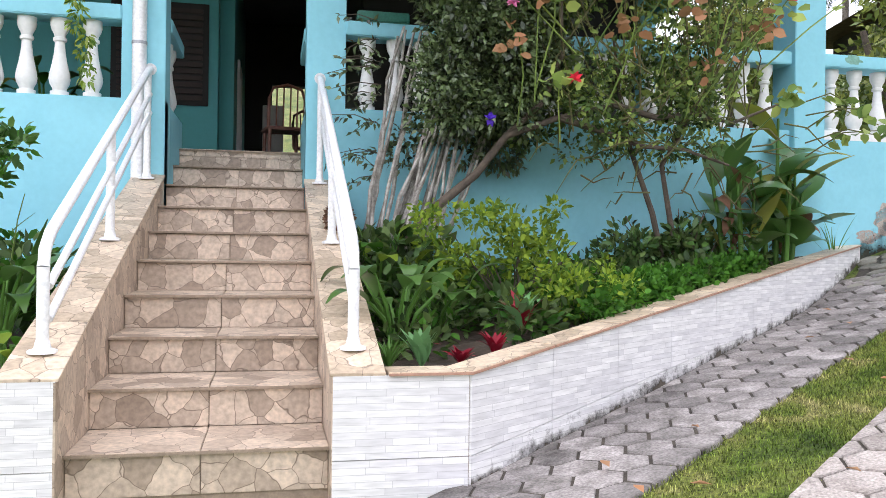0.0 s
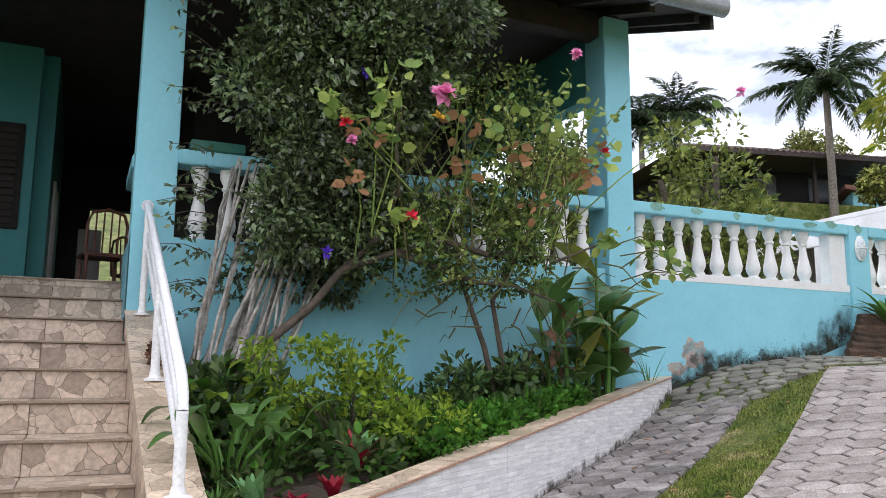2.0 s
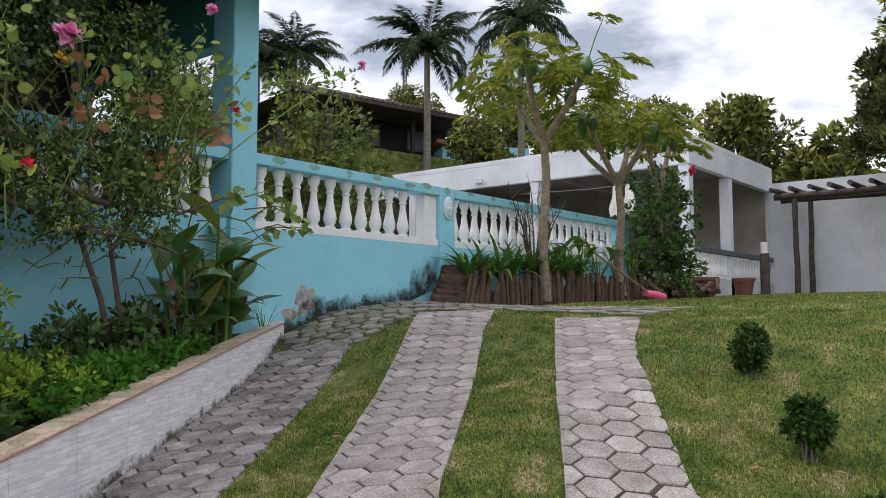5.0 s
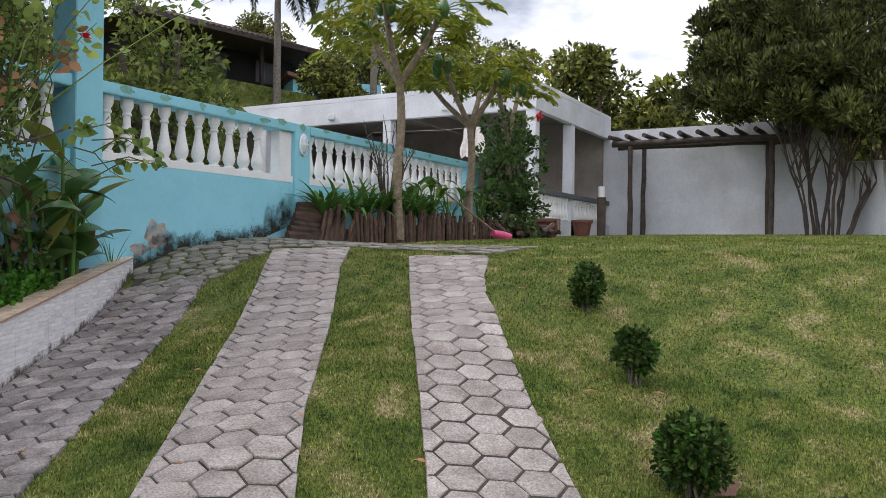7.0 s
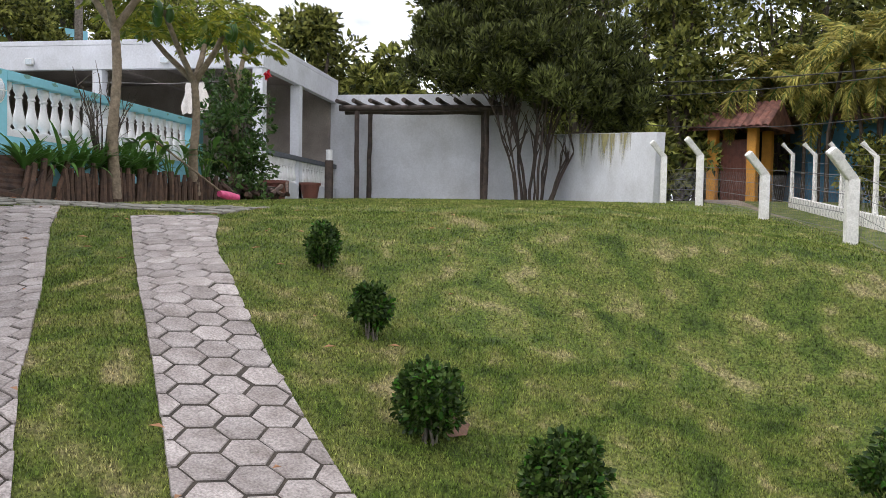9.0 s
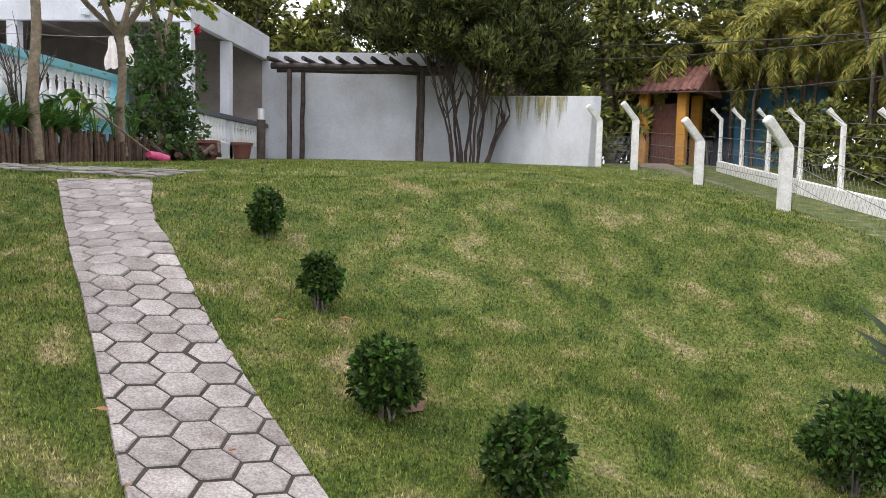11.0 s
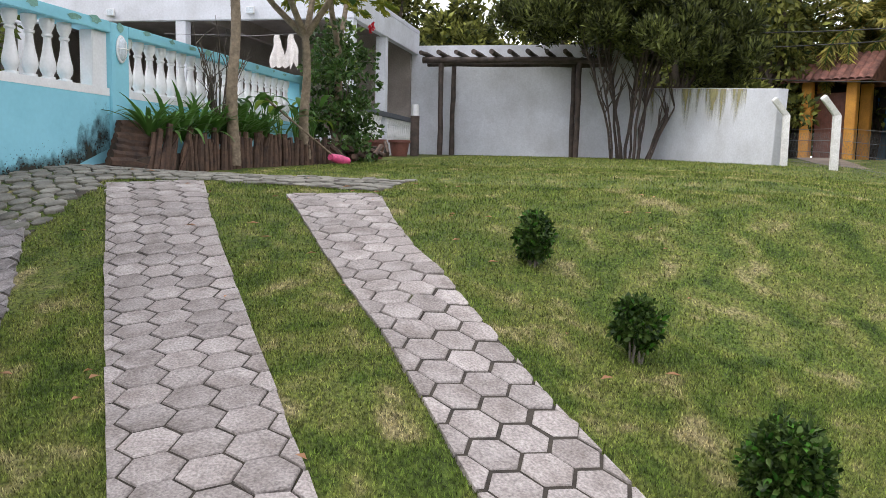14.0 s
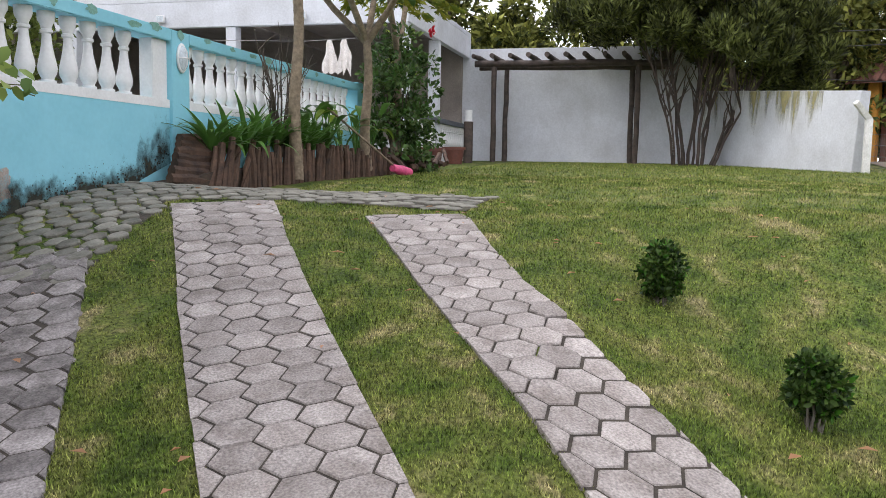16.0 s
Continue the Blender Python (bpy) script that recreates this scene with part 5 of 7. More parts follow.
tagged(part("soil_bank", prism([(7.0, 5.85), (7.4, 5.72), (11.7, 5.4), (14.2, 5.4), (16.3, 6.1), (16.3, 6.6), (12.5, 6.6), (12.5, 6.14), (7.0, 6.14)], 1.2, lambda x, y: ground(x, y) + 0.30 * smooth(6.9, 7.8, x) * (0.75 + 0.25 * smooth(5.4, 6.1, y))), SOIL), "dark soil of the log-edged bed", "soil", kind="structure")

# ---------------------------------------------------------------- fence on the bank, road beyond
FENCE = [(17.3, -1.95), (14.65, -2.35), (11.4, -2.75), (8.4, -2.95), (5.7, -3.15)]
fence = thing("boundary_fence", "white concrete fence posts with bent tops and wire", "fence")
for i, (x, y) in enumerate(FENCE + [(16.55, -1.92)]):
    z = ground(x, y)
    hgt = (0.95, 0.9, 0.62, 0.66, 0.75, 0.95)[i]
    bm = bmesh.new()
    add_box(bm, -0.06, 0.06, -0.06, 0.06, -0.4, hgt, 0.01)
    arm = bmesh.new()
    p = part("post", bm, CONCRETE, fence, m=Matrix.Translation((x, y, z)))
    add_box(arm, -0.05, 0.05, -0.05, 0.05, -0.02, 0.42, 0.01)
    part("bent_top", arm, CONCRETE, fence, m=Matrix.Translation((x, y, z + hgt - 0.01)) @ Matrix.Rotation(radians(-42), 4, "X") @ Matrix.Rotation(radians(-20), 4, "Y"))
wires = Heap()
for (xa, ya), (xb, yb), ia in zip(FENCE[:-1], FENCE[1:], range(4)):
    za, zb = ground(xa, ya), ground(xb, yb)
    for hz in (0.1, 0.35, 0.6, 0.85):
        wires.add(tube_data([(xa, ya - 0.07, za + hz * 0.8), (xb, yb - 0.07, zb + hz * 0.8)], 0.004, 4))
    nd = 34
    for k in range(-4, nd):
        for sgn in (1, -1):
            f0, f1 = k / nd, (k + 4) / nd
            if sgn < 0:
                f0, f1 = f1, f0
            f0c, f1c = max(0, min(1, f0)), max(0, min(1, f1))
            P0 = Vector((xa, ya - 0.08, za)).lerp(Vector((xb, yb - 0.08, zb)), f0c)
            P1 = Vector((xa, ya - 0.08, za)).lerp(Vector((xb, yb - 0.08, zb)), f1c) + Vector((0, 0, 0.62))
            wires.add(tube_data([P0, P1], 0.0012, 3))
tagged(part("wire_mesh", wires.mesh("wire_mesh", WIRE), WIRE, fence), kind="stuff")

vv, ff = [], []
for i in range(61):
    x = -20 + i
    for y in (-4.9, -4.5, -4.15, -3.8):
        yy = y - 0.02 * max(0, x - 14) + 0.05 * math.sin(x * 0.9 + y)
        vv.append((x, yy, ground(x, yy) + 0.015))
ff = [(i * 4 + k, (i + 1) * 4 + k, (i + 1) * 4 + k + 1, i * 4 + k + 1) for i in range(60) for k in range(3)]
tagged(part("road", mesh_of("road", vv, ff, [ROAD]), ROAD), "pale dirt road beyond the fence", "road", kind="structure")

low = thing("roadside_wall", "low white wall with concrete posts and wire along the road", "wall", kind="structure")
LA, LB = Vector((23.5, -6.15, 0)), Vector((7.0, -6.35, 0))
for k in range(12):
    a, b = LA.lerp(LB, k / 12), LA.lerp(LB, (k + 1) / 12)
    z0 = ground(a.x, a.y)
    z1 = ground(b.x, b.y)
    part("wall_segment", prism([(b.x, b.y - 0.08), (a.x, a.y - 0.08), (a.x, a.y + 0.08), (b.x, b.y + 0.08)], lambda x, y: ground(x, y) - 0.3, lambda x, y, z0=z0: ground(x, y) + 0.27), CONCRETE, low)
for k in range(9):
    a = LA.lerp(LB, k / 8.0)
    z = ground(a.x, a.y) + 0.2
    part("post", pipe([(a.x, a.y, z), (a.x, a.y, z + 1.25), (a.x + 0.05, a.y + 0.28, z + 1.55)], 0.06, 6), CONCRETE, low)
w2 = Heap()
for hz in (0.45, 0.75, 1.05, 1.3):
    w2.add(tube_data([(LA.x, LA.y, ground(LA.x, LA.y) + 0.2 + hz), (LB.x, LB.y, ground(LB.x, LB.y) + 0.2 + hz)], 0.006, 4))
tagged(part("wire", w2.mesh("wire", WIRE), WIRE, low), kind="stuff")

# gatehouse
gate = thing("gatehouse", "small gatehouse with ochre posts and a red tile roof", "gatehouse", at=pose(29.0, -5.45, 2.7, 0, 0, -32))
for x, y in ((0, -0.8), (0, 0.6)):
    part("post", box(x - 0.16, x + 0.16, y - 0.16, y + 0.16, -0.9, 2.1, 0.02), ORANGE, gate)
    part("post", box(1.4 - 0.16, 1.4 + 0.16, y - 0.16, y + 0.16, -0.9, 2.1, 0.02), ORANGE, gate)
part("gate_door", box(0.3, 0.38, -0.64, 0.44, -0.6, 1.75, 0.01), WOOD, gate, "closed dark red plank gate")
for k in range(9):
    part("plank", box(0.28, 0.299, -0.62 + k * 0.117, -0.52 + k * 0.117, -0.55, 1.7, 0.006), WOOD, gate)
part("back_wall", box(1.5, 1.6, -0.7, 0.5, -0.9, 2.1), DARK, gate)
hh = Heap()
for side in (1, -1):
    for i in range(12):
        yy = -1.55 + i * 0.235
        v, f = [], []
        for u, z in ((0.0, 3.0), (1.35, 2.05)):
            for k in range(5):
                a = math.pi * k / 4
                v.append((0.7 + side * u, yy + 0.12 * math.cos(a) + 0.15, z + 0.08 * math.sin(a)))
        hh.add((v, [(k, k + 1, 6 + k, 5 + k) for k in range(4)]))
hh.add(([(0.7 - 1.35, -1.5, 2.03), (0.7, -1.5, 2.98), (0.7 + 1.35, -1.5, 2.03), (0.7 - 1.35, 1.3, 2.03), (0.7, 1.3, 2.98), (0.7 + 1.35, 1.3, 2.03)], [(0, 1, 4, 3), (1, 2, 5, 4), (0, 2, 1), (3, 4, 5)]))
tagged(part("roof", hh.mesh("roof", ROOFTILE), ROOFTILE, gate, "weathered red clay tile roof"), kind="stuff")
blue = thing("blue_house", "blue painted house behind the palms", "house")
part("wall", box(30, 36, -11.5, -8.3, 0.5, 5.2), BLUEWALL, blue)
part("roof", prism([(29.6, -11.9), (36.4, -11.9), (36.4, -7.9), (29.6, -7.9)], 5.2, 5.4), ROOFTILE, blue)

# overhead wires
for k, (za, zb, ya, yb) in enumerate(((6.2, 4.4, 3.0, -12.0), (5.6, 4.6, 2.0, -12.0), (4.75, 3.8, -2.0, -9.0))):
    a, b = Vector((27, ya, za)), Vector((10.0, yb, zb))
    pts = [a.lerp(b, i / 12) - Vector((0, 0, 0.5 * math.sin(math.pi * i / 12))) for i in range(13)]
    tagged(part("overhead_wire", pipe(pts, 0.012, 5), BLACK), "thin black overhead power line on poles", "wire")

# ---------------------------------------------------------------- plants
def branchy(base, spread, height, n, rng, r0=0.02, kink=0.12, levels=5):
    """Crooked stems from one base; returns tube pieces and their ends."""
    h = Heap()
    ends = []
    for k in range(n):
        a = 2 * math.pi * k / n + rng.uniform(-0.4, 0.4)
        end = Vector(base) + Vector((math.cos(a) * spread[0] * rng.uniform(0.3, 1), math.sin(a) * spread[1] * rng.uniform(0.3, 1), height * rng.uniform(0.7, 1)))
        b = Vector(base) + Vector((math.cos(a), math.sin(a), 0)) * 0.03
        pts = []
        for i in range(levels + 1):
            f = i / levels
            p = b.lerp(end, f)
            p.z = b.z + (end.z - b.z) * (f ** 0.8)
            p += Vector((rng.uniform(-1, 1), rng.uniform(-1, 1), rng.uniform(-0.5, 0.5))) * kink * height * 0.25 * math.sin(math.pi * f)
            pts.append(p)
        h.add(tube_data(pts, [r0 * (1 - 0.7 * i / levels) for i in range(levels + 1)], 6))
        ends.append(pts)
    return h, ends


def shrub(name, label, base, clumps, radii, count, size, mats, stems=6, spread=(0.3, 0.3), height=0.5, r0=0.012, bark=BARKDARK, width=0.5, seed=1, shell=0.4, weights=None, up=0.3, category="shrub", droop=0.1):
    root = thing(name, label, category, at=Matrix.Translation(base))
    rr = random.Random(seed)
    rng = np.random.default_rng(seed)
    h, ends = branchy((0, 0, -0.05), spread, height, stems, rr, r0)
    tagged(part("branchwork", h.mesh("branchwork", bark), bark, root), kind="stuff")
    P, D = clump_points(np.asarray(clumps) - np.asarray(base), radii, count, rng, shell)
    D = D + rng.normal(size=D.shape) * 0.5 + np.array([0, 0, up])
    slots = None
    if len(mats) > 1:
        slots = rng.choice(len(mats), count, p=weights)
    sz = size * rng.uniform(0.6, 1.25, count)
    part("foliage", leaf_mesh("foliage", P, D, sz, mats, width, 0.15, droop, slots, seed, count < 9000 and size < 0.12), None, root)
    return root


def blossom(root, at, r, mat_, petals=14, seed=0, name="flower"):
    rng = np.random.default_rng(seed)
    D = rng.normal(size=(petals, 3)) + np.array([0, -0.6, 0.5])
    P = np.tile(np.asarray(at, float), (petals, 1))
    part(name, leaf_mesh(name, P, D, r, [mat_], 0.8, 0.25, 0.1, None, seed), None, root)


def blade_leaf(L, W, bend, seg=7, shape=0.45, twist=0.0, cup=0.25):
    """A long leaf in local space: rises along y and arches over, with a folded midrib."""
    v, f = [], []
    y, z = 0.0, 0.0
    ang = radians(78)
    for i in range(seg + 1):
        t = i / seg
        w = W * 0.5 * ((t / shape) ** 0.6 if t < shape else max(0.02, 1 - ((t - shape) / (1 - shape)) ** 1.7))
        w = max(w, W * 0.06)
        v += [(-w, y, z + w * cup), (0, y, z), (w, y, z + w * cup)]
        ang -= bend / seg
        y += L / seg * math.cos(ang)
        z += L / seg * math.sin(ang)
    for i in range(seg):
        for k in range(2):
            f.append((i * 3 + k, i * 3 + k + 1, (i + 1) * 3 + k + 1, (i + 1) * 3 + k))
    return v, f


def placed(data, m):
    return [m @ Vector(p) for p in data[0]], data[1]


def rosette(name, label, at, n, L, W, mat_, seed, bend=(0.9, 1.8), category="plant", inner=None, lift=20, each=True, tilt=(-25, 25)):
    """Leaves round a centre; every leaf is a part."""
    rr = random.Random(seed)
    root = thing(name, label, category, at=Matrix.Translation(at))
    for k in range(n):
        f = k / n
        l = L * rr.uniform(0.75, 1.1) * (0.7 + 0.3 * f)
        d = blade_leaf(l, W * rr.uniform(0.85, 1.15), rr.uniform(*bend) * (0.4 + 0.6 * f))
        m = Matrix.Rotation(k * 2.4 + rr.uniform(-0.3, 0.3), 4, "Z") @ Matrix.Rotation(radians(rr.uniform(*tilt) * f), 4, "X")
        use = inner if (inner and f < 0.45) else mat_
        part("leaf", soften(mesh_of("leaf", *placed(d, m), [use]), 80), None, root)
    return root


# climbing shrub over the porch
def creeper():
    base = (1.35, 5.55, 1.05)
    root = thing("climbing_shrub", "dense dark green climbing shrub with purple flowers over the porch rail", "shrub", at=Matrix.Translation(base))
    rr = random.Random(2)
    rng = np.random.default_rng(2)
    h = Heap()
    for k in range(26):
        bx = rr.uniform(-0.88, -0.32)
        tx = bx + rr.uniform(0.3, 0.75)
        pts = [(bx, rr.uniform(-0.12, 0.12), -0.08)]
        for i in range(1, 6):
            f = i / 5
            pts.append((bx + (tx - bx) * f + rr.uniform(-0.03, 0.03), rr.uniform(-0.12, 0.1) + 0.2 * f, 1.95 * f + rr.uniform(-0.03, 0.03)))
        h.add(tube_data(pts, [rr.uniform(0.012, 0.022) * (1 - 0.4 * i / 5) for i in range(6)], 6))
    tagged(part("stem_mass", h.mesh("stem_mass", PALESTEM), PALESTEM, root, "pale grey bundled stems"), kind="stuff")
    cl, ra = [], []
    for k in range(190):
        f = rr.random()
        z = 2.35 + 2.9 * f
        lo, hi = 0.68 - 0.10 * math.sin(f * 9) + 0.38 * smooth(0.42, 0.25, f), 1.75 + 1.25 * f
        x = rr.uniform(lo + 0.12, hi)
        y = rr.uniform(5.5, 6.0) - 0.25 * math.sin(math.pi * min(1, f)) + (0.15 if x < 0.9 else 0)
        near = 0.96 - 0.06 * smooth(0.4, 0.7, f)
        cl.append((-0.1 + (x + 0.1) * near, y * near, 1.5 + (z - 1.5) * near))
        ra.append(rr.uniform(0.13, 0.30))
    for k in range(9):
        cl.append((rr.uniform(0.75, 1.8), rr.uniform(5.5, 6.0), rr.uniform(2.1, 2.5)))
        ra.append(rr.uniform(0.12, 0.22))
    P, D = clump_points(np.asarray(cl) - np.asarray(base), ra, 52000, rng, 0.45)
    D = D + rng.normal(size=D.shape) * 0.6 + np.array([0, -0.3, -0.1])
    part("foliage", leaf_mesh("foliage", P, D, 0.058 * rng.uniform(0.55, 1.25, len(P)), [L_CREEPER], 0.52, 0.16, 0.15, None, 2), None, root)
    # loose sprays past the edge
    pr, dr = [], []
    tw = Heap()
    for k in range(34):
        z = rr.uniform(1.9, 4.9)
        p = Vector((0.70, rr.uniform(5.6, 5.9), z))
        q = p + Vector((-rr.uniform(0.15, 0.38), rr.uniform(-0.15, 0.05), rr.uniform(-0.12, 0.1)))
        tw.add(tube_data([p - Vector(base), p.lerp(q, 0.5) + Vector((0, 0, 0.03)) - Vector(base), q - Vector(base)], [0.004, 0.003, 0.002], 4))
        for i in range(12):
            s = p.lerp(q, i / 11)
            pr.append(s - Vector(base))
            dr.append((rr.uniform(-1, 0.4), rr.uniform(-0.6, 0.6), rr.uniform(-0.8, 0.5)))
    tagged(part("twig_tangle", tw.mesh("twig_tangle", BARKDARK), BARKDARK, root), kind="stuff")
    part("foliage", leaf_mesh("foliage", np.asarray(pr), np.asarray(dr), 0.06, [L_CREEPER], 0.45, 0.16, 0.1, None, 3), None, root)
    for k, (x, z) in enumerate(((0.85, 4.55), (1.25, 4.25), (1.9, 4.45), (2.2, 4.1), (1.45, 2.35), (1.05, 4.95), (2.4, 4.9), (1.7, 3.7))):
        blossom(root, (x * 0.9 - base[0], 4.95 - base[1], 1.5 + (z - 1.5) * 0.9 - base[2]), 0.05, F_PURPLE, 9, k)


creeper()


def rose():
    base = (2.75, 5.35, 1.15)
    root = thing("rose_bush", "leggy rose bush with pink blooms and orange young leaves", "shrub", at=Matrix.Translation(base))
    rr = random.Random(6)
    rng = np.random.default_rng(6)
    h = Heap()
    # old crooked trunk leaning along the wall
    trunk = [(-2.05, 0.0, -0.12), (-2.0, 0.0, 0.25), (-1.78, -0.06, 0.52), (-1.44, -0.02, 0.80), (-1.25, -0.09, 1.06), (-0.88, -0.08, 1.2), (-0.5, -0.12, 1.3)]
    h.add(tube_data(trunk, [0.04, 0.037, 0.034, 0.03, 0.026, 0.02, 0.012], 8))
    for pts in ([(0.05, 0.05, -0.1), (-0.12, 0.04, 0.57), (-0.3, 0.03, 1.02), (-0.42, -0.03, 1.4), (-0.5, -0.1, 1.8)],
                [(0.12, 0.05, -0.1), (0.0, 0.0, 0.5), (-0.1, -0.05, 0.9), (0.15, -0.1, 1.35), (0.35, -0.2, 1.9)],
                [(-1.22, -0.06, 1.08), (-1.0, -0.12, 1.3), (-0.9, -0.2, 1.6), (-0.95, -0.28, 1.95), (-0.9, -0.3, 2.2)],
                [(-0.88, -0.08, 1.2), (-0.6, -0.12, 1.12), (-0.3, -0.15, 1.02), (0.0, -0.2, 1.0), (0.3, -0.25, 0.9)],
                [(-0.5, -0.12, 1.3), (-0.2, -0.16, 1.22), (0.1, -0.2, 1.25), (0.35, -0.2, 1.2), (0.7, -0.25, 1.35)]):
        h.add(tube_data(pts, [0.024, 0.021, 0.017, 0.012, 0.008], 7))
    part("trunk", h.mesh("trunk", BARKDARK), BARKDARK, root, "crooked dark lichen-covered trunk")
    canes = Heap()
    P, D, S = [], [], []
    for k in range(80):
        s = Vector((rr.uniform(-1.0, 0.5), rr.uniform(-0.3, 0.15), rr.uniform(0.95, 1.6)))
        e = s + Vector((rr.uniform(-0.6, 0.6), rr.uniform(-0.4, 0.15), rr.uniform(0.2, 1.25)))
        m = s.lerp(e, 0.5) + Vector((rr.uniform(-0.12, 0.12), rr.uniform(-0.1, 0.1), rr.uniform(0, 0.15)))
        canes.add(tube_data([s, s.lerp(m, 0.5), m, m.lerp(e, 0.5) + Vector((0, 0, 0.02)), e], [0.006, 0.005, 0.0045, 0.0035, 0.0025], 5))
        for i in range(10):
            t = rr.uniform(0.25, 1)
            P.append(s.lerp(m, t * 2) if t < 0.5 else m.lerp(e, t * 2 - 1))
            D.append((rr.uniform(-1, 1), rr.uniform(-1, 0.4), rr.uniform(-0.5, 0.7)))
            S.append(rr.choice((0, 0, 0, 1)))
    for k in range(60):
        s = Vector((rr.uniform(-0.9, 0.9), rr.uniform(-0.25, 0.15), rr.uniform(0.7, 1.25)))
        e = s + Vector((rr.uniform(-0.35, 0.35), rr.uniform(-0.25, 0.15), rr.uniform(-0.25, 0.15)))
        canes.add(tube_data([s, s.lerp(e, 0.4) + Vector((0, 0, rr.uniform(-0.06, 0.06))), s.lerp(e, 0.7), e + Vector((0, 0, rr.uniform(-0.08, 0.02)))], [0.007, 0.006, 0.004, 0.002], 5))
    tagged(part("cane_tangle", canes.mesh("cane_tangle", L_CANE), L_CANE, root), kind="stuff")
    part("foliage", leaf_mesh("foliage", np.asarray(P), np.asarray(D), 0.055 * rng.uniform(0.6, 1.2, len(P)), [L_ROSE, L_ROSEBIG], 0.68, 0.12, 0.05, S, 7, True), None, root)
    # the denser twiggy middle
    cl = [(rr.uniform(-1.05, 0.4), rr.uniform(-0.3, 0.3), rr.uniform(0.95, 2.05)) for _ in range(66)] + [(rr.uniform(-0.8, 0.45), rr.uniform(-0.15, 0.3), rr.uniform(2.0, 2.8)) for _ in range(24)]
    P2, D2 = clump_points(cl, [rr.uniform(0.10, 0.22) for _ in cl], 8200, rng, 0.2)
    part("foliage", leaf_mesh("foliage", P2, D2 + rng.normal(size=D2.shape) * 0.6, 0.05 * rng.uniform(0.6, 1.3, 8200), [L_DARK, L_ROSE], 0.58, 0.14, 0.1, rng.choice(2, 8200, p=[0.62, 0.38]), 8), None, root)
    # long shoots with large pale leaves
    P3, D3, S3 = [], [], []
    shoots = Heap()
    wands = [((-1.1, -0.25, 1.25), (-0.95, -0.35, 2.5), 0), ((-1.1, -0.25, 1.3), (-1.15, -0.4, 2.3), 0), ((-0.9, -0.3, 1.7), (-1.5, -0.4, 2.15), 0), ((-1.2, -0.2, 1.1), (-1.35, -0.4, 1.75), 1),
             ((-0.8, -0.2, 1.6), (-1.28, -0.35, 1.95), 1), ((-0.7, -0.2, 1.6), (-0.4, -0.35, 2.15), 1), ((-0.2, -0.2, 1.5), (0.1, -0.35, 2.05), 1), ((0.2, -0.2, 1.5), (0.42, -0.35, 2.6), 0),
             ((0.2, -0.2, 1.5), (0.72, -0.35, 2.4), 0), ((0.3, -0.2, 1.4), (0.8, -0.35, 2.15), 0), ((0.3, -0.2, 1.3), (0.62, -0.35, 2.1), 1), ((0.1, -0.2, 1.3), (0.55, -0.4, 1.85), 1),
             ((-0.5, -0.2, 1.8), (-0.65, -0.35, 2.45), 0), ((-0.9, -0.2, 1.0), (-0.95, -0.4, 1.45), 0), ((-0.5, -0.2, 1.6), (-0.15, -0.4, 2.3), 0), ((0.4, -0.2, 1.0), (0.75, -0.4, 1.4), 0),
             ((0.0, -0.2, 1.2), (0.3, -0.4, 1.65), 1), ((-0.6, -0.2, 1.2), (-0.5, -0.4, 1.85), 1), ((0.3, -0.1, 1.3), (2.05, -0.35, 2.68), 2)]
    eye_side = Vector((-2.85, -5.35, 0.45))
    fore = lambda p: eye_side.lerp(Vector(p), 0.91)
    for k, (s, e, tone) in enumerate(wands):
        s, e = fore(s), fore(e)
        bow = Vector((rr.uniform(-0.12, 0.12), rr.uniform(-0.1, 0.03), 0.08))
        shoots.add(tube_data([s, s.lerp(e, 0.35) + bow, s.lerp(e, 0.7) + bow, e], [0.006, 0.005, 0.004, 0.0025], 5))
        for i in range((20, 9, 4)[tone]):
            f = rr.uniform(0.45, 1.0)
            q = s.lerp(e, f) + bow * 2 * (1 - f)
            P3.append(q + Vector((rr.uniform(-0.10, 0.10), rr.uniform(-0.08, 0.08), rr.uniform(-0.06, 0.06))))
            D3.append((rr.uniform(-1, 1), rr.uniform(-1, 0.2), rr.uniform(-0.4, 0.4)))
            S3.append(1 if tone == 1 else 0)
    tagged(part("shoot_tangle", shoots.mesh("shoot_tangle", L_ROSE), L_ROSE, root), kind="stuff")
    part("foliage", leaf_mesh("foliage", np.asarray(P3), np.asarray(D3), 0.088 * rng.uniform(0.6, 1.15, len(P3)), [L_ROSEBIG, L_AUTUMN], 0.82, 0.1, 0.08, S3, 9, True), None, root, "large pale green and orange young leaves")
    sp, sd = [], []
    spray = Heap()
    for k in range(5):
        s = Vector((1.0, -0.1, 1.0 + 0.1 * k))
        e = Vector((rr.uniform(1.2, 1.5), rr.uniform(-0.55, -0.2), rr.uniform(0.95, 1.45)))
        spray.add(tube_data([s, s.lerp(e, 0.5) + Vector((0, 0, 0.08)), e], [0.006, 0.005, 0.003], 5))
        for i in range(8):
            sp.append(s.lerp(e, 0.3 + 0.7 * i / 7) + Vector((0, 0, 0.04)))
            sd.append((rr.uniform(-0.6, 1), rr.uniform(-1, 0.3), rr.uniform(-0.8, 0.2)))
    part("spray", spray.mesh("spray", L_CANE), L_CANE, root)
    part("foliage", leaf_mesh("foliage", np.asarray(sp), np.asarray(sd), 0.10, [L_ROSE], 0.6, 0.12, 0.1, None, 10, True), None, root)
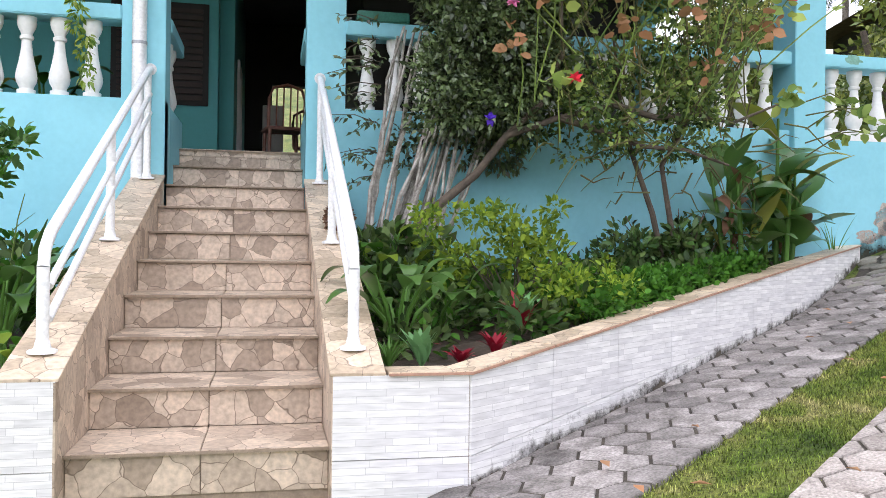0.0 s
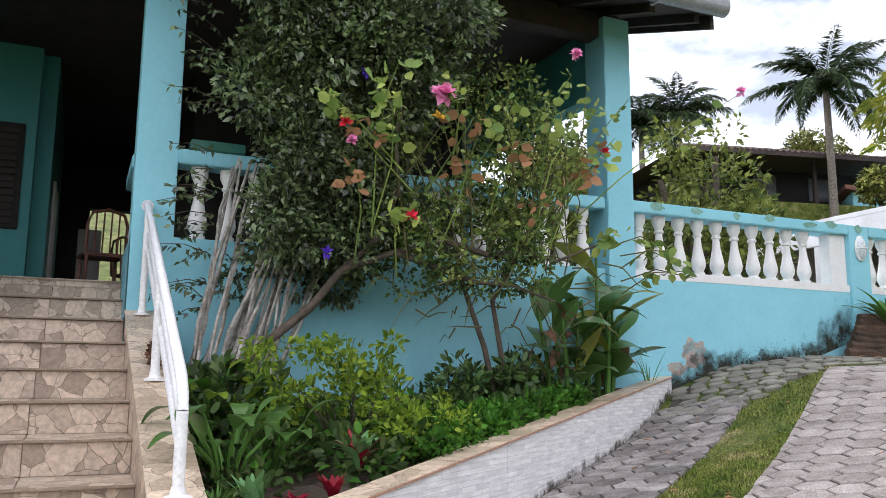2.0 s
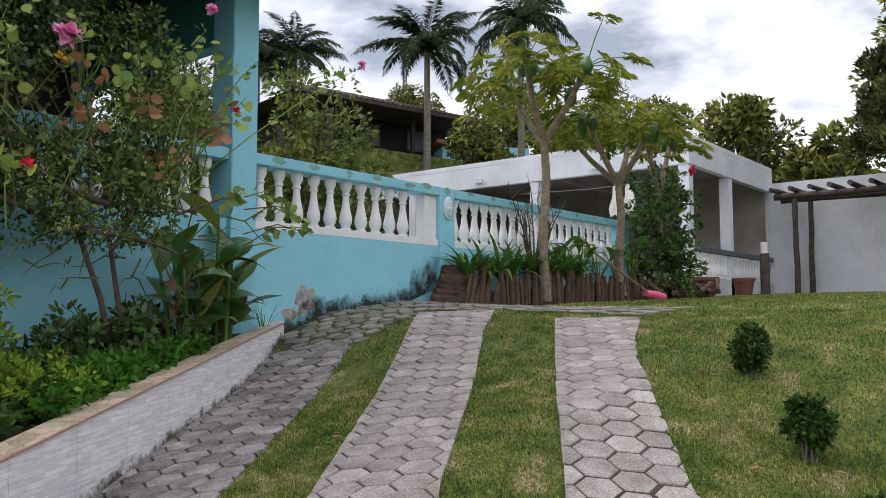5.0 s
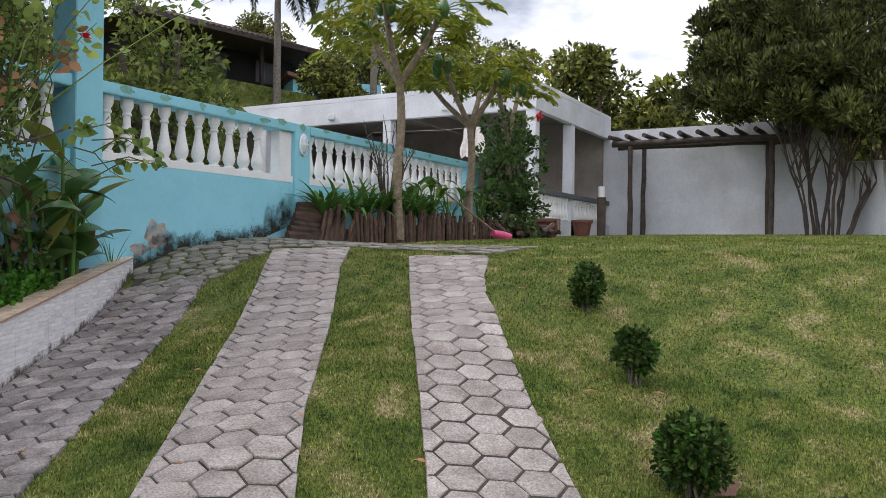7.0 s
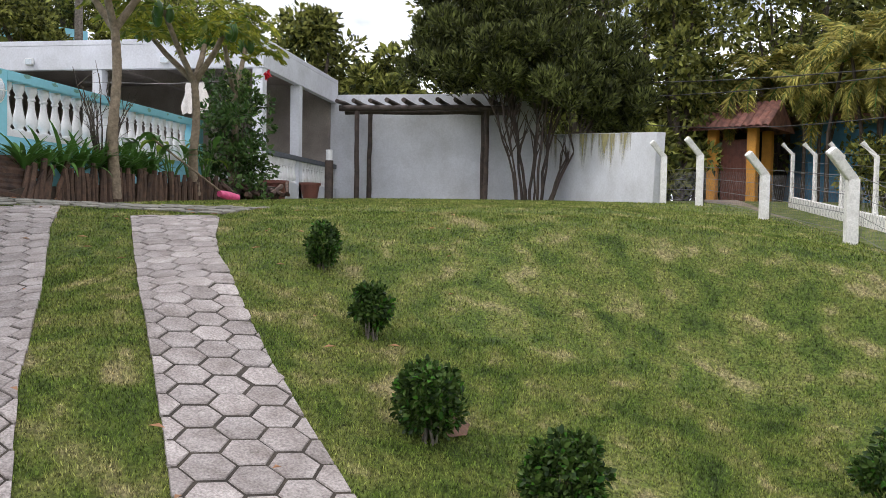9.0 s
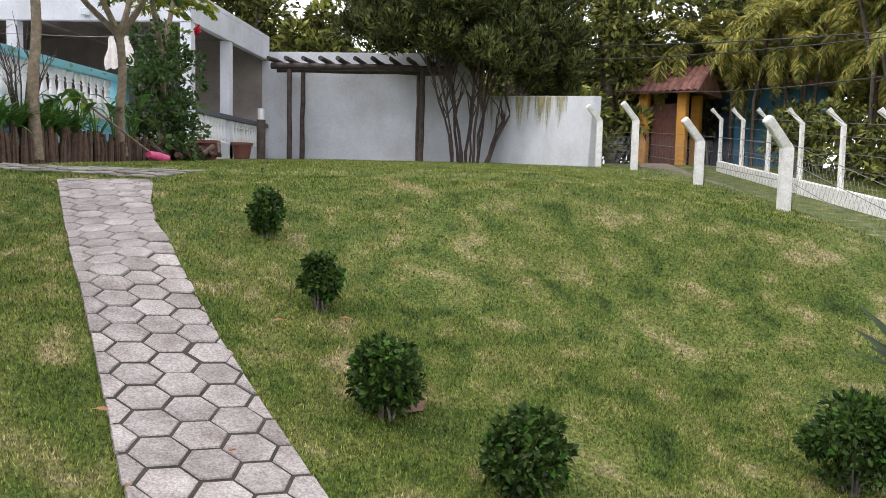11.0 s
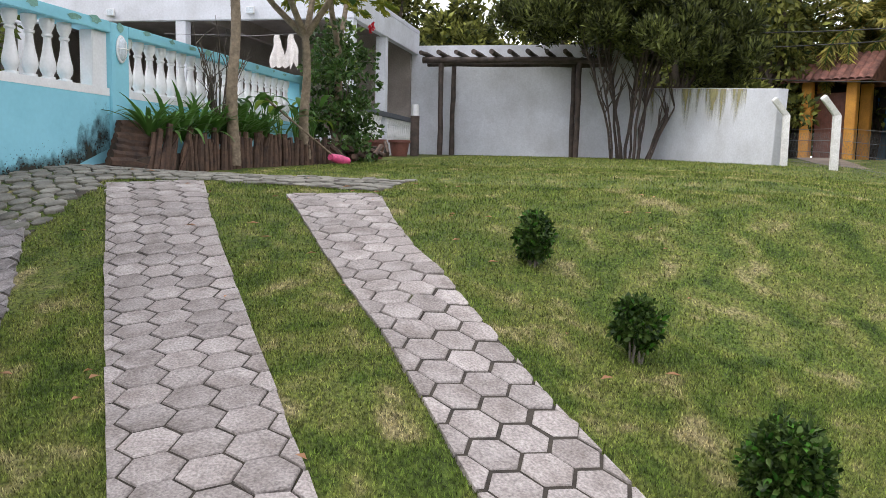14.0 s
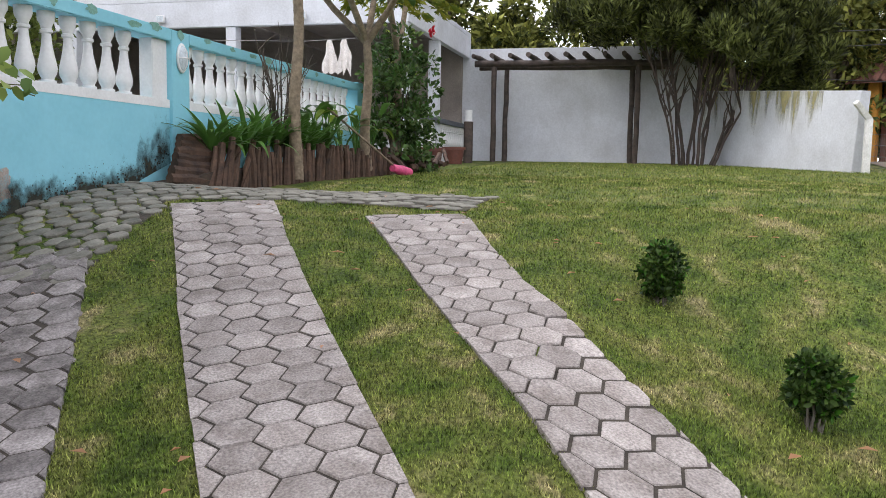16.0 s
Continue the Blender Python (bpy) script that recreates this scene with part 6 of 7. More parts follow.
    for k, (x, y, z, r) in enumerate(((-0.66, -0.4, 2.25, 0.095), (0.45, -0.37, 2.75, 0.05), (2.06, -0.37, 2.7, 0.05), (-1.3, -0.4, 1.85, 0.04))):
        blossom(root, fore((x, y, z)), r, F_PINK, 34, 20 + k)
    for k, (x, y, z) in enumerate(((-0.88, -0.4, 1.38), (0.65, -0.4, 2.0), (-1.35, -0.42, 1.95))):
        blossom(root, fore((x, y, z)), 0.055, F_RED, 9, 40 + k)
    blossom(root, fore((-0.68, -0.38, 2.1)), 0.05, F_YELLOW, 10, 51)


rose()

rs2 = random.Random(21)
# lime shrub in front
cl = [(rs2.uniform(0.78, 1.65), rs2.uniform(4.35, 4.95), rs2.uniform(1.25, 1.70)) for _ in range(70)] + [(rs2.uniform(1.3, 2.0), rs2.uniform(4.1, 4.5), rs2.uniform(1.1, 1.38)) for _ in range(26)]
shrub("lime_shrub", "bushy lime green shrub with small leaves", (1.4, 4.65, 1.02), cl, [rs2.uniform(0.04, 0.085) for _ in cl], 2700, 0.046, [L_LIME], 16, (0.55, 0.3), 0.6, 0.008, BARKDARK, 0.5, 3, 0.3)
# dark shrub behind it
cl = [(rs2.uniform(2.3, 3.4), rs2.uniform(5.2, 5.7), rs2.uniform(1.22, 1.6)) for _ in range(34)]
shrub("dark_shrub", "dark leafy shrub with bare twigs", (2.85, 5.45, 1.12), cl, [rs2.uniform(0.1, 0.17) for _ in cl], 1700, 0.07, [L_DARK, L_BROAD], 18, (0.6, 0.25), 0.7, 0.01, BARKDARK, 0.5, 4, 0.3, [0.6, 0.4])
cl = [(rs2.uniform(0.5, 1.25), rs2.uniform(4.7, 5.9), rs2.uniform(1.1, 1.5)) for _ in range(26)]
shrub("dark_shrub", "dark leafy shrub under the climbing stems", (0.9, 5.3, 1.0), cl, [rs2.uniform(0.1, 0.18) for _ in cl], 1500, 0.09, [L_DARK, L_BROAD], 10, (0.35, 0.4), 0.5, 0.01, BARKDARK, 0.5, 5, 0.3, [0.6, 0.4])
# low dark undergrowth in the bed
cl = [(x, y, bed_z(x, y) + 0.08) for x, y in [(0.5 + rs2.random() * 3.6, 3.6 + rs2.random() * 2.3) for _ in range(220)] if not ((x - KA[0]) * kn.x + (y - KA[1]) * kn.y < 0.28)]
shrub("undergrowth", "low dark green undergrowth covering the soil", (1.6, 4.6, 1.0), cl, [rs2.uniform(0.09, 0.16) for _ in cl], 5200, 0.07, [L_DARK, L_COVER], 4, (0.2, 0.2), 0.1, 0.006, BARKDARK, 0.5, 6, 0.3, [0.75, 0.25], category="plants")
# bright ground cover along the kerb
cl = []
for k in range(150):
    f = 0.24 + 0.40 * rs2.random()
    off = 0.15 + 0.42 * rs2.random()
    x, y = KA[0] + f * (KB[0] - KA[0]) + kn.x * off, KA[1] + f * (KB[1] - KA[1]) + kn.y * off
    cl.append((x, y, kerb_z(f) + 0.02 + 0.05 * rs2.random()))
shrub("ground_cover", "bright green low ground cover beside the planter wall", (2.2, 4.5, 1.1), cl, [rs2.uniform(0.06, 0.10) for _ in cl], 7500, 0.036, [L_COVER], 4, (0.3, 0.2), 0.06, 0.004, L_COVER, 0.75, 7, 0.4, category="plants")

# bromeliads, agave and lilies near the steps
rosette("bromeliad", "green and dark red bromeliad rosette", (1.20, 3.90, 1.05), 28, 0.26, 0.055, L_AGAVE, 1, (1.0, 1.7), inner=L_RED)
rosette("bromeliad", "bright red bromeliad rosette", (0.98, 3.60, 0.95), 22, 0.17, 0.035, L_RED, 2, (0.9, 1.6))
rosette("bromeliad", "small dark red bromeliad rosette", (0.80, 3.52, 0.93), 18, 0.13, 0.03, L_RED, 3, (0.9, 1.7))
rosette("bromeliad", "small dark red bromeliad rosette", (0.66, 3.85, 0.94), 18, 0.16, 0.03, L_RED, 13, (0.9, 1.7))
rosette("agave", "pale green agave with pointed leaves", (0.62, 3.50, 0.93), 14, 0.24, 0.06, L_AGAVE, 4, (0.5, 1.0))
rosette("grass_tuft", "tuft of thin grass beside the steps", (0.47, 3.46, 0.92), 34, 0.20, 0.010, L_STRAP, 5, (0.7, 1.6))


def lily(name, label, at, n, stalk, L, W, mats, seed, lean=0.35):
    """Broad leaves, each on its own stalk."""
    rr = random.Random(seed)
    root = thing(name, label, "plant", at=Matrix.Translation(at))
    for k in range(n):
        a = k * 2.4 + rr.uniform(-0.4, 0.4)
        hgt = stalk * rr.uniform(0.45, 1.0)
        out = lean * rr.uniform(0.3, 1)
        tip = Vector((math.cos(a) * out, math.sin(a) * out, hgt))
        s = part("stalk", pipe([(0, 0, -0.04), tip * 0.5 + Vector((0, 0, 0.05)), tip], [0.013, 0.011, 0.007], 6), L_STRAP, root)
        d = blade_leaf(L * rr.uniform(0.7, 1.1), W * rr.uniform(0.8, 1.1), rr.uniform(1.3, 2.3), 8, 0.4, cup=0.18)
        m = Matrix.Translation(tip) @ Matrix.Rotation(a - math.pi / 2 + rr.uniform(-0.5, 0.5), 4, "Z") @ Matrix.Rotation(rr.uniform(-0.5, 0.2), 4, "X")
        part("leaf", soften(mesh_of("leaf", *placed(d, m), [rr.choice(mats)]), 80), None, root)
    return root


lily("lily_plant", "broad-leaved lily clump with arching dark leaves", (0.58, 3.95, 0.93), 13, 0.42, 0.30, 0.12, [L_BROAD], 6, 0.22)
lily("lily_plant", "broad-leaved lily clump with arching dark leaves", (0.85, 4.35, 0.95), 10, 0.36, 0.26, 0.11, [L_BROAD], 7, 0.25)
lily("hydrangea", "hydrangea with large green leaves", (0.62, 4.95, 1.0), 18, 0.55, 0.22, 0.14, [L_BROAD, L_COVER, L_LIME], 8, 0.3)
hyd = thing("dry_flower_head", "withered brown hydrangea flower head", "flower", at=Matrix.Translation((0.37, 4.95, 1.62)))
rngh = np.random.default_rng(9)
dd = rngh.normal(size=(260, 3))
dd /= np.linalg.norm(dd, axis=1, keepdims=True)
part("stem", pipe([(0.1, 0.3, -0.45), (0.05, 0.1, -0.1), (0, 0, 0)], 0.008, 6), BARKDARK, hyd)
part("bracts", leaf_mesh("bracts", dd * 0.075, dd + rngh.normal(size=dd.shape) * 0.5, 0.035, [L_DRY], 0.8, 0.2, 0.1, None, 9), None, hyd)


def canna(at, n, seed, tall):
    rr = random.Random(seed)
    root = thing("canna_plant", "tall canna with huge green leaves and withered brown ones", "plant", at=Matrix.Translation(at))
    for k in range(n):
        bx, by = rr.uniform(-0.2, 0.2), rr.uniform(-0.1, 0.1)
        hgt = tall * rr.uniform(0.55, 1.0)
        st = part("stem", pipe([(bx, by, -0.05), (bx * 1.3, by * 1.2, hgt * 0.5), (bx * 1.8, by * 1.4, hgt)], [0.022, 0.018, 0.010], 8), L_STRAP, root)
        m_ = rr.randint(4, 6)
        for i in range(m_):
            f = 0.25 + 0.75 * i / m_
            a = rr.uniform(0, 6.28)
            mats = L_CANNA if rr.random() < 0.72 else (L_BROADY if rr.random() < 0.5 else L_DRY)
            dry = mats is L_DRY
            d = blade_leaf((0.24 if dry else 0.48) * rr.uniform(0.7, 1.15), (0.10 if dry else 0.23) * rr.uniform(0.75, 1.1), rr.uniform(0.4, 1.5) * (2.6 if dry else 1), 10, 0.48, cup=0.16)
            m = Matrix.Translation((bx * (1 + 0.8 * f), by * (1 + 0.4 * f), hgt * f)) @ Matrix.Rotation(a, 4, "Z") @ Matrix.Rotation(rr.uniform(-0.6, 0.0), 4, "X") @ Matrix.Rotation(rr.uniform(-0.4, 0.4), 4, "Y")
            part("leaf", soften(mesh_of("leaf", *placed(d, m), [mats]), 80), None, root)
    return root


canna((3.38, 5.36, 1.28), 4, 1, 0.85)
canna((3.78, 5.62, 1.34), 5, 2, 1.15)
canna((4.02, 5.80, 1.38), 3, 5, 0.85)
rosette("grass_tuft", "long thin grass blades at the planter end", (4.55, 5.98, 1.33), 9, 0.55, 0.012, L_STRAP, 15, (0.5, 1.2))

# plants left of the steps
lily("lily_plant", "broad dark leaves beside the steps", (-1.30, 4.25, 0.92), 12, 0.4, 0.3, 0.12, [L_BROAD], 81, 0.22)
lily("lily_plant", "bright green leaves at the foot of the steps", (-1.12, 3.75, 0.92), 9, 0.12, 0.16, 0.09, [L_COVER, L_LIME], 82, 0.12)
rosette("fern", "dark arching strap-leaved plant beside the steps", (-1.42, 5.1, 0.92), 30, 1.0, 0.05, L_BROAD, 16, (1.0, 2.2))
rosette("fern", "dark arching strap-leaved plant beside the steps", (-1.9, 5.5, 0.92), 26, 0.9, 0.05, L_BROAD, 17, (1.0, 2.0))
cl = [(rs2.uniform(-2.6, -1.15), rs2.uniform(3.7, 5.6), rs2.uniform(0.95, 1.35)) for _ in range(40)]
shrub("dark_shrub", "low dark leafy plants beside the steps", (-1.6, 4.6, 0.92), cl, [rs2.uniform(0.1, 0.18) for _ in cl], 2600, 0.085, [L_DARK, L_COVER], 8, (0.4, 0.5), 0.3, 0.01, BARKDARK, 0.5, 18, 0.3, [0.6, 0.4])
cl = [(rs2.uniform(-1.6, -1.38), rs2.uniform(4.75, 5.0), rs2.uniform(1.75, 2.1)) for _ in range(8)]
shrub("rose_bush", "young rose shoot with red tips", (-1.5, 4.9, 0.92), cl, [0.1] * 8, 190, 0.075, [L_BROAD, L_COVER], 3, (0.15, 0.15), 1.0, 0.008, L_ROSE, 0.5, 19, 0.3, [0.7, 0.3])
lily("pot_plant", "leafy plant behind the porch balusters", (-1.75, 6.75, FLOOR), 12, 0.55, 0.34, 0.15, [L_COVER, L_BROADY, L_BROAD], 20, 0.3)
cl = [(-1.32 + rs2.uniform(-0.05, 0.05), 5.98 + rs2.uniform(-0.05, 0.05), 3.2 - 0.09 * i) for i in range(8)]
shrub("hanging_plant", "pale hanging fern trailing over the porch rail", (-1.35, 6.0, 3.16), cl, [0.05] * 8, 260, 0.05, [L_LIME, L_ROSEBIG], 3, (0.05, 0.05), 0.05, 0.004, L_ROSE, 0.4, 22, 0.3, [0.5, 0.5], up=-1.0)

tub = thing("green_trough", "dark green plastic plant trough on the porch rail", "planter")
part("trough", prism([(0.58, 6.12), (0.98, 6.12), (0.98, 6.28), (0.58, 6.28)], RAIL + 0.0005, RAIL + 0.08, 0.008), GREENTUB, tub)

# ---- bed beside the patio wall
for k in range(9):
    x = 7.55 + k * 0.30
    rosette("strap_plant", "clump of arching glossy strap leaves", (x, 5.84 - 0.02 * k, ground(x, 5.9) + 0.30), 28, 0.72, 0.055, L_STRAP, 30 + k, (1.2, 2.6))
for k in range(5):
    x = 9.6 + k * 0.55
    lily("broad_plant", "broad-leaved plant in the log-edged bed", (x, 5.75, ground(x, 5.7) + 0.24), 8, 0.6, 0.42, 0.13, [L_STRAP, L_LIME, L_BROAD], 50 + k, 0.25)


def papaya(at, hgt, forks, seed, crown=1.0, lean=0.0):
    """Bare ringed trunk, a few forks, hanging fruit and a flat crown of lobed leaves on long stalks."""
    rr = random.Random(seed)
    root = thing("papaya_tree", "papaya tree with a bare pale trunk and yellow-green lobed leaves", "tree", at=Matrix.Translation(at))
    fork = Vector((lean, 0, hgt))
    rings = 46
    part("trunk", pipe([Vector((0, 0, -0.1)).lerp(fork, i / rings) + Vector((0.02 * math.sin(i * 0.2 + seed), 0.02 * math.sin(i * 0.13), 0)) for i in range(rings + 1)],
                       [(0.074 - 0.024 * i / rings) * (1.05 if i % 2 else 0.96) * rr.uniform(0.98, 1.02) for i in range(rings + 1)], 12), PAPAYABARK, root)
    P, D, S, T = [], [], [], []
    stalks = Heap()
    fruits = []
    for k in range(forks):
        a = 2 * math.pi * k / forks + rr.uniform(-0.4, 0.4)
        out = rr.uniform(0.45, 0.72) * crown
        top = fork + Vector((math.cos(a) * out, math.sin(a) * out, rr.uniform(0.6, 0.95)))
        midp = fork.lerp(top, 0.5) + Vector((math.cos(a), math.sin(a), 0)) * 0.06
        part("fork", pipe([fork - Vector((0, 0, 0.05)), midp, top], [0.05, 0.042, 0.035], 8), PAPAYABARK, root)
        for i in range(rr.randint(3, 5)):
            b = rr.uniform(0, 6.28)
            fruits.append(top + Vector((math.cos(b) * 0.09, math.sin(b) * 0.09, -0.12 - 0.13 * rr.random())))
        for i in range(17):
            b = rr.uniform(0, 6.28)
            el = rr.uniform(-0.45, 0.65)
            ln = rr.uniform(0.3, 0.72) * crown
            e = top + Vector((math.cos(b) * math.cos(el), math.sin(b) * math.cos(el), math.sin(el))) * ln
            stalks.add(tube_data([top, top.lerp(e, 0.5) + Vector((0, 0, 0.05)), e], [0.009, 0.007, 0.005], 5))
            # seven lobes, each with small side lobes
            tilt = Vector((math.cos(b), math.sin(b), rr.uniform(-1.2, -0.3))).normalized()
            side = tilt.cross(Vector((0, 0, 1))).normalized()
            for j in range(7):
                an = radians(-135 + 45 * j)
                d = tilt * math.cos(an) + side * math.sin(an) + Vector((0, 0, -0.12))
                s = 0.25 * (1 - 0.05 * abs(j - 3)) * rr.uniform(0.8, 1.1)
                P.append(e)
                D.append(d)
                S.append(s)
                for q in (0.45, 0.7):
                    for sg in (1, -1):
                        P.append(e + d.normalized() * s * q)
                        D.append(d.normalized() + side * sg * 0.7 * math.cos(an) - tilt * sg * 0.7 * math.sin(an))
                        S.append(s * 0.45)
    tagged(part("stalk_mass", stalks.mesh("stalk_mass", L_LIME), L_LIME, root), kind="stuff")
    part("crown", leaf_mesh("crown", np.asarray(P), np.asarray(D), np.asarray(S), [L_PAPAYA], 0.34, 0.12, 0.12, None, seed), None, root)
    fv, ff_ = lathe([(0.004, 0.0), (0.04, 0.02), (0.068, 0.08), (0.07, 0.14), (0.045, 0.22), (0.004, 0.26)], 12)
    fm = soften(mesh_of("fruit", fv, ff_, [L_CANNA]), 60)
    for p in fruits:
        part("fruit", fm, None, root, m=Matrix.Translation(p) @ Matrix.Rotation(rr.uniform(0, 3), 4, "Z"))
    return root


papaya((8.85, 5.55, 1.85), 2.05, 4, 1, 1.15)
papaya((10.85, 5.45, 1.95), 1.62, 4, 2, 1.15, -0.04)
papaya((12.6, 5.6, 1.95), 1.75, 2, 3, 1.0)
# twiggy bare shrub and dark hedge
tw = thing("bare_shrub", "twiggy nearly leafless shrub in the bed", "shrub", at=Matrix.Translation((9.0, 5.8, 2.1)))
rb = random.Random(31)
hb, ends = branchy((0, 0, -0.1), (0.75, 0.2), 1.35, 16, rb, 0.012)
for pts in ends:
    for i in (2, 3, 4):
        q = pts[i] + Vector((rb.uniform(-0.3, 0.3), rb.uniform(-0.15, 0.15), rb.uniform(0.1, 0.35)))
        hb.add(tube_data([pts[i], pts[i].lerp(q, 0.5) + Vector((0, 0, 0.02)), q], [0.005, 0.004, 0.002], 4))
tagged(part("branchwork", hb.mesh("branchwork", BARKDARK), BARKDARK, tw), kind="stuff")
cl = [(rs2.uniform(12.1, 13.0), 5.6 + rs2.uniform(-0.55, 0.45) * (1 - 0.2 * k / 60), 1.95 + 1.9 * (k / 60) + rs2.uniform(-0.1, 0.1)) for k in range(60)]
hib = shrub("hibiscus", "dark green hibiscus bush with a red flower", (12.6, 5.6, 1.85), cl, [rs2.uniform(0.1, 0.23) for _ in cl], 4200, 0.09, [L_DARK, L_BROAD], 9, (0.4, 0.3), 1.6, 0.02, BARKDARK, 0.55, 24, 0.4, [0.6, 0.4])
blossom(hib, (0.35, -0.45, 2.15), 0.11, F_RED, 12, 77)
cl = [(rs2.uniform(13.0, 13.6), rs2.uniform(5.6, 6.0), rs2.uniform(3.4, 4.2)) for _ in range(10)]
shrub("hibiscus", "loose hibiscus shoots in front of the garage", (13.2, 5.8, 1.85), cl, [0.16] * 10, 320, 0.11, [L_DARK, L_ROSE], 6, (0.3, 0.2), 2.2, 0.014, BARKDARK, 0.55, 25, 0.3, [0.5, 0.5])

# broom, pots, clothes, black post by the garage
br_ = thing("broom", "broom with a pink head and wooden stick leaning in the bed", "broom")
part("stick", pipe([(11.05, 5.12, ground(11.0, 5.1) + 0.12), (9.9, 5.62, ground(9.9, 5.6) + 0.85)], 0.014, 8), PAPAYABARK, br_)
part("head", pipe([(11.0, 5.14, ground(11.0, 5.1) + 0.10), (11.22, 5.06, ground(11.0, 5.1) + 0.06)], [0.05, 0.075], 10), PINK, br_)
part("bristles", pipe([(11.22, 5.06, ground(11.0, 5.1) + 0.06), (11.36, 5.0, ground(11.0, 5.1) + 0.045)], [0.07, 0.055], 10), PINK, br_)
for k, (x, y, s) in enumerate(((14.6, 5.6, 1.0), (17.6, 5.9, 1.0))):
    pt = thing("plant_pot", "brown plastic plant pot on the ground", "pot", at=Matrix.Translation((x, y, ground(x, y))))
    pv, pf = lathe([(0.17 * s, 0), (0.22 * s, 0.3 * s), (0.25 * s, 0.3 * s), (0.25 * s, 0.36 * s), (0.22 * s, 0.36 * s), (0.2 * s, 0.3 * s)], 20)
    part("pot", soften(mesh_of("pot", pv, pf, [POT]), 40), POT, pt)
bp_ = thing("black_post", "dark round post with a pale cap", "post", at=Matrix.Translation((19.4, 6.0, ground(19.4, 6.0))))
part("shaft", pipe([(0, 0, -0.1), (0, 0, 0.95)], 0.11, 12), TIMBER, bp_)
part("cap", pipe([(0, 0, 0.951), (0, 0, 1.22)], 0.085, 12), WHITE, bp_)
line = thing("clothes_line", "clothes line strung under the garage roof", "line")
part("cord", pipe([(15.9, 6.9, 4.42), (15.9, 8.6, 4.36), (15.9, 10.6, 4.42)], 0.006, 5), WIRE, line)
for k, y in enumerate((7.75, 8.05)):
    ct = thing("hanging_cloth", "white cloth hung to dry on the line", "cloth")
    vv, ff = [], []
    for j in range(9):
        f = j / 8
        for i in range(7):
            u = i / 6 - 0.5
            vv.append((15.9 + 0.03 * math.sin(i * 1.9 + k) * f, y + u * (0.08 + 0.26 * f ** 0.7) + 0.02 * math.sin(i * 2.3 + j), 4.38 - 0.5 * f - 0.22 * f * abs(math.sin(i * 1.7 + k * 2))))
    ff = [(j * 7 + i, j * 7 + i + 1, (j + 1) * 7 + i + 1, (j + 1) * 7 + i) for j in range(8) for i in range(6)]
    part("cloth", soften(mesh_of("cloth", vv, ff, [CLOTH]), 90), CLOTH, ct)

# ---- clipped shrubs on the lawn
def topiary(x, y, r, hgt, seed, gap=0.0, label="small clipped round shrub on the lawn"):
    rr = random.Random(seed)
    g = ground(x, y)
    cl = []
    for k in range(40):
        d = Vector((rr.gauss(0, 1), rr.gauss(0, 1), rr.gauss(0, 1))).normalized()
        cl.append((x + d.x * r * 0.78, y + d.y * r * 0.78, g + gap + (hgt - gap) * (0.47 + 0.40 * d.z)))
    cl.append((x, y, g + gap + (hgt - gap) * 0.5))
    return shrub("topiary", label, (x, y, g - 0.02), cl, [r * 0.30] * 40 + [r * 0.8], int(4200 * (r / 0.2) ** 1.3), 0.034, [L_BOX, L_COVER], 7, (r * 0.45, r * 0.45), hgt * 0.75, 0.009, BARK, 0.55, seed, 0.3, [0.86, 0.14])


topiary(5.07, 1.67, 0.125, 0.33, 61, 0.0)
topiary(4.06, 1.05, 0.12, 0.32, 62, 0.04)
topiary(3.05, 0.52, 0.165, 0.36, 63, 0.02)
topiary(2.66, -0.10, 0.17, 0.38, 64, 0.02)
topiary(3.30, -1.62, 0.22, 0.46, 65, 0.02)
rosette("cycad", "dark green cycad with stiff feather leaves", (3.95, -2.35, ground(3.95, -2.35)), 30, 0.85, 0.13, L_PALM, 66, (0.7, 1.6))
for k, (x, y, r) in enumerate(((3.22, 0.42, 0.11),)):
    pts = [(x + r * (1 + 0.3 * math.sin(3 * a + k)) * math.cos(a), y + r * 0.7 * (1 + 0.3 * math.cos(2 * a)) * math.sin(a)) for a in [2 * math.pi * i / 14 for i in range(14)]]
    tagged(part("bare_soil", mesh_of("bare_soil", [(px, py, ground(px, py) + 0.006) for px, py in pts], [tuple(range(14))], [EARTH]), EARTH), "patch of bare earth beside a clipped shrub", "soil", kind="structure")

# ---- large trees
rt = random.Random(41)


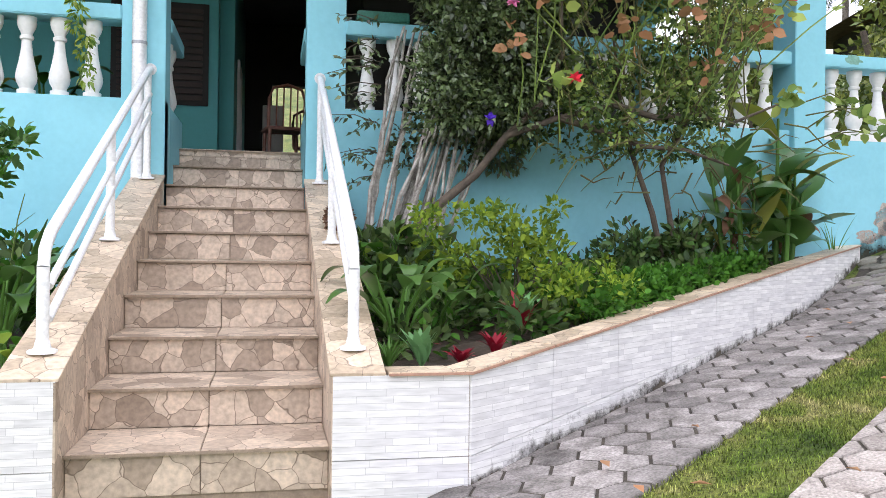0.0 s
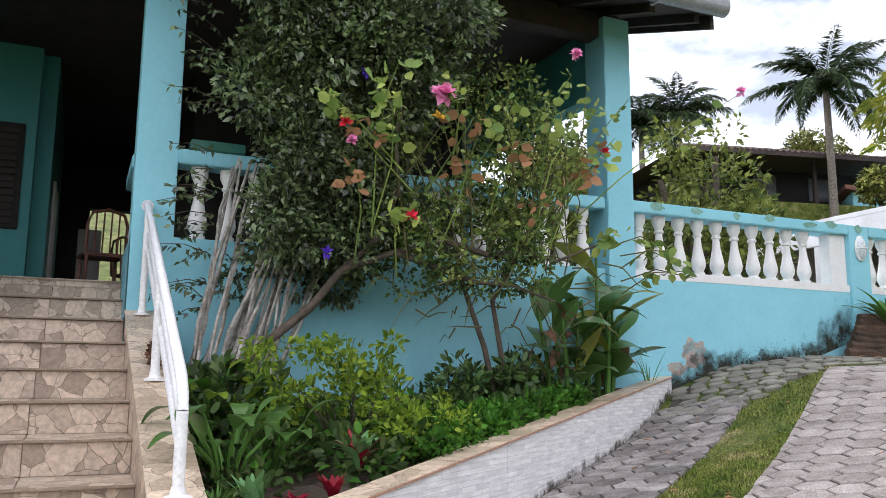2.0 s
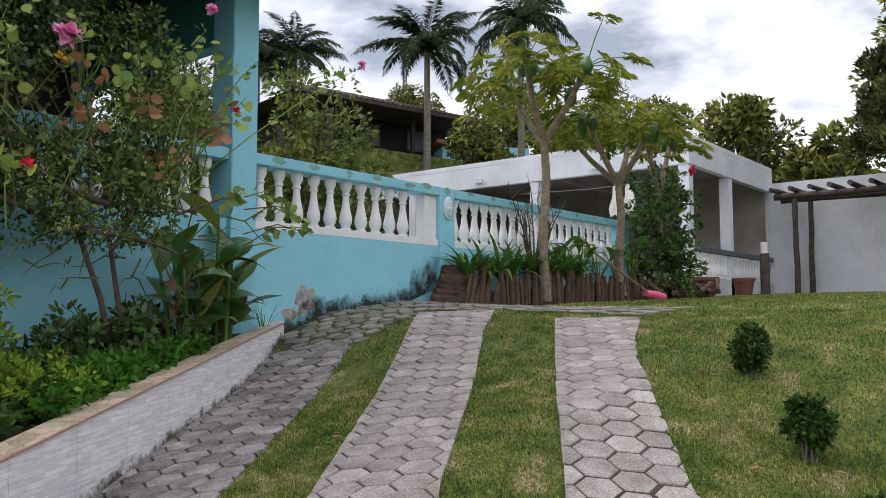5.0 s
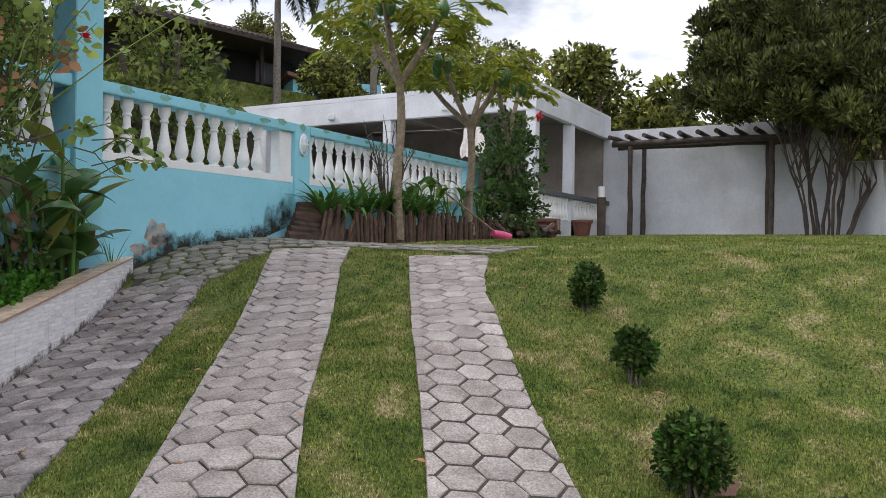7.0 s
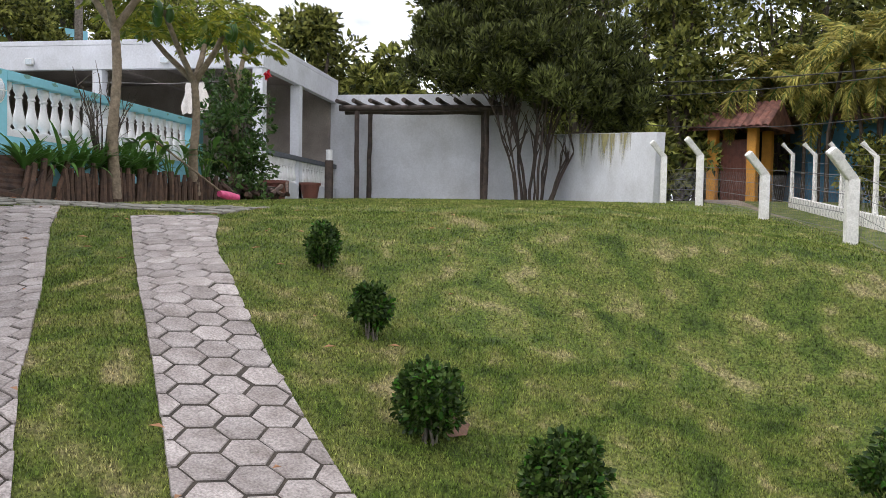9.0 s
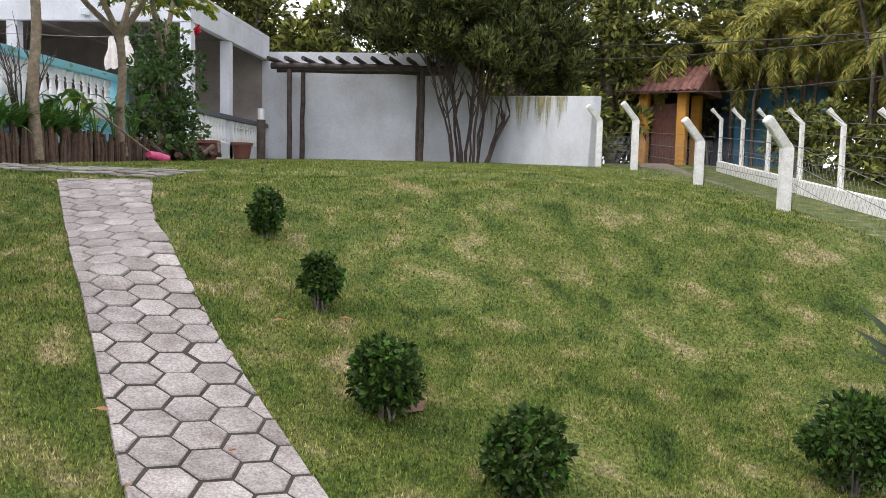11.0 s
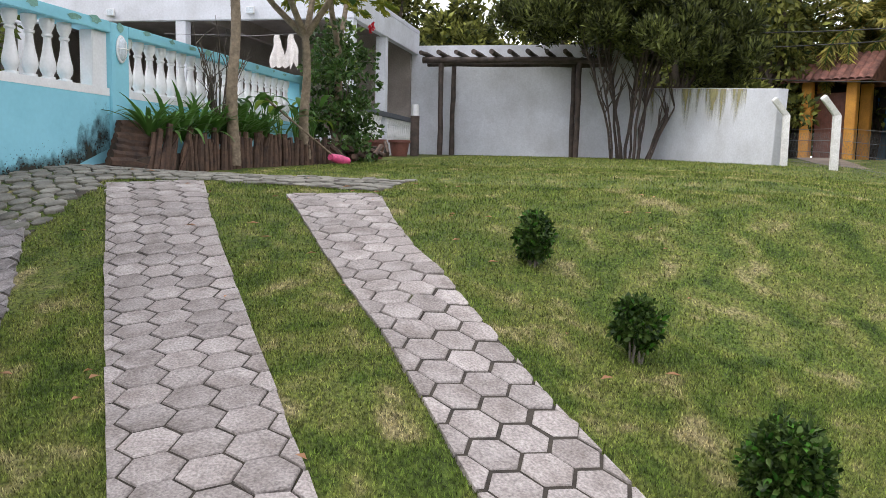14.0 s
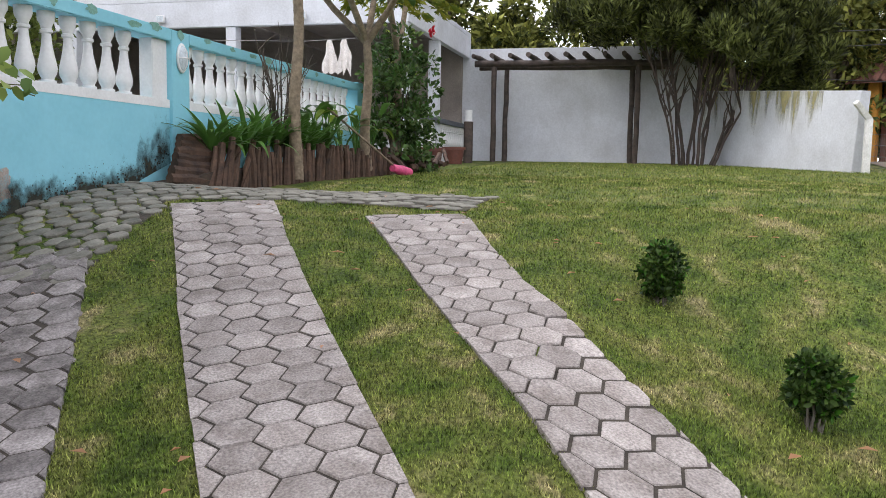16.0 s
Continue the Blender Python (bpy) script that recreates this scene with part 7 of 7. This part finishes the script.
def callistemon():
    """Slim dark stems that fan from one stool, forked, under a broad crown of upright fine sprays."""
    base = Vector((20.3, 0.95, 1.98))
    root = thing("callistemon_tree", "broad multi-stemmed tree with fine dark foliage before the white wall", "tree", at=Matrix.Translation(base))
    rng = np.random.default_rng(42)
    feet = [(rt.uniform(-0.18, 0.18), 0.36 - 0.62 * k / 9 + rt.uniform(-0.05, 0.05)) for k in range(10)] + [(0.05, -0.46), (-0.05, -0.5), (0.1, -0.42)]
    for k, (fx, fy) in enumerate(feet):
        tip = Vector((rt.uniform(-0.9, 0.9), fy * 2.6 + (0.25 if k < 5 else -0.25) + rt.uniform(-0.3, 0.3), rt.uniform(3.2, 4.0)))
        if k > 9:
            tip = Vector((rt.uniform(-0.3, 0.4), -1.5 - 0.35 * (k - 10), 2.4 + 0.3 * (k - 10)))
        foot = Vector((fx, fy, -0.1))
        pts = []
        for i in range(9):
            f = i / 8
            p = foot.lerp(tip, f)
            p.x, p.y = fx + (tip.x - fx) * f ** 1.35, fy + (tip.y - fy) * f ** 1.35
            pts.append(p + Vector((rt.uniform(-1, 1), rt.uniform(-1, 1), 0)) * 0.035)
        r = rt.uniform(0.028, 0.044)
        stem = part("stem", pipe(pts, [r * (1 - 0.55 * i / 8) for i in range(9)], 8), TIMBER, root)
        twigs = Heap()
        for i in (3, 4, 5, 6, 7):
            for _ in range(2):
                q = pts[i] + Vector((rt.uniform(-0.5, 0.5), rt.uniform(-0.55, 0.55), rt.uniform(0.6, 1.2)))
                twigs.add(tube_data([pts[i], pts[i].lerp(q, 0.5) + Vector((rt.uniform(-0.06, 0.06), rt.uniform(-0.06, 0.06), 0.05)), q], [0.02, 0.014, 0.007], 5))
        tagged(part("twig_tangle", twigs.mesh("twig_tangle", TIMBER), TIMBER, stem), kind="stuff")
    cl, ra = [], []
    for k in range(210):
        a, q = rt.uniform(0, 6.28), math.sqrt(rt.random())
        x, y = math.cos(a) * 2.0 * q, 0.1 + math.sin(a) * 2.95 * q
        z = 2.55 + 0.24 * y + rt.random() * (3.4 * math.sqrt(max(0, 1 - q * q)) + 0.4)
        cl.append((x, y, z))
        ra.append(rt.uniform(0.2, 0.46))
    P, D = clump_points(cl, ra, 95000, rng, 0.65)
    D = D * 0.6 + rng.normal(size=D.shape) * 0.35 + np.array([0, 0, 0.75])
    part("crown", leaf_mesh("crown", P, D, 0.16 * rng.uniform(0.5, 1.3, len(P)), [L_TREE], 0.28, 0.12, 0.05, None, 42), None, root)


callistemon()


def forest(name, label, spots, seed, count, size, mat_, category="trees"):
    rr = random.Random(seed)
    for k, (x, y, hgt, w) in enumerate(spots):
        g = ground(x, y)
        cl, ra = [], []
        for i in range(46):
            a, q = rr.uniform(0, 6.28), math.sqrt(rr.random())
            f = rr.random()
            cl.append((x + math.cos(a) * w * q * (1 - 0.45 * f), y + math.sin(a) * w * q * (1 - 0.45 * f), g + hgt * (0.16 + 0.80 * f)))
            ra.append(w * rr.uniform(0.2, 0.36))
        shrub(name, label, (x, y, g), cl, ra, count, size, [mat_], 5, (w * 0.6, w * 0.6), hgt * 0.85, 0.16, BARKDARK, 0.5, seed * 10 + k, 0.4, category="tree", up=0.1)


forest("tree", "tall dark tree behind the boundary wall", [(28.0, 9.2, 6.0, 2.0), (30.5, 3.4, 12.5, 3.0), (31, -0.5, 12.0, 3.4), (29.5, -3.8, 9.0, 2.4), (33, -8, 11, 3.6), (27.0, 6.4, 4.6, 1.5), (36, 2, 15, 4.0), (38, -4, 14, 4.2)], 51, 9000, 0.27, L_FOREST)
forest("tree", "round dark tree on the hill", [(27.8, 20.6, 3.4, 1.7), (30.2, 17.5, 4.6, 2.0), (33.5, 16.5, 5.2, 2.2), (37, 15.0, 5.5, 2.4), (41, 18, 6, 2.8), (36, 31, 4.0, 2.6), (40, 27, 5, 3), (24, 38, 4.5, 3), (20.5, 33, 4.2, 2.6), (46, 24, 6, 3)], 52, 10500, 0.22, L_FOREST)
forest("garden_shrub", "flowering yellow-green garden shrub behind the patio", [(9.6, 10.9, 4.4, 1.5), (11.6, 12.4, 3.3, 1.3), (7.6, 12.0, 3.4, 1.3), (10.6, 14.6, 2.7, 1.3), (12.6, 15.0, 2.2, 1.3), (14.8, 17.5, 2.3, 1.5), (17.2, 19.5, 2.0, 1.5), (19.8, 20.5, 2.0, 1.5)], 53, 4200, 0.15, L_GARDEN)
forest("bush", "dark leafy bush behind the boundary wall", [(33, -3.2, 3.4, 1.7), (34.5, -5.6, 3.4, 1.8), (32.5, -0.6, 3.2, 1.7), (36, -8.4, 3.4, 2.0), (27.2, -2.4, 2.2, 1.2), (30.2, -2.6, 2.6, 1.4), (37.0, -5.0, 3.6, 2.2)], 57, 3600, 0.28, L_FOREST)
forest("garden_shrub", "dark garden shrub behind the patio", [(7.2, 13.9, 2.6, 1.1), (9.6, 15.8, 3.2, 1.3), (13.5, 16.5, 2.2, 1.4)], 54, 4200, 0.16, L_DARK)


def frond(L, n, droop, rng, width=0.05, leaf=0.42):
    """Mid-rib points and leaflets of one feather leaf, along +y from the origin."""
    pts, P, D, S = [], [], [], []
    y, z, ang = 0, 0, radians(62)
    for i in range(n + 1):
        pts.append(Vector((0, y, z)))
        ang -= droop / n
        y += L / n * math.cos(ang)
        z += L / n * math.sin(ang)
    for i in range(2, n * 11 + 1):
        t = i / (n * 11)
        j = min(n - 1, int(t * n))
        p = pts[j].lerp(pts[j + 1], t * n - j)
        d = (pts[j + 1] - pts[j]).normalized()
        for sg in (1, -1):
            P.append(p)
            D.append(Vector((sg, 0, rng.uniform(-0.75, 0.1))) + d * rng.uniform(0.6, 1.0))
            S.append(leaf * L * 0.42 * math.sin(math.pi * min(1, 0.12 + 0.86 * t)) + 0.05)
    return pts, P, D, S


def palm(name, label, at, hgt, L, n, mat_, seed, r=0.16, droop=(1.6, 2.9), trunks=1, bark=BARK):
    rr = random.Random(seed)
    root = thing(name, label, "palm tree", at=Matrix.Translation(at))
    P, D, S = [], [], []
    ribs = Heap()
    for t in range(trunks):
        off = Vector((rr.uniform(-1, 1), rr.uniform(-1, 1), 0)) * (0.9 if trunks > 1 else 0)
        hh_ = hgt * (rr.uniform(0.55, 1.0) if trunks > 1 else 1)
        top = off * 1.6 + Vector((0, 0, hh_))
        part("trunk", pipe([off - Vector((0, 0, 0.3)), off + Vector((0.02, 0, hh_ * 0.5)), top], [r, r * 0.85, r * 0.7], 8), bark, root)
        for k in range(n):
            pts, p_, d_, s_ = frond(L * rr.uniform(0.75, 1.1), 7, rr.uniform(*droop), rr)
            m = Matrix.Translation(top) @ Matrix.Rotation(k * 2.4 + rr.uniform(-0.3, 0.3), 4, "Z") @ Matrix.Rotation(radians(rr.uniform(-55, 42)), 4, "X")
            ribs.add(tube_data([m @ q for q in pts], [0.03 * (1 - 0.8 * i / 7) for i in range(8)], 4))
            r3 = m.to_3x3()
            P += [m @ q for q in p_]
            D += [r3 @ q for q in d_]
            S += s_
    tagged(part("rib_mass", ribs.mesh("rib_mass", L_STRAP), L_STRAP, root), kind="stuff")
    part("frond_crown", leaf_mesh("frond_crown", np.asarray(P), np.asarray(D), np.asarray(S), [mat_], 0.13, 0.1, 0.3, None, seed), None, root)
    return root


def hill_palm(x, y, top, L, seed, label="tall royal palm on the hill"):
    g = ground(x, y)
    return palm("royal_palm", label, (x, y, g), top - g, L, 26, L_PALM, seed, 0.2, (1.2, 2.6))


hill_palm(30.4, 25.6, 14.6, 3.9, 71)
hill_palm(34.8, 22.9, 16.8, 3.7, 72)
hill_palm(29.0, 34.0, 15.8, 3.4, 73)
hill_palm(27.4, 35.2, 15.2, 3.3, 74)

ra_ = random.Random(81)
for k, (x, y) in enumerate(((26, -9.3), (23.0, -10.2), (20.2, -10.0), (28.5, -7.9), (31, -6.6), (18.0, -11.2), (33.5, -4.6), (25.0, -12.5), (15.5, -11.0), (30, -10.8))):
    palm("areca_palm", "clump of yellow-green feather palms beside the road", (x, y, ground(x, y)), ra_.uniform(3.8, 6.0), ra_.uniform(2.1, 2.8), 12, L_ARECA, 100 + k, 0.07, (1.5, 2.8), 4, BARKDARK)
forest("tree", "dark tree behind the feather palms", [(30, -14, 11, 4.0), (25, -17, 11, 4.5), (36, -11, 13, 4.5), (19, -17, 10, 4.5), (13, -17, 10, 4.5)], 55, 6000, 0.5, L_FOREST)
forest("verge_shrub", "low dark shrubs behind the roadside fence", [(21.5, -8.9, 1.9, 1.0), (19.4, -9.3, 1.7, 1.0), (17.2, -9.6, 1.6, 1.0), (24.0, -8.6, 1.9, 1.0), (15, -9.8, 1.6, 1.0)], 56, 1500, 0.2, L_FOREST)

# ---- house on the hill
hill = thing("hill_house", "brown bungalow with a wide dark roof on the hill", "house", at=pose(30.6, 27.9, 9.7, 0, 0, -13))
# wall in near black, standing for the shade of the deep veranda
part("wall", box(-5.5, 4.0, 1.2, 6, -2.5, 2.3), DARK, hill)
part("terrace", box(-7, 5, -1.6, 6, -3, -0.2), TURF, hill)
for x in (-5.2, -2.4, 0.5, 3.4):
    part("post", box(x - 0.08, x + 0.08, -0.9, -0.74, -0.2, 2.1), BROWNWALL, hill)
for x in (-4.3, -0.8, 2.2):
    wv = part("window", box(x - 0.6, x + 0.6, 1.15, 1.199, 0.6, 1.7), SLATE, hill)
    part("frame", box(x - 0.68, x + 0.68, 1.12, 1.149, 0.52, 0.6), EAVEWOOD, wv)
    part("frame", box(x - 0.68, x + 0.68, 1.12, 1.149, 1.7, 1.78), EAVEWOOD, wv)
rfh = Heap()
rfh.add(([(-6.8, -1.9, 2.0), (5.2, -1.9, 2.0), (5.2, 7.4, 2.0), (-6.8, 7.4, 2.0), (-3.6, 2.6, 3.5), (2.0, 2.6, 3.5)], [(0, 1, 5, 4), (1, 2, 5), (2, 3, 4, 5), (3, 0, 4), (3, 2, 1, 0)]))
for i in range(40):
    x = -6.6 + i * 0.3
    if -3.6 < x < 2.0:
        top_ = (x, 2.6, 3.5)
    else:
        f = (x + 6.8) / 3.2 if x <= -3.6 else (5.2 - x) / 3.2
        top_ = (x, -1.9 + 4.5 * f, 2.0 + 1.5 * f)
    rfh.add(tube_data([(x, -1.95, 2.03), (top_[0], top_[1], top_[2] + 0.03)], 0.09, 6))
tagged(part("roof", rfh.mesh("roof", DARKTILE), DARKTILE, hill, "weathered clay tile roof"), kind="stuff")
part("eave_board", box(-6.85, 5.25, -1.96, -1.92, 1.85, 2.02), EAVEWOOD, hill)
ann = thing("hill_annexe", "small turquoise annexe with a sloping roof on the hill", "house", at=pose(34.0, 25.5, 8.4, 0, 0, -38))
part("wall", box(-1.6, 3.2, 0, 4, -2.5, 2.0), CYAN, ann)
part("roof", prism([(-2.0, -0.5), (3.6, -0.5), (3.6, 4.4), (-2.0, 4.4)], lambda x, y: 2.0 - 0.22 * (x + 2), lambda x, y: 2.2 - 0.22 * (x + 2)), ROOFTILE, ann)
part("window", box(0.6, 1.8, -0.04, -0.002, 0.2, 1.0), DARK, ann)
